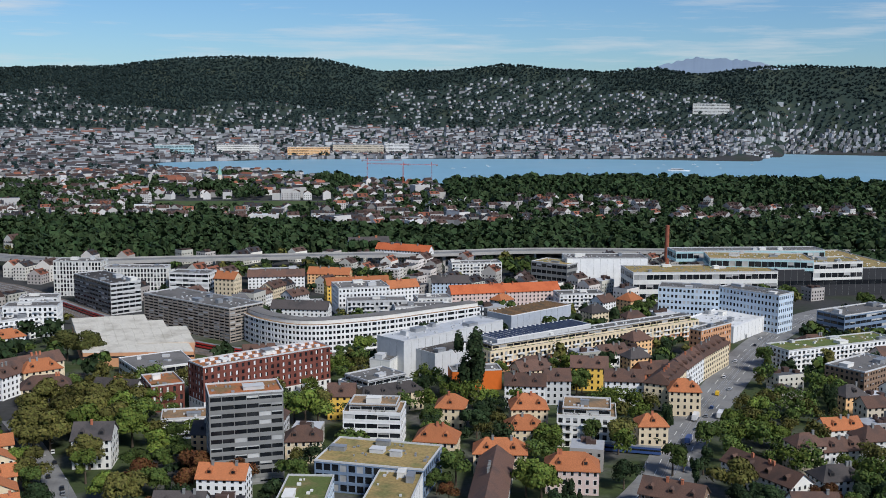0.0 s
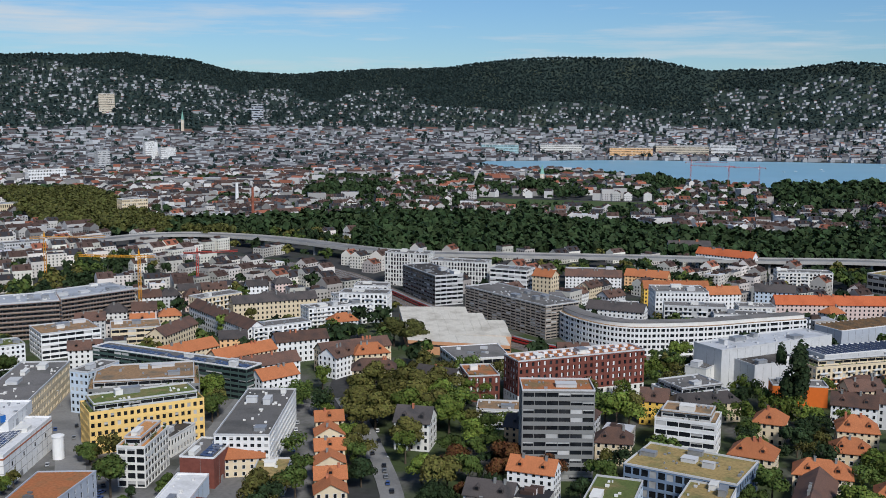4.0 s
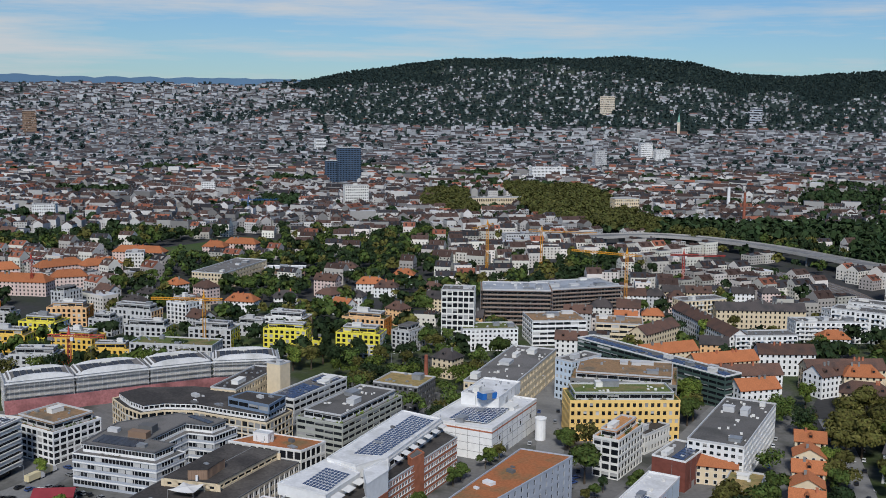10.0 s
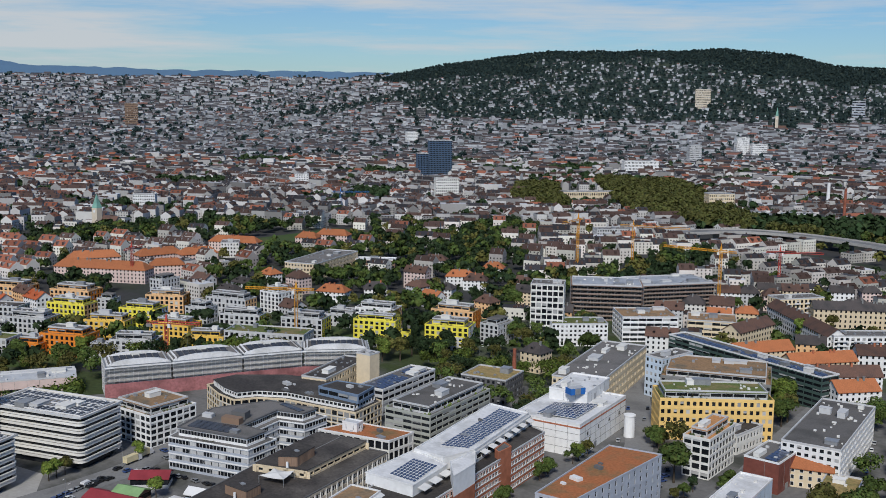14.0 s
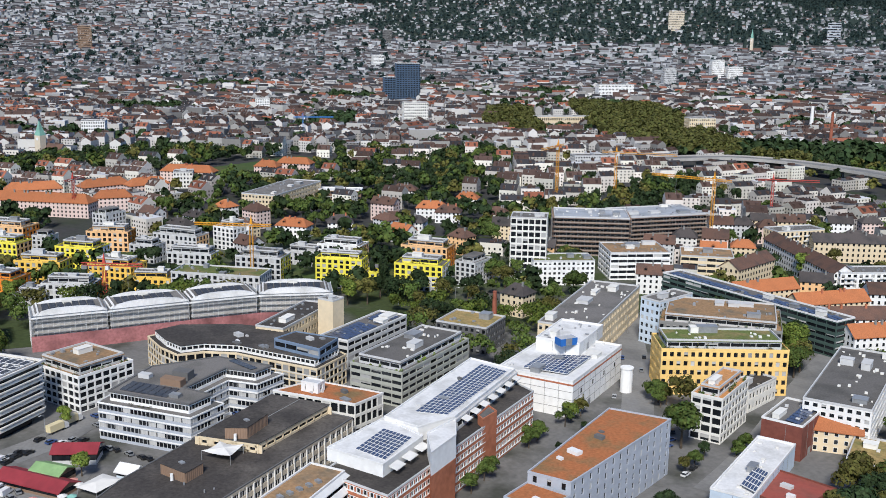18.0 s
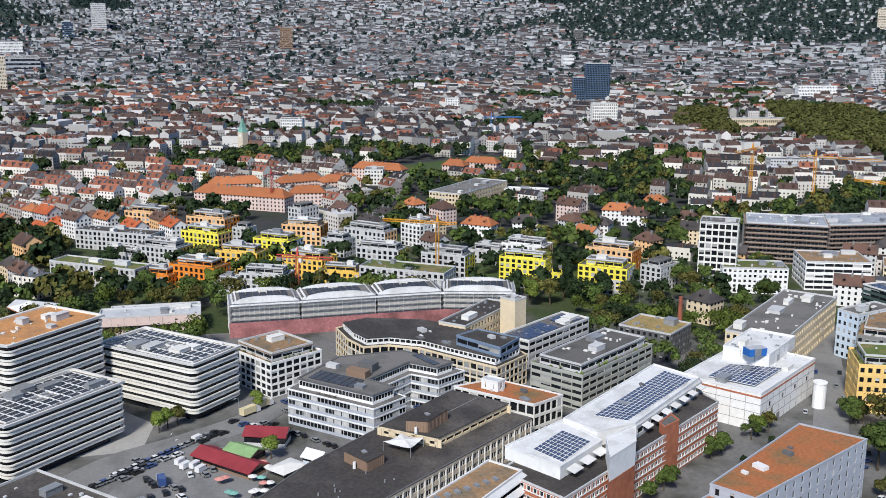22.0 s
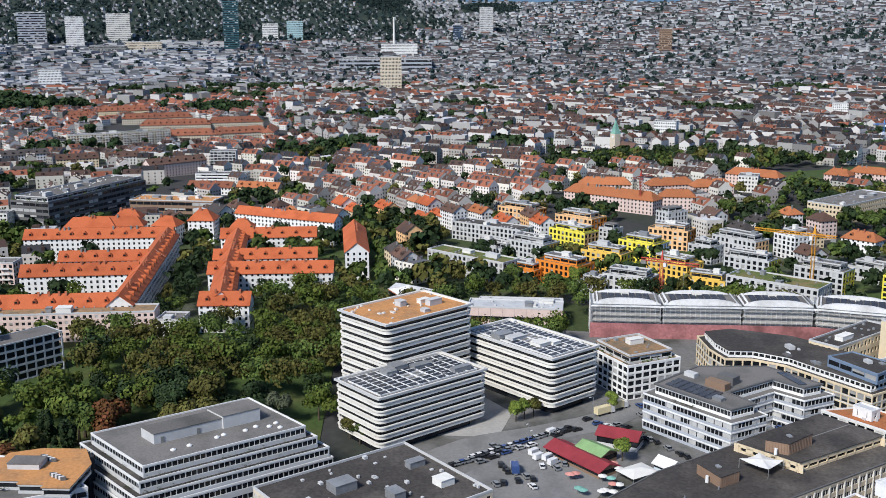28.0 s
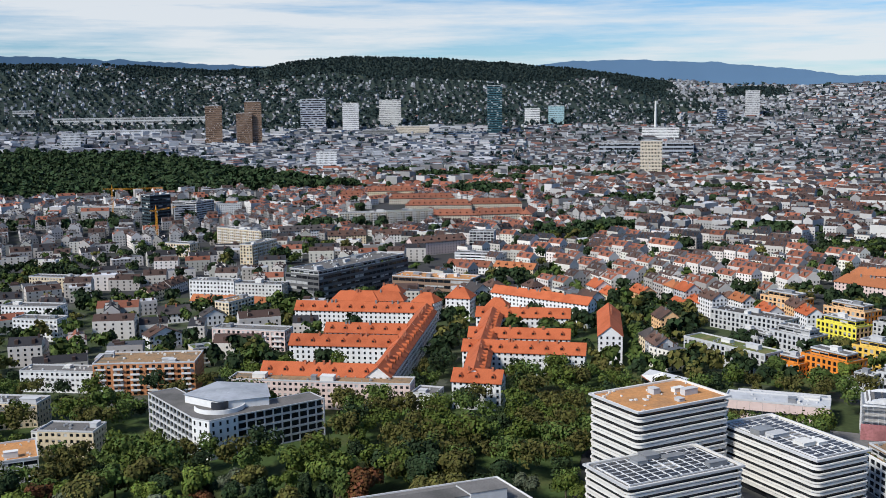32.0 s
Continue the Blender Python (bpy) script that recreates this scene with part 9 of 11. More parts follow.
slab_tower(35.57, 34.79, -0.0104, 0.0075, 9, "beige", "Beige residential tower in the plain")


# ---- zones of the town ----
PLANES = ([(-1211, 1470), (-1011, 1266), (-864, 1130), (-733, 1030)], [(-1128, 1487), (-971, 1333), (-795, 1160), (-682, 1087), (-606, 1069)], [(-1201, 1249), (-1013, 1061), (-890, 960), (-870, 1042), (-791, 1047), (-697, 1017)])


def near_line(x, y, pts):
    best = 1e9
    for (ax, ay), (bx, by) in zip(pts, pts[1:]):
        k = min(max(((x - ax) * (bx - ax) + (y - ay) * (by - ay)) / ((bx - ax) ** 2 + (by - ay) ** 2), 0), 1)
        best = min(best, math.hypot(ax + k * (bx - ax) - x, ay + k * (by - ay) - y))
    return best


def zone(x, y):
    """What stands at a place: wood, park, villa, red, dense, works, or nothing."""
    r, az = math.hypot(x, y), math.degrees(math.atan2(-x, y))
    if az < -26 or az > 115 or r < 300:
        return ""
    wob = noise.noise((x / 160, y / 160, 5)) * 60
    if az < 17.5:
        near_ = float(np.interp(az, (-27, -16, -8, -1, 4, 8.8, 14, 17.5), (2330, 2280, 2260, 2130, 2220, 2420, 2600, 2930)))
        far_ = float(np.interp(az, (-27, -20, -17.6, -17.2, -14, -8, 0, 8, 14, 17.5), (3950, 3920, 3850, 3500, 3340, 3260, 3200, 3130, 3010, 2930)))
        if near_ - 40 < r < far_ + 15:
            return ""
        if az < 0 and 1780 + wob < r < near_:
            return "wood"
    if az < 32 and (1085 if az < 22 else 1250) < r < float(np.interp(az, (-26, -16, -7, 0, 6, 15, 23, 32), (1500, 1420, 1340, 1260, 1320, 1420, 1420, 1330))) + wob * 0.6:
        return "wood"
    if 29 < az < 45 and float(np.interp(az, (29, 33, 36, 39, 43, 45), (1215, 1250, 1310, 1400, 1400, 1500))) < r < float(np.interp(az, (29, 33, 37, 40, 43, 45), (1400, 1560, 2000, 2120, 2090, 1800))):
        if any(near_line(x, y, q) < 34 for q in PLANES):
            return "plane"
        return "" if 39.3 < az < 43 and 1570 < r < 1780 else "villa"
    if az > 95.5 and 1880 + wob < r < float(np.interp(az, (95.5, 97, 105, 112), (1960, 2040, 2780, 2900))):
        return "wood"
    if az > 88 and 2500 < r < 3250:
        return "works"
    if 44 < az < 62 and 800 < r < 1260:
        return "villa"
    if az < 25 and 1400 < r < 2200:
        return "villa" if wob > -26 else "wood"
    if 83 < az < 87 and 860 < r < 1100:
        return "red"
    if 84 < az < 100 and 1330 < r < 2050:
        return "red"
    if 66 < az < 84 and 700 < r < 1150:
        return "red" if r > 780 else "villa"
    if r > 2300:
        return "slope" if ground_z(x, y) > 80 and not 53 < az + 8 * noise.noise((x / 260, y / 260, 4)) < 77 else "dense"
    if az > 90 and r < 1500:
        return "blocks"
    if r > 1150:
        return "dense"
    return "mixed"


def wooded(x, y):
    """Share of the ground under trees on the slopes."""
    z, r, az = ground_z(x, y), math.hypot(x, y), math.degrees(math.atan2(-x, y))
    q = z / max(ridge(az), 1)
    return not 51 < az + 8 * noise.noise((x / 260, y / 260, 4)) < 78 and q > float(np.interp(az, (-27, -16, -12, -6, 2, 5, 16, 20, 26, 34, 46, 50, 78, 82, 95, 99, 102, 116), (0.56, 0.60, 0.70, 0.82, 0.80, 0.46, 0.50, 0.66, 0.70, 0.82, 0.82, 0.86, 0.80, 0.76, 0.80, 0.86, 0.92, 0.92))) + noise.noise((x / 210, y / 210, 7)) * 0.20


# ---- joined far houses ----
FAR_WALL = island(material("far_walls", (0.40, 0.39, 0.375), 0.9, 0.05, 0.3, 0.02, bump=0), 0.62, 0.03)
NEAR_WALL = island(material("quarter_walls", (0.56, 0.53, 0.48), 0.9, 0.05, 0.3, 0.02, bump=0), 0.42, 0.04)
# walls for the far slopes, cooled so the colour stands for haze
HAZED_WALL = island(material("hazed_walls", (0.30, 0.31, 0.325), 0.9, 0.05, 0.3, 0.02, bump=0), 0.62, 0.03)
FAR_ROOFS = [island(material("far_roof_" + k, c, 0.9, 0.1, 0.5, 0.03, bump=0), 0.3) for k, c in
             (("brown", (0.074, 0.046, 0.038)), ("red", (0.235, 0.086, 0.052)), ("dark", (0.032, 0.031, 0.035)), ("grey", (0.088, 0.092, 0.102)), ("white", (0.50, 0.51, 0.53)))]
# the roof colours again with a grey-blue haze mixed in
HAZED_ROOFS = [island(material("hazed_roof_" + k, c, 0.9, 0.1, 0.5, 0.03, bump=0), 0.3) for k, c in
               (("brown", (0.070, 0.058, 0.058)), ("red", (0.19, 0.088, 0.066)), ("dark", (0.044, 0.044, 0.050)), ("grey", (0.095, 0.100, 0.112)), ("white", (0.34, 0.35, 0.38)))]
HOUSE_F = np.array([[0, 1, 7, 6], [2, 3, 9, 8], [1, 4, 10, 7], [4, 2, 8, 10], [3, 5, 11, 9], [5, 0, 6, 11], [6, 7, 10, 11], [8, 9, 11, 10]])


def far_houses(name, label, places, walls):
    """places: rows of x, y, z, yaw, w, d, h, rise, roof index."""
    P = np.array(places, float)
    n = len(P)
    x, y, z, yaw, w, d, h, rise, ri = P.T
    u = np.stack([-w / 2, w / 2, w / 2, -w / 2, w / 2, -w / 2] * 2, 1)
    v = np.stack([-d / 2, -d / 2, d / 2, d / 2, 0 * d, 0 * d] * 2, 1)
    zz = np.concatenate([np.repeat((z - 12)[:, None], 6, 1), np.repeat((z + h)[:, None], 4, 1), np.repeat((z + h + rise)[:, None], 2, 1)], 1)
    c, s = np.cos(yaw)[:, None], np.sin(yaw)[:, None]
    V = np.stack([x[:, None] + c * u - s * v, y[:, None] + s * u + c * v, zz], -1).reshape(-1, 3)
    F = (HOUSE_F[None] + 12 * np.arange(n)[:, None, None]).reshape(-1, 4)
    mi = np.zeros((n, 8), int)
    mi[:, 6:] = ri[:, None] + 1
    tagged(new(name, mesh_of(name, V, F, [walls or HAZED_WALL, *(FAR_ROOFS if walls else HAZED_ROOFS)], mi.ravel())), label, "houses", kind="stuff")
    if walls is None:
        return
    bv, g = [], np.random.default_rng(n)
    for k in range(5):
        slope, ok = rise > 0.5, np.hypot(x, y) < 1900
        sg = -1.0 if k % 2 else 1.0
        a = np.where(slope, w * (0.25 if k < 2 else -0.25), w * g.uniform(-0.35, 0.35, n)) if k < 4 else w * g.uniform(-0.4, 0.4, n)
        b = np.where(slope, sg * d * 0.27, d * g.uniform(-0.3, 0.3, n)) if k < 4 else d * 0.06
        lo = np.where(slope, z + h + rise * 0.2, z + h - 0.1)
        hi = np.where(slope, z + h + rise * (0.78 if k < 4 else 1.3), z + h + g.uniform(0.8, 2.6, n))
        hw, hd = np.where(slope, 1.0 if k < 4 else 0.5, g.uniform(0.8, 3.0, n)), np.where(slope, d * 0.13 if k < 4 else 0.5, g.uniform(0.8, 2.2, n))
        ok &= slope | (k < 3)
        q = []
        for e, f_ in ((-1, -1), (1, -1), (1, 1), (-1, 1)):
            uu, vv = a + e * hw, b + f_ * hd
            q.append((x + np.cos(yaw) * uu - np.sin(yaw) * vv, y + np.sin(yaw) * uu + np.cos(yaw) * vv))
        bv.append(np.stack([np.stack([*p_, zz_], -1) for zz_ in (lo, hi) for p_ in q], 1)[ok])
    B = np.concatenate(bv)
    F = (BOX[None] + 8 * np.arange(len(B))[:, None, None]).reshape(-1, 4)
    tagged(new(name + "_dormers", mesh_of(name + "_dormers", B.reshape(-1, 3), F, [walls, FAR_ROOFS[0]], np.tile([1, 1, 1, 0, 1, 1], len(B)))), "dormers, chimneys and roof cabins of the town houses", "dormers", kind="stuff")
    vs = []
    for side in (0, 1, 2, 3):
        ln, off = (w, d / 2) if side < 2 else (d, w / 2)
        sg = 1 if side % 2 else -1
        for f in range(4):
            for k in range(5):
                ok = (f * 3.0 + 2.6 < h) & ((k + 1) * 3 < ln + 2)
                m = np.clip(np.floor(ln / 3.0), 1, 5)
                a = ((k + 0.5) / m - 0.5) * ln
                ok &= (k < m) & (np.hypot(x, y) < 1800)
                q = []
                for da, zz_ in ((-0.6, 0.9), (0.6, 0.9), (0.6, 2.3), (-0.6, 2.3)):
                    uu, vv = (a + da, sg * (off + 0.07)) if side < 2 else (sg * (off + 0.07), a + da)
                    uu, vv = np.broadcast_to(uu, (n,)), np.broadcast_to(vv, (n,))
                    q.append(np.stack([x + np.cos(yaw) * uu - np.sin(yaw) * vv, y + np.sin(yaw) * uu + np.cos(yaw) * vv, z + f * 3.0 + zz_], -1))
                vs.append(np.stack(q, 1)[ok])
    W = np.concatenate(vs)
    tagged(new(name + "_windows", mesh_of(name + "_windows", W.reshape(-1, 3), np.arange(len(W) * 4).reshape(-1, 4), [GLASS])), "dark windows of the distant houses", "windows", kind="stuff")


def lattice(r_in, r_out, tile, along, across, seed):
    """House places on street grids that turn from quarter to quarter."""
    rng = random.Random(seed)
    lim = int(r_out / tile) + 1
    for i in range(-lim, lim):
        for j in range(-lim, lim):
            cx, cy = (i + 0.5) * tile, (j + 0.5) * tile
            rc = math.hypot(cx, cy)
            az = math.degrees(math.atan2(-cx, cy))
            if not (r_in - tile < rc < r_out + tile) or not -32 < az < 120:
                continue
            ang = radians(35 + 70 * noise.noise((cx / 700, cy / 700, 2)) + rng.uniform(-12, 12))
            c, s = math.cos(ang), math.sin(ang)
            n1, n2 = int(tile / along / 1.5), int(tile / across / 1.5)
            for a in range(-n1, n1 + 1):
                for b in range(-n2, n2 + 1):
                    u, v = a * along + rng.uniform(-1.5, 1.5), b * across + rng.uniform(-2, 2)
                    x, y = cx + c * u - s * v, cy + s * u + c * v
                    if abs(x - cx) < tile * 0.48 and abs(y - cy) < tile * 0.48 and r_in < math.hypot(x, y) < r_out:
                        yield x, y, ang, rng


def grove(x, y):
    """Parks and tree-filled yards inside the town."""
    return noise.noise((x / 130, y / 130, 11)) > 0.30


PICKED = []
CLUMPS = ((-1144, -131, 24), (-1181, -233, 22), (-799, -106, 20), (-650, -105, 20), (-800, -171, 12), (-1055, -142, 16), (-1071, 406, 34), (-1098, 473, 40), (-1055, 506, 34), (-780, 437, 20))


def plant(x, y, size, k, leaf):
    if -260 < x < -140 and 420 < y < 580 and k < 4:
        leaf = (2, 5, 2)[int(abs(x)) % 3]
    PICKED.append((x, y, size, k, leaf))
    take(x - 3 * size, y - 3 * size, 0, 6 * size, 6 * size, 0)


plant(-182, 469, 1.60, 3, 7)
plant(-169, 477, 1.60, 3, 7)
plant(-155, 481, 1.60, 3, 7)
plant(-145, 473, 1.60, 3, 7)
plant(-191, 473, 1.60, 3, 7)
plant(-185, 494, 1.60, 3, 7)
plant(-170, 496, 1.60, 3, 7)
plant(-157, 498, 1.60, 3, 7)
plant(-122, 432, 1.20, 0, 0)
plant(-132, 436, 1.00, 1, 0)
plant(-114, 438, 1.26, 0, 0)
plant(-68, 505, 1.60, 3, 5)
plant(-63, 515, 1.30, 1, 2)
plant(-75, 513, 1.33, 1, 0)
plant(-124, 414, 1.07, 1, 4)
plant(-104, 410, 1.02, 3, 4)
plant(-184, 436, 0.98, 1, 4)
plant(-173, 416, 1.18, 3, 2)
plant(-151, 426, 1.23, 2, 0)
plant(25, 529, 1.09, 0, 5)
plant(19, 505, 1.23, 3, 1)
plant(17, 491, 1.14, 1, 1)
plant(-6, 500, 1.05, 1, 0)
plant(75, 566, 1.09, 0, 0)
plant(71, 478, 1.17, 1, 0)
plant(48, 471, 1.10, 1, 5)
plant(98, 476, 0.97, 0, 1)
plant(82, 468, 1.33, 1, 2)
plant(123, 469, 1.25, 1, 0)
plant(141, 494, 1.15, 1, 5)
plant(160, 513, 1.26, 2, 5)
plant(235, 629, 1.25, 0, 2)
plant(160, 477, 0.96, 3, 5)
plant(174, 504, 1.09, 0, 0)
plant(35, 415, 1.32, 2, 5)
plant(41, 411, 1.32, 3, 5)
plant(49, 424, 1.07, 2, 0)
plant(-2, 444, 1.02, 3, 5)
plant(-2, 416, 1.01, 0, 0)
plant(77, 424, 1.01, 3, 1)
plant(101, 440, 1.34, 0, 0)
plant(-10, 561, 0.96, 2, 1)
plant(123, 578, 1.28, 2, 4)
plant(79, 574, 1.12, 1, 0)
plant(-65, 643, 0.96, 0, 0)
plant(-51, 644, 1.29, 1, 5)
plant(138, 761, 1.18, 1, 0)
plant(148, 772, 1.31, 1, 0)
plant(340, 835, 1.02, 1, 0)
plant(344, 828, 0.97, 3, 0)
plant(26, 534, 1.01, 1, 5)
plant(196, 621, 1.34, 2, 0)
plant(-105, 486, 1.23, 1, 1)
plant(-87, 426, 1.06, 3, 4)
plant(-235, 640, 1.60, 3, 7)
plant(-221, 640, 1.60, 3, 7)
plant(-235, 524, 1.20, 2, 4)
plant(-203, 498, 1.60, 3, 7)
plant(-203, 522, 1.60, 3, 7)
plant(-185, 519, 1.60, 3, 7)
plant(-174, 514, 1.60, 3, 7)
plant(-167, 523, 1.60, 3, 7)
plant(-186, 496, 1.60, 3, 7)
plant(-129, 456, 1.21, 3, 5)
plant(-124, 468, 1.14, 2, 0)
plant(-125, 417, 1.22, 3, 4)
plant(-102, 422, 1.28, 1, 4)
plant(-136, 404, 1.06, 3, 5)
plant(-155, 443, 1.33, 3, 0)
plant(-280, 480, 1.32, 1, 5)
plant(-264, 453, 1.13, 1, 0)
plant(-301, 514, 1.16, 3, 5)
plant(-168, 411, 1.03, 2, 0)
plant(-159, 393, 1.06, 3, 1)
plant(-185, 387, 1.22, 0, 0)
plant(-178, 369, 1.20, 1, 0)
plant(-302, 351, 0.61, 2, 2)
plant(-295, 339, 0.60, 1, 5)
plant(-285, 382, 0.81, 3, 0)
plant(-464, 487, 1.18, 1, 0)
plant(-438, 454, 1.02, 2, 0)
plant(-416, 483, 1.24, 1, 0)
plant(-435, 672, 1.02, 1, 0)
plant(-375, 718, 1.08, 1, 0)
plant(-676, 814, 1.03, 1, 1)
plant(-479, 445, 1.14, 0, 1)
plant(-188, 458, 1.19, 1, 0)
plant(-176, 436, 1.05, 2, 0)
plant(-386, 603, 1.09, 3, 0)
plant(-378, 619, 1.30, 3, 1)
plant(-353, 624, 1.34, 2, 5)
plant(-355, 667, 1.07, 2, 2)
plant(-151, 532, 1.16, 3, 2)
plant(-271, 465, 1.33, 2, 5)
plant(-285, 492, 1.11, 1, 1)
plant(-304, 519, 1.17, 2, 0)
plant(-429, 452, 1.01, 1, 0)
plant(-453, 466, 1.14, 1, 2)
plant(-468, 471, 1.19, 1, 0)
plant(-470, 522, 0.95, 3, 0)
plant(-447, 526, 1.18, 0, 5)
plant(-402, 211, 0.55, 2, 2)
plant(-279, 313, 0.31, 2, 1)
plant(-286, 336, 0.29, 1, 1)
plant(-289, 388, 0.44, 1, 1)
plant(-479, 385, 1.19, 1, 2)
plant(-481, 404, 1.05, 3, 1)
plant(-485, 376, 1.33, 0, 5)
plant(-473, 416, 1.32, 3, 1)
plant(-462, 430, 0.96, 1, 1)
plant(-451, 434, 1.05, 2, 1)
plant(-569, 512, 1.28, 0, 0)
plant(-559, 526, 1.16, 0, 1)
plant(-544, 547, 1.32, 3, 0)
plant(-667, 487, 1.15, 0, 0)
plant(-693, 494, 1.35, 1, 0)
plant(-806, 534, 1.19, 3, 1)
plant(-789, 450, 1.21, 1, 2)
plant(-773, 424, 1.31, 2, 0)
plant(-809, 473, 1.07, 0, 0)
plant(-593, 222, 1.08, 2, 0)
plant(-613, 206, 1.16, 3, 0)
plant(-603, 240, 1.09, 1, 5)
plant(-516, 586, 0.96, 2, 0)
plant(-528, 606, 1.13, 3, 2)
plant(-746, 512, 1.17, 0, 0)
plant(-342, 322, 0.69, 0, 1)
plant(-522, 480, 1.18, 1, 2)
plant(-547, 338, 1.14, 1, 1)
plant(-415, 149, 0.68, 1, 5)
plant(-417, 153, 0.77, 0, 5)
plant(-418, 157, 0.64, 1, 2)
plant(-424, 165, 0.60, 1, 5)
plant(-425, 171, 0.70, 1, 0)
plant(-371, 175, 0.70, 1, 5)
plant(-413, 84, 0.70, 1, 2)
plant(-407, 87, 0.75, 0, 0)
plant(-495, -30, 0.76, 3, 0)
plant(-418, 189, 0.74, 0, 5)
plant(-297, 341, 0.61, 0, 1)
plant(-293, 333, 0.65, 0, 0)
plant(-296, 346, 0.60, 1, 2)
plant(-288, 307, 0.66, 0, 0)
plant(-291, 315, 0.66, 3, 0)
plant(-275, 265, 0.59, 1, 0)
plant(-282, 282, 0.49, 1, 0)
plant(-279, 275, 0.58, 1, 0)
plant(-281, 378, 0.59, 1, 0)
plant(-281, 382, 0.71, 0, 2)
plant(-238, 332, 0.50, 1, 2)
plant(-238, 338, 0.54, 1, 0)
plant(-240, 347, 0.57, 2, 1)
plant(-234, 359, 0.51, 3, 0)
plant(-234, 364, 0.59, 3, 0)
plant(-278, 480, 1.31, 2, 5)
plant(-266, 462, 1.20, 2, 2)
plant(-284, 486, 1.17, 3, 0)
plant(15, 551, 2.30, 4, 1)
plant(107, 445, 1.00, 5, 1)
plant(108, 425, 1.00, 5, 1)
plant(115, 442, 1.05, 5, 1)
plant(200, 523, 1.10, 4, 1)
plant(58, 433, 0.70, 5, 1)
plant(-485, 399, 1.30, 4, 1)
plant(111, 498, 0.90, 4, 1)
places_mid, places_far, tree_mid, tree_far = [], [], [], []
# lean woods and town beyond the near quarter
for x, y, ang, rng in lattice(1250, 2450, 150, 17, 30, 5):
    zn = zone(x, y)
    if near_line(x, y, [(-1590, 1362), (-1430, 1225)]) < 34 or -1700 < x < -1385 and -115 < y < 130:
        continue
    if zn in ("", "wood", "plane"):
        continue
    q = rng.random()
    if zn == "villa" and q < 0.60 or q < 0.13:
        tree_mid.append((x, y))
        continue
    if not free(x, y, 9):
        continue
    if grove(x, y):
        tree_mid += [(x + rng.uniform(-8, 8), y + rng.uniform(-14, 14)) for _ in range(4)]
        continue
    flat = rng.random() < (0.42 if zn == "dense" else 0.12)
    roof = rng.choice((3, 4, 4, 2, 3)) if flat else rng.choice((1, 1, 1, 0)) if zn == "red" else rng.choice((0, 0, 0, 2, 1, 1) if x < -1000 and y < 700 else (0, 0, 0, 2, 2, 1))
    h = rng.uniform(11, 18) if zn == "dense" else rng.uniform(8, 14)
    if x < -1240 and -170 < y < 170:
        h = rng.uniform(6, 9)
    w, d = (rng.uniform(13, 19), rng.uniform(11, 14))
    if not flat and zn == "dense" and rng.random() < 0.18:
        w = rng.uniform(24, 40)
    if flat and rng.random() < 0.25:
        w, d, h = rng.uniform(18, 34), rng.uniform(12, 18), rng.uniform(10, 22)
    ang += rng.choice((0.0, 0.0, 1.57)) + rng.uniform(-0.15, 0.15)
    places_mid.append((x, y, 0, ang, w, d, h, 0 if flat else d * rng.uniform(0.28, 0.4), roof))
for x, y, ang, rng in lattice(2450, 4400, 190, 17, 26, 6):
    zn = zone(x, y)
    if zn in ("", "wood", "plane"):
        continue
    if wooded(x, y):
        continue
    if rng.random() < (0.56 if zn == "slope" else 0.10 if zn == "works" else 0.16):
        tree_far.append((x, y))
        continue
    x, y = x + rng.uniform(-6, 6), y + rng.uniform(-6, 6)
    flat = rng.random() < 0.5
    roof = rng.choice((3, 4, 3, 3, 2)) if flat else rng.choice((0, 0, 0, 2, 2, 0, 0, 0, 2, 1))
    k_ = 0.68 if zn == "slope" else 1.0
    if zn == "works":
        flat, roof, k_ = True, rng.choice((3, 4, 4, 3, 4, 0, 1)), rng.uniform(1.2, 2.6)
    w = (rng.uniform(10, 17) if rng.random() < (0.9 if zn == "slope" else 0.6) else rng.uniform(18, 42)) * k_
    places_far.append((x, y, ground_z(x, y), ang + rng.uniform(-0.3, 0.3), w, rng.uniform(9, 13) * k_, rng.uniform(6, 11) * (k_ if zn != "works" else 1.1), 0 if flat else rng.uniform(3, 5) * k_, roof))
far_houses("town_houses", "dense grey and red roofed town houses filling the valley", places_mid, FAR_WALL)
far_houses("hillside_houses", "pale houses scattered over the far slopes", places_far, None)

# ---- nearer houses ----
rng = random.Random(3)
KINDS = []
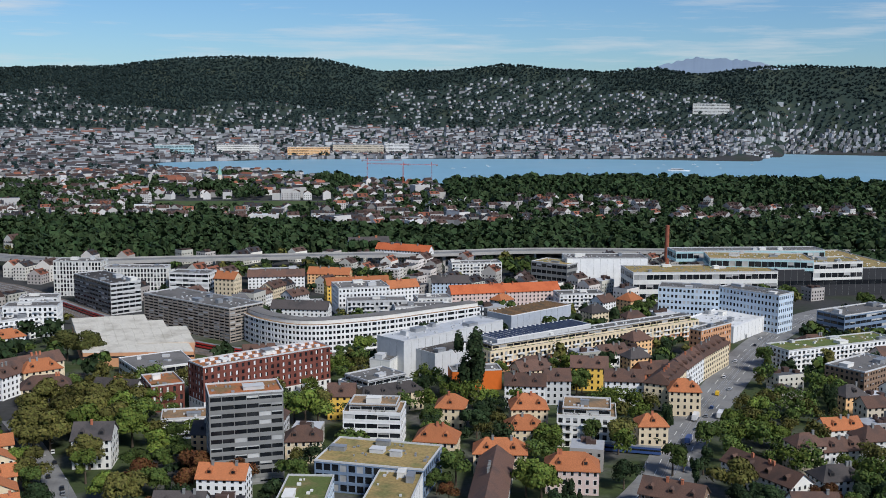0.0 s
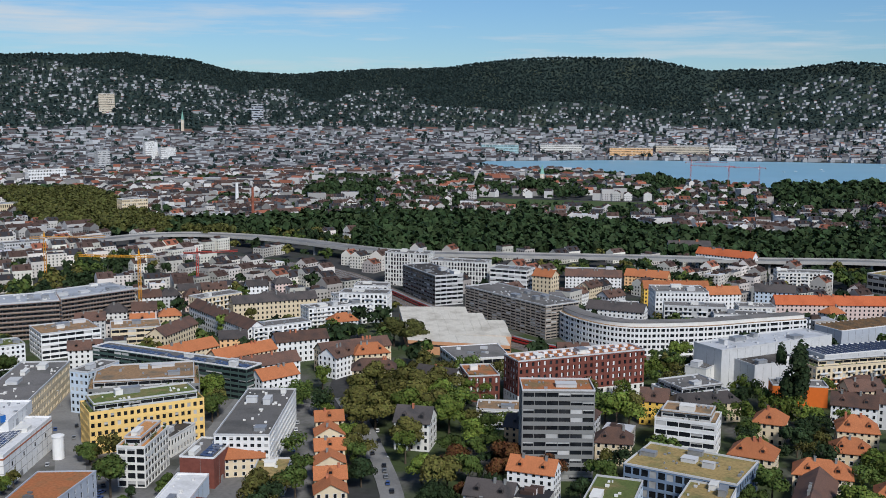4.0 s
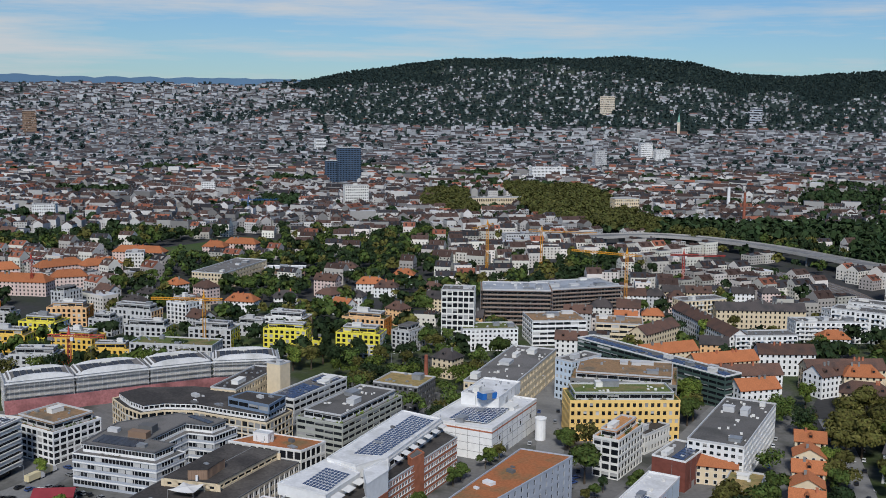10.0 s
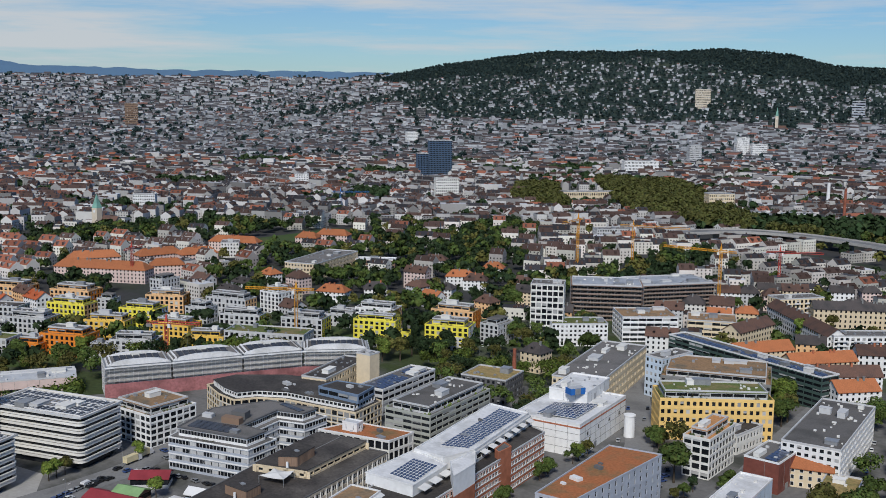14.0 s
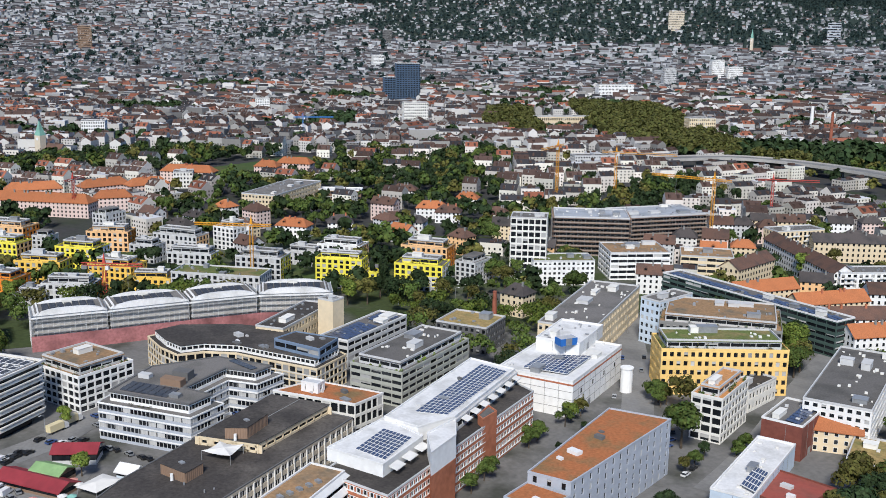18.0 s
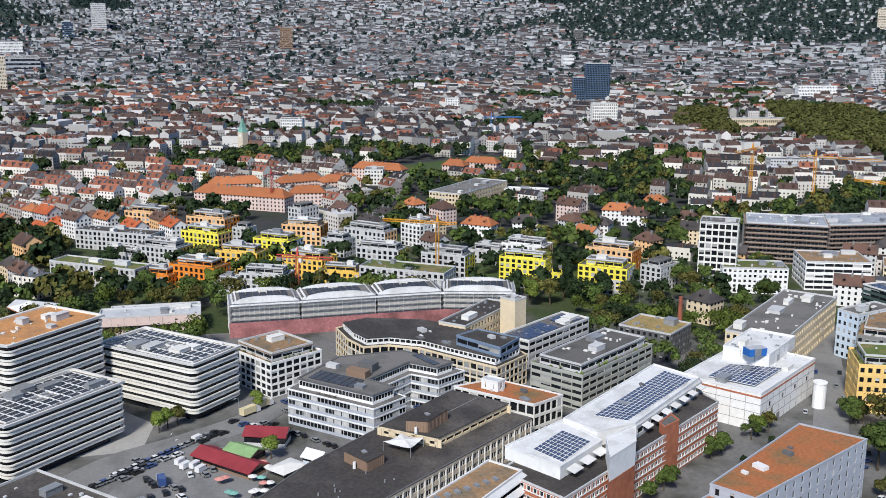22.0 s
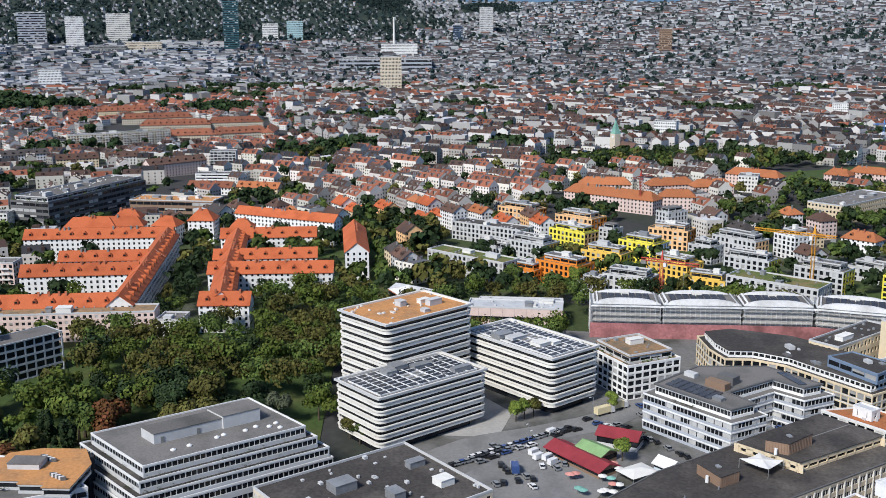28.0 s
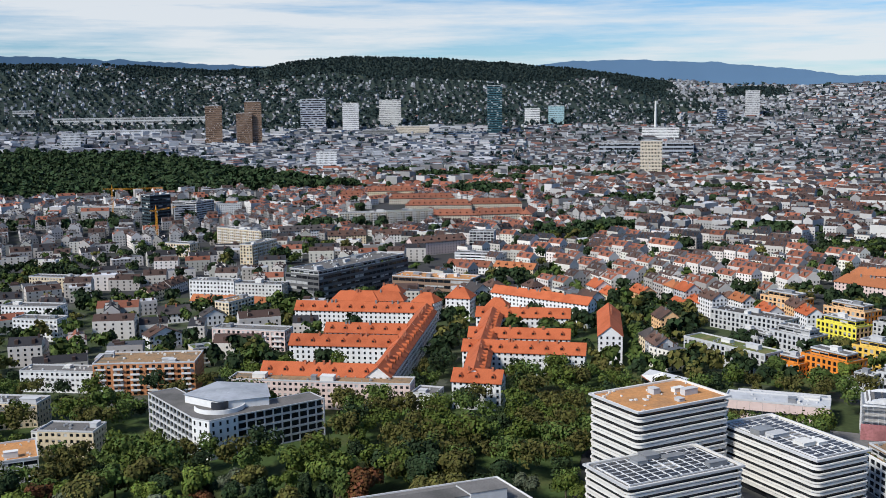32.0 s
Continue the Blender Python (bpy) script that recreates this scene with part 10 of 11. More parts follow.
for k in range(16):
    hip = k % 3 == 0
    w, d, h = rng.uniform(12, 20), rng.uniform(11, 14), rng.choice((8.5, 11, 12.5, 14))
    KINDS.append((w, d, [(nm, sh.mesh(nm, FRAME), key) for nm, sh, key in house_parts(w, d, h, round(h / 3.1), hip, "w", d * 0.36, rng, k % 2 == 0) if nm not in ("window_surrounds",)]))
    rows_ = [q for q in KINDS[-1][2] if q[0] == "storey_glazing"]
    big = Shape()
    for q in rows_:
        me = q[1]
        big.add([tuple(v.co) for v in me.vertices], [list(p_.vertices) for p_ in me.polygons])
    split = []
    for nm, me, key in KINDS[-1][2]:
        if nm == "chimney" and len(me.vertices) > 16:
            vs_, fs_ = [tuple(v.co) for v in me.vertices], [list(p_.vertices) for p_ in me.polygons]
            for c_ in range(len(vs_) // 16):
                split.append(("chimney", Shape().add(vs_[c_ * 16:c_ * 16 + 16], [[i_ - c_ * 16 for i_ in f_] for f_ in fs_[c_ * 12:c_ * 12 + 12]]).mesh("chimney", FRAME), key))
        else:
            split.append((nm, me, key))
    KINDS[-1] = (w, d, split)
    KINDS[-1] = (w, d, [q for q in KINDS[-1][2] if q[0] != "storey_glazing"] + [("house_glazing", big.mesh("house_glazing", FRAME), "glass")])
WALLS_PICK = ("white", "cream", "offwhite", "beige", "white", "lgrey", "apricot", "pink", "cream", "white")
VARIANT = {}


def town_house(x, y, yaw, k, wall, roof):
    w, d, parts_ = KINDS[k]
    lab = {"redtile": "orange-red", "orangetile": "orange", "browntile": "brown", "darktile": "dark slate"}[roof]
    root = thing("town_house", "%s town house with %s tiled pitched roof" % ({"lgrey": "grey", "offwhite": "off-white"}.get(wall, wall), lab), "house", x, y, math.degrees(yaw), group="town houses")
    for nm, me, key in parts_:
        ck = (me.name, wall if key == "wall" else roof if key == "roof" else "")
        if ck not in VARIANT:
            VARIANT[ck] = me.copy()
            VARIANT[ck].materials[0] = {"wall": WALL[wall], "roof": TILE[roof], "glass": GLASS, "chim": WALL["grey"]}.get(key, FRAME)
        ob = new(nm, VARIANT[ck])
        ob.parent = root
        if key == "glass" or nm == "dormers":
            ob["kind"] = "stuff"


near_trees, sites, places_near = [], [], []
rng = random.Random(31)
for cx, cy, rad in CLUMPS:
    for _ in range(int(rad * rad / 22)):
        a_, q_ = rng.uniform(0, 6.283), rad * math.sqrt(rng.random())
        if free(cx + q_ * math.cos(a_), cy + q_ * math.sin(a_), 2):
            near_trees.append((cx + q_ * math.cos(a_), cy + q_ * math.sin(a_)))
for cx, cy, rad in CLUMPS:
    take(cx - rad * 0.7, cy - rad * 0.7, 0, rad * 1.4, rad * 1.4, -1)
for x, y, ang, rng in lattice(330, 1250, 130, 18, 27, 8):
    zn = zone(x, y)
    az = math.degrees(math.atan2(-x, y))
    r = math.hypot(x, y)
    if zn in ("", "wood", "plane") or not free(x, y, 8.5):
        continue
    if az > 76 and r < 640 or 44 < az < 76 and r < 730 or 36 < az < 76 and r < 560:
        continue
    if grove(x, y):
        near_trees += [(x + rng.uniform(-8, 8), y + rng.uniform(-12, 12)) for _ in range(4)]
        continue
    if zn == "villa":
        near_trees += [(x + rng.uniform(-9, 9), y + rng.uniform(-13, 13)) for _ in range(2)]
    if rng.random() < (0.68 if zn == "villa" else 0.52 if zn == "blocks" else 0.26):
        near_trees.append((x, y))
        continue
    sites.append((r, x, y, ang, zn, rng.random(), rng.randrange(10 ** 6)))
sites.sort()
for n_, (r, x, y, ang, zn, q, sd) in enumerate(sites):
    rng = random.Random(sd)
    red = zn == "red"
    flat = rng.random() < (0.08 if red or zn == "villa" else 0.36)
    c, s = math.cos(ang), math.sin(ang)
    if n_ < 195 and not flat and zn != "blocks":
        roof = rng.choice(("redtile", "orangetile", "browntile", "browntile")) if red else rng.choice(("browntile", "browntile", "darktile", "darktile", "orangetile"))
        k = rng.randrange(16)
        w, d = KINDS[k][:2]
        town_house(x - c * w / 2 + s * d / 2, y - s * w / 2 - c * d / 2, ang, k, rng.choice(WALLS_PICK), roof)
    else:
        w, d, h = rng.uniform(13, 19), rng.uniform(11, 14), rng.uniform(8, 15)
        if zn == "blocks":
            if not free(x, y, 5):
                continue
            w, d, h = rng.uniform(16, 30), rng.uniform(10.5, 13), rng.uniform(8, 14)
            take(x - w / 2, y - w / 2, 0, w, w, -2)
            ang = math.atan2(y, x) + math.pi / 2 + rng.choice((0.0, 0.0, 0.0, 1.57)) + rng.uniform(-0.25, 0.25)
            flat = rng.random() < 0.28
        roof = rng.choice((3, 3, 4, 2)) if flat else rng.choice((1, 1, 0)) if red else rng.choice((0, 0, 2, 2, 1))
        places_near.append((x, y, 0, ang, w, d, h, 0 if flat else d * rng.uniform(0.3, 0.42), roof))
    take(x - 7, y - 7, 0, 14, 14, 0)
far_houses("quarter_houses", "close-set town houses and flat blocks between the streets", places_near, NEAR_WALL)


# ---- trees ----
def crown_arrays(rng, n, rx, rz, z0, leaf):
    """Leaf clumps on the shells of several overlapping lobes."""
    lobes = [(rng.normal(0, rx * 0.38), rng.normal(0, rx * 0.38), z0 + rz * (0.5 + rng.uniform(0, 0.9)), rng.uniform(0.36, 0.62)) for _ in range(9)]
    V = []
    for k in range(n):
        lx, ly, lz, q = lobes[rng.integers(len(lobes))]
        a = rng.normal(size=3)
        a /= np.linalg.norm(a)
        if a[2] < -0.35:
            a[2] *= -0.6
        p = np.array([lx, ly, lz]) + a * np.array([rx * q, rx * q, rz * q]) * rng.uniform(0.6, 1.06)
        t = np.cross(a, rng.normal(size=3))
        t /= np.linalg.norm(t) + 1e-6
        b = np.cross(a, t) + a * rng.uniform(-0.5, 0.5)
        e = leaf * rng.uniform(0.6, 1.4)
        V.append([p - t * e - b * e * 0.7, p + t * e - b * e * 0.6 + a * e * 0.3, p + t * e * 0.8 + b * e, p - t * e * 0.9 + b * e * 0.8 - a * e * 0.3])
    return np.array(V)


tr = np.random.default_rng(4)
TREES = []
for k, (rx, rz, z0, n, leaf) in enumerate(((4.6, 4.4, 3.2, 2300, 0.30), (5.6, 5.4, 3.0, 2800, 0.33), (3.8, 5.6, 2.4, 2200, 0.30), (6.4, 5.0, 3.4, 3000, 0.35), (3.1, 10.0, 0.6, 4200, 0.28), (2.8, 6.6, 1.4, 2100, 0.27))):
    V = crown_arrays(tr, n, rx, rz, z0, leaf)
    s = Shape().tube(0, 0, -0.3, z0 + rz * 0.9, 0.42, 0.16, 7)
    for q in range(5):
        a, zz, ln = q * 1.3, z0 + rz * 0.25 * (1 + 0.4 * (q % 3)), rx * 0.6
        ex, ey = math.cos(a) * ln, math.sin(a) * ln
        s.add([(0.14, 0, zz), (-0.07, 0.12, zz), (-0.07, -0.12, zz), (ex, ey, zz + rz * 0.45)], [[0, 1, 3], [1, 2, 3], [2, 0, 3]])
    TREES.append((V, s.mesh("trunk", BARK)))
CROWNS = {}


def tree(x, y, k=0, leaf=0, size=1.0, yaw=0.0, name="tree", label="leafy broad-crowned green tree", z=0.0):
    root = thing(name, label, "tree", x, y, yaw, z, "trees")
    root.scale = (size,) * 3
    if (k, leaf) not in CROWNS:
        V = TREES[k][0]
        CROWNS[k, leaf] = mesh_of("crown", V.reshape(-1, 3), np.arange(len(V) * 4).reshape(-1, 4), [LEAF[leaf]])
    for nm, me in (("trunk", TREES[k][1]), ("crown", CROWNS[k, leaf])):
        new(nm, me).parent = root


LEAF_NAME = ("green", "dark green", "olive green", "grey-green", "rust-red", "light green", "deep green", "brownish green")


def some_tree(x, y, rng, grey=False):
    k = rng.choice((0, 1, 2, 3, 0, 1, 5))
    lf = rng.choice((0, 2, 2, 3, 3, 5, 5, 5, 4, 1)) if grey else rng.choice((0, 0, 1, 1, 2, 0, 4) if rng.random() < 0.5 else (0, 1, 1, 2))
    if k == 5:
        lf = 1
    elif -240 < x < -150 and 440 < y < 570:
        lf = rng.choice((5, 2, 5, 0))
    tree(x, y, k, lf, rng.uniform(1.0, 1.65) if grey else rng.uniform(0.65, 1.45), rng.uniform(0, 360), "tree" if k != 5 else "conifer", ("%s broad-crowned leafy tree" if k != 5 else "%s narrow pointed conifer tree") % LEAF_NAME[lf])


rng = random.Random(12)
for x, y, size, k, lf in PICKED:
    tree(x, y, k, lf, size, rng.uniform(0, 360), "tree" if k != 4 and k != 5 else "poplar" if k == 4 else "conifer", "%s %s tree beside houses" % (LEAF_NAME[lf], {4: "tall slender poplar", 5: "narrow pointed conifer"}.get(k, "broad leafy")))
spots = []
for az0, az1, r0, r1, step, grey in ((86, 112, 395, 570, 11, True), (76, 89, 440, 830, 12, True), (44, 76, 640, 715, 12, False), (96, 108, 560, 640, 16, False), (24, 50, 370, 720, 12, False), (50, 76, 600, 720, 12, False), (69, 76, 370, 600, 13, False), (-26, 24, 335, 800, 12, False), (78, 114, 600, 880, 15, False), (16, 24, 430, 560, 12, False), (5, 20, 330, 480, 13, False), (-14, 0, 390, 560, 16, False), (-25, -15, 400, 620, 15, False), (24, 34, 440, 560, 20, False), (8, 24, 560, 700, 24, False), (-15, 5, 560, 760, 30, False), (44, 63, 760, 1260, 19, False)):
    for r in np.arange(r0, r1, step):
        da = math.degrees(step / r)
        for az in np.arange(az0, az1, da):
            x, y = polar(az + rng.uniform(-0.4, 0.4) * da, r + rng.uniform(-0.4, 0.4) * step)
            if free(x, y, 3.5) and rng.random() < 0.85:
                spots.append((math.hypot(x, y), x, y, grey))
spots += [(math.hypot(x, y), x, y, False) for x, y in near_trees if free(x, y, 2) or any(math.hypot(x - cx, y - cy) < rad for cx, cy, rad in CLUMPS)]
spots.sort()
for r, x, y, grey in spots[:220]:
    some_tree(x, y, rng, grey)


def wood_mesh(name, label, places, mat_ix, n, spread):
    """Many crowns joined; places: x, y, z, size."""
    if not places:
        return
    g = np.random.default_rng(len(places))
    protos = [crown_arrays(g, n, 4.8, 5.2, 2.6, spread) for _ in range(5)]
    V = []
    for x, y, z, sz in places:
        p = protos[g.integers(5)]
        a = g.uniform(0, 6.283)
        c, s = math.cos(a), math.sin(a)
        V.append(np.stack([x + sz * (c * p[..., 0] - s * p[..., 1]), y + sz * (s * p[..., 0] + c * p[..., 1]), z + sz * p[..., 2]], -1))
    V = np.concatenate(V)
    tagged(new(name, mesh_of(name, V.reshape(-1, 3), np.arange(len(V) * 4).reshape(-1, 4), [LEAF[mat_ix]])), label, "trees", kind="stuff")


woods, planes, slope = [], [], []
rng = random.Random(21)
for gx in np.arange(-3000, 1300, 12):
    for gy in np.arange(-1300, 2500, 12):
        r = math.hypot(gx, gy)
        if not 1050 < r < 3050:
            continue
        zn = zone(gx, gy)
        if zn not in ("wood", "plane") or not free(gx, gy, 4):
            continue
        x, y = gx + rng.uniform(-4, 4), gy + rng.uniform(-4, 4)
        if zn == "plane":
            planes.append((x, y, 0, rng.uniform(1.6, 1.85)))
        elif r < 1500 or rng.random() < 0.55:
            woods.append((x, y, ground_z(x, y), rng.uniform(1.2, 1.9) if r < 1500 else rng.uniform(1.4, 2.2)))
woods += [(x, y, 0, rng.uniform(0.9, 1.5)) for x, y in tree_mid if free(x, y, 3)]
for az in np.arange(-26, 115, 0.115):
    for r in np.arange(3000, 4680, 15):
        x, y = polar(az + rng.uniform(-0.07, 0.07), r + rng.uniform(-8, 8))
        z = ground_z(x, y)
        if z > 20 and wooded(x, y) and r < float(np.interp(az, HILL_AZ, HILL_R1)) + 40:
            slope.append((x, y, z - 4, rng.uniform(0.75, 1.15)))
slope_trees = [(x, y, ground_z(x, y) - 1, rng.uniform(1.0, 1.8)) for x, y in tree_far]
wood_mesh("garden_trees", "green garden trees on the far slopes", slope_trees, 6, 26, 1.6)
for lf, nm in ((0, "green"), (1, "dark green"), (2, "olive green"), (5, "light green")):
    pick = [(x, y, 0, rng.uniform(1.0, 1.65) if g_ else rng.uniform(0.65, 1.45)) for k, (r, x, y, g_) in enumerate(spots[220:]) if ((0, 5, 2, 2, 1, 5, 0) if r < 620 else (0, 1, 1, 2, 1, 1, 0))[k % 7] == lf]
    close = [q for q in pick if math.hypot(q[0], q[1]) < 620]
    wood_mesh("street_trees", nm + " street and garden trees between the houses", close, lf, 760, 0.34)
    wood_mesh("street_trees", nm + " trees in the farther gardens", [q for q in pick if math.hypot(q[0], q[1]) >= 620], lf, 120, 0.95)
wood_mesh("woodland", "dark green belt of tall trees along the river", woods, 1, 44, 1.75)
wood_mesh("plane_trees", "olive green avenue of pruned plane trees", planes, 7, 240, 0.75)
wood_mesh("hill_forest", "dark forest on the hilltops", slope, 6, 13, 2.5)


# ---- vehicles ----
def paint(name, c):
    return material("paint_" + name, c, 0.3, 0.04, 0.5, 0.2, bump=0, spec=0.5)


PAINT = dict(white=paint("white", (0.70, 0.70, 0.70)), black=paint("black", (0.02, 0.02, 0.022)), grey=paint("grey", (0.22, 0.23, 0.24)), blue=paint("blue", (0.04, 0.08, 0.22)), red=paint("red", (0.42, 0.03, 0.03)), yellow=paint("yellow", (0.72, 0.45, 0.03)), cream=paint("cream", (0.72, 0.62, 0.38)), silver=paint("silver", (0.42, 0.43, 0.44)))
TYRE = material("tyre_rubber", (0.02, 0.02, 0.02), 0.9, 0.1, 1, 0.5, bump=0)


def prism(profile, y0, y1):
    """A side profile swept across."""
    k = len(profile)
    return Shape().add([(x, y0, z) for x, z in profile] + [(x, y1, z) for x, z in profile], [list(range(k)), list(range(2 * k - 1, k - 1, -1))] + [[j, j + k, (j + 1) % k + k, (j + 1) % k] for j in range(k)])


def wheel_mesh(r, w):
    t = Shape().tube(0, 0, -w / 2, w / 2, r, r, 10)
    return mesh_of("wheel", [(x, z, y) for x, y, z in t.v], [f[::-1] for f in t.f], [TYRE])


WHEEL = wheel_mesh(0.34, 0.24)
CAR_BODY = prism([(-2.15, 0.35), (2.1, 0.35), (2.2, 0.75), (1.2, 0.95), (-2.2, 0.98)], -0.88, 0.88)
CAR_TOP = prism([(-2.0, 0.96), (1.05, 0.94), (0.35, 1.45), (-1.5, 1.48)], -0.76, 0.76)
CAR_ROOF = prism([(-1.45, 1.47), (0.33, 1.45), (0.25, 1.53), (-1.35, 1.55)], -0.72, 0.72)
VAN_BODY = prism([(-2.6, 0.4), (2.5, 0.4), (2.6, 1.0), (1.7, 1.25), (1.2, 2.2), (-2.6, 2.3)], -0.98, 0.98)
VAN_TOP = prism([(1.10, 1.30), (1.69, 1.32), (1.28, 2.1), (1.10, 2.1)], -1.0, 1.0)
VARIANTS = {}


def vehicle(kind, x, y, yaw, colour):
    lab = {"car": "%s parked hatchback car on the asphalt", "van": "%s parked delivery van on the asphalt"}[kind] % colour
    root = thing(kind, lab, kind, x, y, yaw, 0.32, "parked cars")
    if (kind, colour) not in VARIANTS:
        b_, t_ = (CAR_BODY, CAR_TOP) if kind == "car" else (VAN_BODY, VAN_TOP)
        VARIANTS[kind, colour] = [("body", b_.mesh("body", PAINT[colour])), ("glazing", t_.mesh("glazing", GLASS))] + ([("roof_panel", CAR_ROOF.mesh("roof_panel", PAINT[colour]))] if kind == "car" else [])
    for nm, me in VARIANTS[kind, colour]:
        new(nm, me).parent = root
    for wx in (-1.35, 1.35) if kind == "car" else (-1.7, 1.7):
        for wy in (-0.8, 0.8):
            ob = new("wheel", WHEEL)
            ob.parent = root
            ob.location = (wx, wy, 0.34)


def lorry(x, y, yaw, length, colour, label):
    root = thing("lorry", label, "lorry", x, y, yaw, 0.32)
    part("cab", prism([(length / 2 - 0.1, 0.5), (length / 2 + 2, 0.5), (length / 2 + 2, 1.6), (length / 2 + 1.6, 2.7), (length / 2 - 0.1, 2.8)], -1.2, 1.2), PAINT["white"], root)
    part("windscreen", Shape().box(length / 2 + 1.70, -1.05, 1.6, length / 2 + 1.95, 1.05, 2.4), GLASS, root)
    part("cargo_box", Shape().box(-length / 2, -1.25, 0.9, length / 2 - 0.3, 1.25, 3.5), PAINT[colour], root)
    part("chassis", Shape().box(-length / 2, -0.6, 0.5, length / 2 + 1.5, 0.6, 0.9), METAL, root)
    for wx in (-length / 2 + 1.2, length / 2 - 1.0, length / 2 + 1.0):
        for wy in (-1.0, 1.0):
            ob = new("wheel", WHEEL)
            ob.parent = root
            ob.location, ob.scale = (wx, wy, 0.45), (1.4, 1.2, 1.4)


def train(line, n0, cars, length, colour, label, z=0.6):
    """Coupled carriages along a line."""
    pts = [Vector(p) for p in line]
    run = [0.0]
    for a, b in zip(pts, pts[1:]):
        run.append(run[-1] + (b - a).length)
    def at(s):
        k = max(0, min(len(run) - 2, int(np.searchsorted(run, s)) - 1))
        return pts[k] + (pts[k + 1] - pts[k]) * ((s - run[k]) / max(run[k + 1] - run[k], 0.01))
    for k in range(cars):
        a, b = at(n0 + k * (length + 1)), at(n0 + k * (length + 1) + length)
        c, d_ = (a + b) / 2, b - a
        root = thing("railcar", label, "railcar", c.x, c.y, math.degrees(math.atan2(d_.y, d_.x)), z, "train")
        L = d_.length / 2
        part("body", Shape().box(-L, -1.4, 0.5, L, 1.4, 1.7).box(-L, -1.4, 2.6, L, 1.4, 3.5), PAINT[colour], root)
        part("window_band", Shape().box(-L + 0.1, -1.36, 1.7, L - 0.1, 1.36, 2.6), GLASS, root)
        part("roof", Shape().box(-L, -1.2, 3.5, L, 1.2, 3.8), METAL, root)
        part("bogie", Shape().box(-L + 1.5, -1.1, 0, -L + 4, 1.1, 0.5), TYRE, root)
        part("bogie", Shape().box(L - 4, -1.1, 0, L - 1.5, 1.1, 0.5), TYRE, root)


def canopy(x, y, yaw, w, d, h, mat, label, name="awning"):
    root = thing(name, label, "canopy", x, y, yaw)
    part("cloth", Shape().add([(-w / 2, -d / 2, h), (w / 2, -d / 2, h), (w / 2, d / 2, h), (-w / 2, d / 2, h), (-w * 0.1, 0, h + 1.2), (w * 0.1, 0, h + 1.2)], [[0, 1, 5, 4], [1, 2, 5], [2, 3, 4, 5], [3, 0, 4], [3, 2, 1, 0]]), mat, root)
    for sx in (-1, 1):
        for sy in (-1, 1):
            part("pole", Shape().tube(sx * w * 0.46, sy * d * 0.46, 0, h, 0.08, 0.08, 6), METAL, root)


def parasol(x, y, mat, label):
    root = thing("parasol", label, "parasol", x, y, 0, 0.28, "garden parasols")
    n = 8
    vs = [(1.7 * math.cos(6.2832 * k / n), 1.7 * math.sin(6.2832 * k / n), 2.2) for k in range(n)] + [(0, 0, 2.85), (0, 0, 2.6)]
    part("shade", Shape().add(vs, [[k, (k + 1) % n, n] for k in range(n)] + [[(k + 1) % n, k, n + 1] for k in range(n)]), mat, root)
    part("pole", Shape().tube(0, 0, 0, 2.6, 0.05, 0.05, 6), METAL, root)


def street_lamp(x, y, yaw, h=9):
    root = thing("street_lamp", "slender grey street lamp on a pole", "street lamp", x, y, yaw, 0.2, "street lamps")
    part("pole", Shape().tube(0, 0, 0, h, 0.11, 0.07, 8), METAL, root)
    part("arm", Shape().box(0, -0.05, h - 0.1, 1.8, 0.05, h), METAL, root)
    part("lamp_head", Shape().box(1.2, -0.15, h - 0.05, 2.2, 0.15, h + 0.12), FRAME, root)


def pavilion(x, y, yaw, w, d, h, roofmat, wallmat, label, name="garden_pavilion"):
    root = thing(name, label, "pavilion", x, y, yaw)
    part("body", gable_walls(w, d, h, 1.8, False, "w"), wallmat, root)
    part("window_band", Shape().ring(w, d, 0.04, 0.2, h * 0.4, h * 0.85), GLASS, root)
    part("roof", roof_shape(w, d, h, 1.8, 0.7), roofmat, root)
    take(x, y, yaw, w, d, 0)


def boat(x, y, yaw, length, label):
    root = thing("boat", label, "boat", x, y, yaw, 1.0)
    L, B = length / 2, length * 0.11
    part("hull", Shape().slab([(-L, -B), (L * 0.5, -B), (L, 0), (L * 0.5, B), (-L, B)], -0.3, length * 0.05), PAINT["white"], root)
    part("cabin", Shape().box(-L * 0.7, -B * 0.7, length * 0.05, L * 0.4, B * 0.7, length * 0.11), PAINT["white"], root)
    part("window_band", Shape().box(-L * 0.71, -B * 0.72, length * 0.065, L * 0.41, B * 0.72, length * 0.09), GLASS, root)


RED_ROOF = material("roof_red_sheet", (0.26, 0.035, 0.045), 0.7, 0.12, 0.8, 0.2, bump=0.05)
GREEN_ROOF = material("roof_green_sheet", (0.22, 0.36, 0.16), 0.7, 0.12, 0.8, 0.2, bump=0.05)
TEAL = material("parasol_teal", (0.20, 0.42, 0.36), 0.8, 0.1, 1, 0.3, bump=0)
PINK = material("parasol_pink", (0.58, 0.26, 0.22), 0.8, 0.1, 1, 0.3, bump=0)
vehicle("car", -393.1, 134.2, 114, "grey")
vehicle("car", -383.5, 131.4, 107, "black")
vehicle("car", -380.7, 126.2, 109, "grey")
vehicle("car", -386.2, 136.9, 112, "blue")
vehicle("car", -389.1, 143.3, 113, "silver")
vehicle("car", -409.7, 176.3, 111, "black")
vehicle("car", -404.9, 178.6, 107, "blue")
vehicle("car", -401.4, 181.2, 108, "white")
vehicle("car", -401.7, 185.5, 112, "grey")
vehicle("car", -398.8, 188.1, 112, "black")
vehicle("car", -400.1, 164.1, 114, "black")
vehicle("car", -397.4, 159.9, 114, "black")
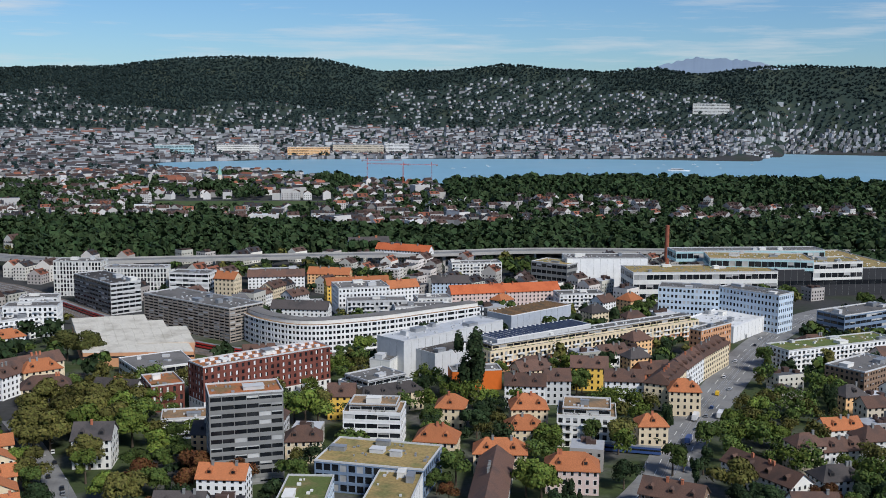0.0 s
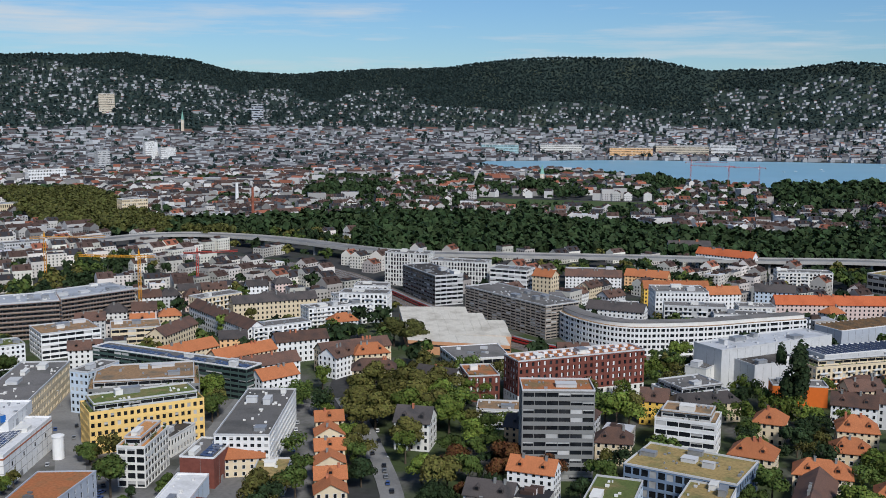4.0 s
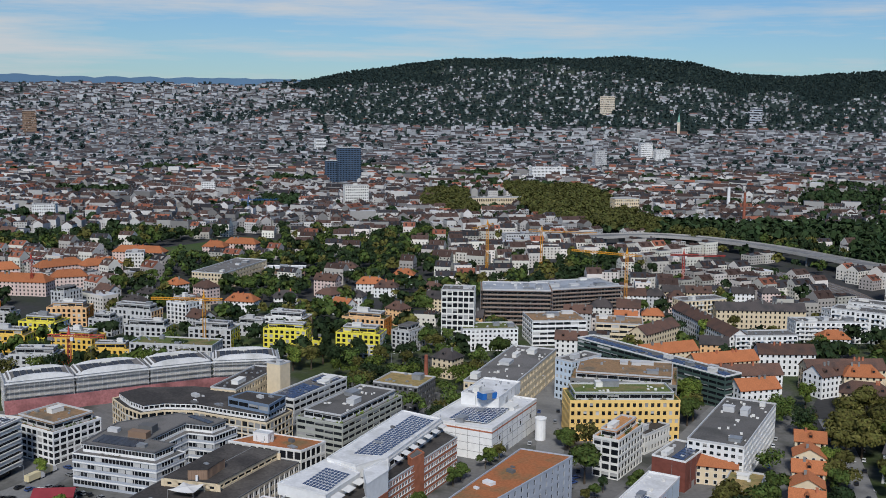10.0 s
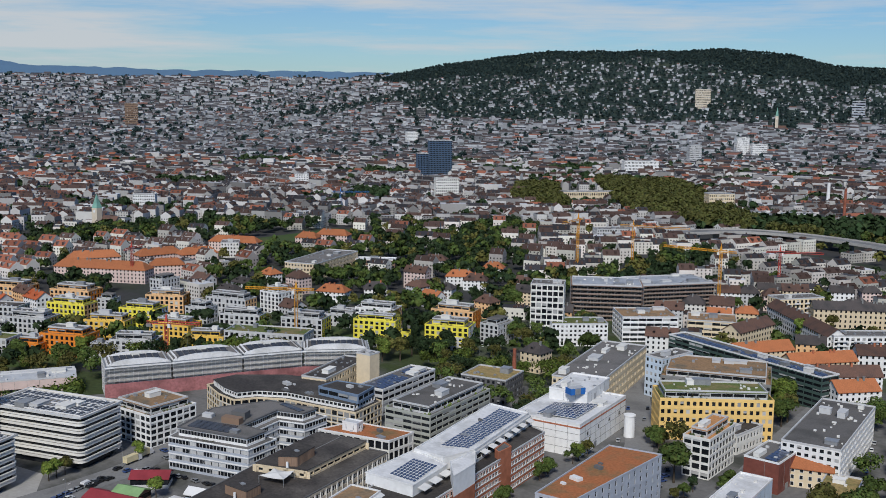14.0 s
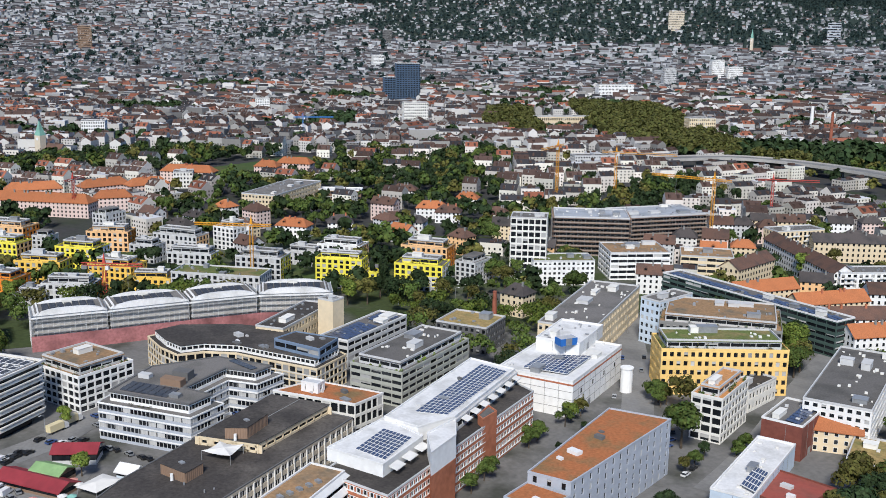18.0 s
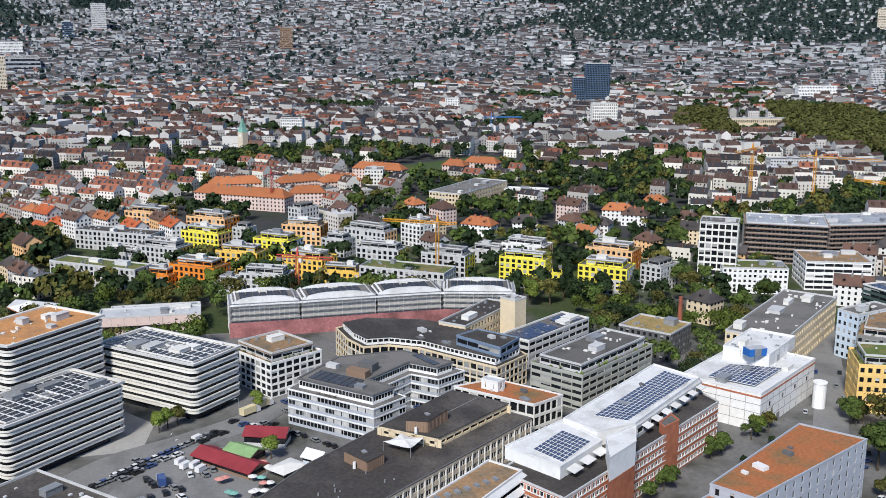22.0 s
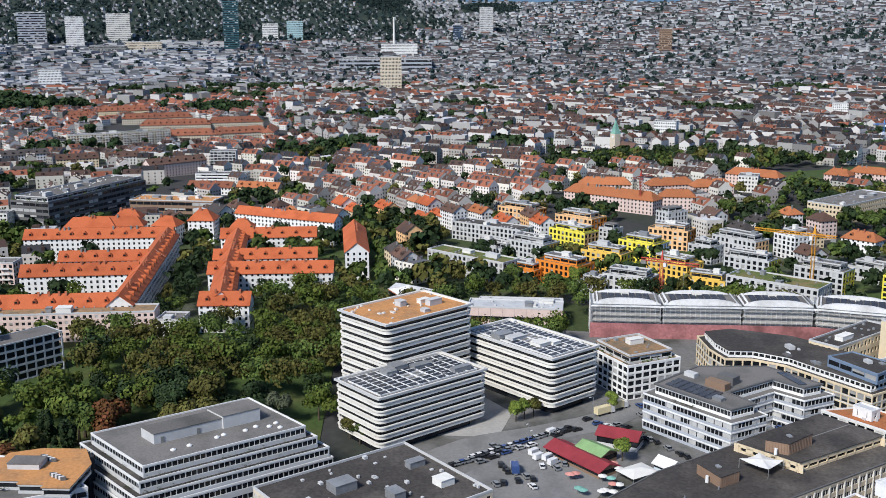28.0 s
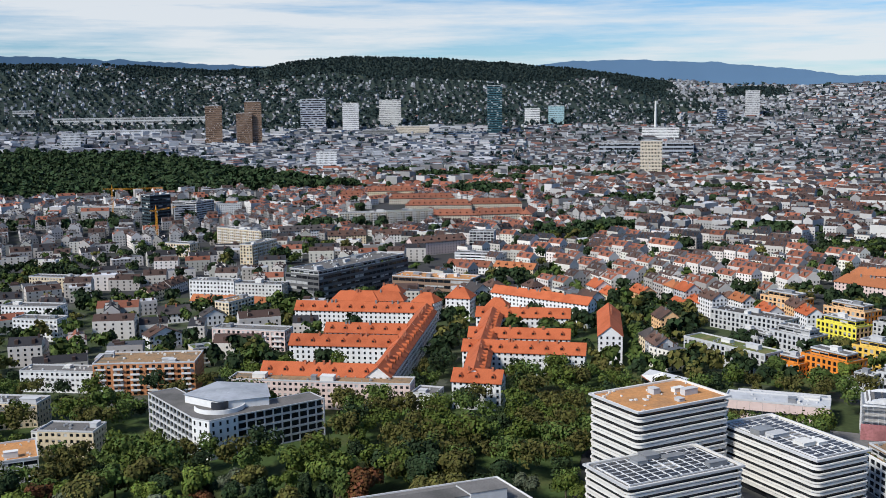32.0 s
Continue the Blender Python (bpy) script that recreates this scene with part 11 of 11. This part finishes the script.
vehicle("car", -400.7, 168.7, 109, "black")
vehicle("car", -390.6, 147.9, 113, "white")
vehicle("car", -376.5, 132.2, 169, "black")
vehicle("car", -373.6, 132.7, 174, "black")
vehicle("car", -370.9, 132.9, 174, "black")
vehicle("car", -388.2, 190.2, 185, "black")
vehicle("car", -385.9, 191.8, 183, "grey")
vehicle("car", -383.2, 193.0, 183, "black")
vehicle("car", -376.9, 194.9, 183, "grey")
vehicle("car", -371.1, 196.9, 183, "black")
vehicle("car", -368.5, 198.1, 184, "black")
vehicle("car", -362.0, 126.4, 187, "grey")
vehicle("car", -357.5, 137.8, 189, "white")
vehicle("car", -418.6, 201.7, 188, "blue")
vehicle("car", -409.7, 198.2, 186, "grey")
vehicle("van", -400.1, 158.8, 119, "white")
vehicle("van", -383.6, 146.8, 121, "white")
vehicle("van", -379.4, 147.2, 119, "white")
vehicle("van", -378.2, 150.1, 123, "white")
vehicle("van", -373.9, 150.7, 120, "white")
vehicle("car", -385.0, 124.7, 114, "white")
vehicle("car", -386.1, 127.3, 112, "white")
vehicle("car", -387.2, 129.9, 112, "grey")
vehicle("car", -388.4, 132.5, 110, "white")
vehicle("car", -389.6, 135.2, 110, "grey")
vehicle("car", -390.7, 137.8, 113, "blue")
vehicle("car", -391.9, 140.5, 113, "white")
vehicle("car", -393.1, 143.3, 109, "blue")
vehicle("car", -394.3, 146.0, 114, "blue")
vehicle("car", -395.5, 148.8, 110, "blue")
vehicle("car", -396.7, 151.6, 108, "silver")
vehicle("car", -397.9, 154.5, 113, "grey")
vehicle("car", -399.1, 157.3, 108, "black")
vehicle("car", -400.3, 160.2, 109, "white")
vehicle("car", -401.6, 163.2, 109, "grey")
vehicle("car", -402.9, 166.2, 112, "black")
vehicle("car", -380.0, 116.0, 110, "black")
vehicle("car", -380.6, 118.0, 109, "grey")
vehicle("car", -381.5, 120.0, 109, "blue")
vehicle("car", -381.9, 121.9, 107, "grey")
vehicle("car", -383.2, 124.1, 106, "grey")
vehicle("car", -384.2, 126.2, 112, "black")
vehicle("car", -384.0, 128.0, 107, "black")
vehicle("car", -385.4, 130.3, 113, "black")
vehicle("car", -385.0, 131.9, 108, "silver")
vehicle("car", -386.8, 134.4, 108, "black")
vehicle("car", -387.1, 136.3, 112, "black")
vehicle("car", -388.6, 138.6, 109, "grey")
vehicle("car", -362.4, 129.1, 167, "black")
vehicle("car", -371.5, 135.2, 169, "grey")
vehicle("car", -363.0, 134.4, 172, "black")
vehicle("car", -365.6, 138.0, 186, "grey")
vehicle("car", -363.1, 139.6, 174, "black")
vehicle("car", -372.2, 145.9, 169, "white")
vehicle("car", -377.3, 150.7, 186, "black")
vehicle("car", -369.6, 150.2, 187, "grey")
vehicle("car", -372.3, 154.0, 170, "grey")
vehicle("car", -385.0, 243.9, 182, "blue")
vehicle("car", -382.1, 244.3, 184, "black")
vehicle("car", -379.2, 244.8, 182, "grey")
vehicle("car", -376.3, 245.2, 188, "grey")
vehicle("car", -373.4, 245.6, 186, "grey")
vehicle("car", -370.6, 246.0, 185, "black")
vehicle("car", -367.8, 246.4, 184, "grey")
vehicle("car", -365.0, 246.8, 189, "silver")
vehicle("car", -448.4, 273.1, 189, "white")
vehicle("car", -445.5, 274.2, 192, "blue")
vehicle("car", -442.6, 275.3, 191, "grey")
vehicle("car", -440.3, 276.9, 192, "silver")
vehicle("car", -451.4, 272.0, 187, "grey")
vehicle("car", -255.0, 346.2, 77, "blue")
vehicle("car", -257.6, 352.0, 80, "blue")
vehicle("car", -251.9, 339.5, 84, "grey")
vehicle("car", -268.5, 352.6, 97, "black")
vehicle("car", -272.4, 352.5, 81, "grey")
vehicle("car", -236.2, 330.3, 98, "white")
vehicle("car", -237.6, 337.0, 100, "black")
vehicle("car", -179.4, 465.1, 111, "white")
vehicle("car", -173.3, 450.9, 114, "black")
vehicle("car", -169.5, 433.0, 114, "black")
vehicle("car", -158.6, 419.3, 112, "black")
vehicle("car", -156.1, 413.4, 110, "grey")
vehicle("car", -152.9, 406.5, 112, "grey")
vehicle("car", -149.4, 399.3, 110, "blue")
vehicle("car", -222.0, 464.2, 114, "silver")
vehicle("car", -218.0, 453.7, 115, "white")
vehicle("car", -213.6, 443.1, 112, "grey")
vehicle("car", -206.2, 425.5, 118, "blue")
vehicle("car", -176.5, 443.6, 117, "white")
vehicle("car", -144.5, 391.1, 114, "black")
vehicle("car", -185.2, 478.5, 115, "white")
vehicle("van", 154.7, 571.2, 70, "yellow")
vehicle("car", 144.7, 544.2, 68, "blue")
vehicle("car", 137.8, 528.6, 70, "grey")
vehicle("car", 127.7, 506.2, 68, "grey")
vehicle("car", 186.2, 648.4, 67, "white")
vehicle("car", 212.0, 693.7, 63, "black")
vehicle("car", 222.2, 714.9, 71, "white")
vehicle("car", 164.3, 580.9, 64, "silver")
vehicle("car", 168.5, 608.7, 66, "white")
vehicle("van", 246.2, 753.4, 68, "white")
vehicle("car", -317.6, 402.9, 133, "silver")
vehicle("car", -329.8, 416.3, 126, "blue")
vehicle("car", -323.6, 424.5, 129, "black")
vehicle("car", -313.2, 408.5, 128, "grey")
vehicle("car", -347.9, 458.9, 132, "grey")
vehicle("car", -355.8, 466.8, 126, "white")
vehicle("car", -368.8, 478.6, 126, "blue")
vehicle("car", -268.9, 366.4, 129, "grey")
vehicle("car", -262.0, 359.1, 133, "black")
vehicle("car", -300.3, 372.6, 126, "silver")
vehicle("car", -235.2, 377.3, 103, "silver")
vehicle("car", -239.4, 367.1, 110, "black")
vehicle("car", -243.6, 408.9, 104, "white")
lorry(-414.1, 184.2, 110, 7.0, "cream", "cream box lorry with a trailer in the street")
lorry(-418.3, 191.9, 110, 6.0, "cream", "cream box trailer lorry in the street")
lorry(-369.8, 135.4, 170, 5.0, "blue", "white and blue box lorry in the yard")
lorry(118.6, 485.6, 67, 7.0, "blue", "blue and white lorry on the avenue")
lorry(130.9, 523.4, 67, 8.0, "white", "white lorry on the avenue")
lorry(144.9, 527.8, 67, 8.0, "white", "white lorry on the avenue")
train([(71.5, 474.6), (97.0, 468.6)], 0, 2, 15, "blue", "blue and white articulated tram carriage", 0.35)
pavilion(-385.9, 171.1, 51.2, 14.9, 9.0, 5.0, RED_ROOF, WALL["lgrey"], "two-storey garden pavilion with dark red roof")
pavilion(-383.2, 150.8, 23.7, 26.9, 9.0, 3.2, RED_ROOF, WALL["brown"], "long low restaurant shed with dark red roof")
pavilion(-378.2, 160.1, 27.3, 11.5, 9.0, 4.0, GREEN_ROOF, WALL["brown"], "restaurant hall with pale green sheet roof")
pavilion(-362.3, 183.2, 26.3, 7.0, 6.0, 3.0, FRAME, WALL["paleblue"], "pale blue garden hut with white roof")
pavilion(-603.4, 131.7, 41.3, 25.4, 12.0, 7.0, ROOF["metal"], WALL["lgrey"], "white barrel-roofed sports tent")
canopy(-356.5, 174.6, 110, 12, 9, 3, AWNING, "white marquee tent in the beer garden")
parasol(-360.6, 154.1, PINK, "faded salmon pink garden parasol in the beer garden")
parasol(-365.8, 169.7, PINK, "faded salmon pink garden parasol in the beer garden")
parasol(-370.1, 163.6, TEAL, "faded teal green garden parasol in the beer garden")
parasol(-360.3, 152.3, PINK, "faded salmon pink garden parasol in the beer garden")
parasol(-345.7, 157.8, AWNING, "off-white cloth garden parasol in the beer garden")
parasol(-360.4, 151.9, PINK, "faded salmon pink garden parasol in the beer garden")
parasol(-350.0, 163.3, PINK, "faded salmon pink garden parasol in the beer garden")
parasol(-349.6, 151.2, TEAL, "faded teal green garden parasol in the beer garden")
parasol(-361.4, 169.6, AWNING, "off-white cloth garden parasol in the beer garden")
parasol(-349.1, 165.1, AWNING, "off-white cloth garden parasol in the beer garden")
parasol(-344.5, 161.2, AWNING, "off-white cloth garden parasol in the beer garden")
parasol(-368.3, 160.3, PINK, "faded salmon pink garden parasol in the beer garden")
parasol(-356.5, 162.1, AWNING, "off-white cloth garden parasol in the beer garden")
parasol(-346.2, 159.0, AWNING, "off-white cloth garden parasol in the beer garden")
parasol(-354.3, 164.3, TEAL, "faded teal green garden parasol in the beer garden")
parasol(-347.9, 152.0, TEAL, "faded teal green garden parasol in the beer garden")
street_lamp(-384.6, 147.2, 290)
street_lamp(-391.3, 146.8, 323)
street_lamp(-411.4, 179.2, 287)
street_lamp(110.8, 471.3, 328)
street_lamp(159.5, 569.0, 245)
street_lamp(87.7, 433.7, 292)
street_lamp(180.0, 619.8, 14)
street_lamp(-173.6, 436.2, 351)
street_lamp(-151.2, 406.7, 141)
street_lamp(-353.6, 451.3, 255)
street_lamp(-417.4, 444.0, 319)
street_lamp(-467.8, 397.7, 119)
street_lamp(-449.2, 422.8, 62)
street_lamp(-552.8, 59.1, 103)
street_lamp(-378.5, 542.4, 56)
street_lamp(-511.2, 84.2, 355)
boat(597.5, 2656.9, -13, 55.0, "white passenger ship on the lake")
boat(874.3, 2967.7, -16, 9.3, "white motor boat on the lake")
boat(117.9, 2851.6, -4, 8.7, "white motor boat on the lake")
boat(25.1, 2705.5, -11, 8.9, "white motor boat on the lake")
boat(779.8, 2981.5, 3, 11.1, "white motor boat on the lake")
boat(616.2, 2926.9, -5, 10.9, "white motor boat on the lake")
boat(708.3, 2965.5, -11, 10.9, "white motor boat on the lake")
boat(279.4, 3032.2, 19, 9.1, "white motor boat on the lake")
boat(120.1, 2782.2, -4, 9.6, "white motor boat on the lake")
boat(537.8, 2954.6, 2, 10.2, "white motor boat on the lake")
boat(569.8, 2777.9, 12, 8.3, "white motor boat on the lake")
boat(690.7, 2849.0, -9, 10.1, "white motor boat on the lake")
boat(54.9, 2748.4, 17, 9.5, "white motor boat on the lake")
boat(737.5, 2793.8, 3, 9.3, "white motor boat on the lake")
boat(381.6, 2758.7, -0, 9.9, "white motor boat on the lake")
train(rail, 268, 5, 24, "red", "red passenger rail carriage on the tracks")
train(rail, 505, 4, 24, "red", "red passenger rail carriage on the tracks")
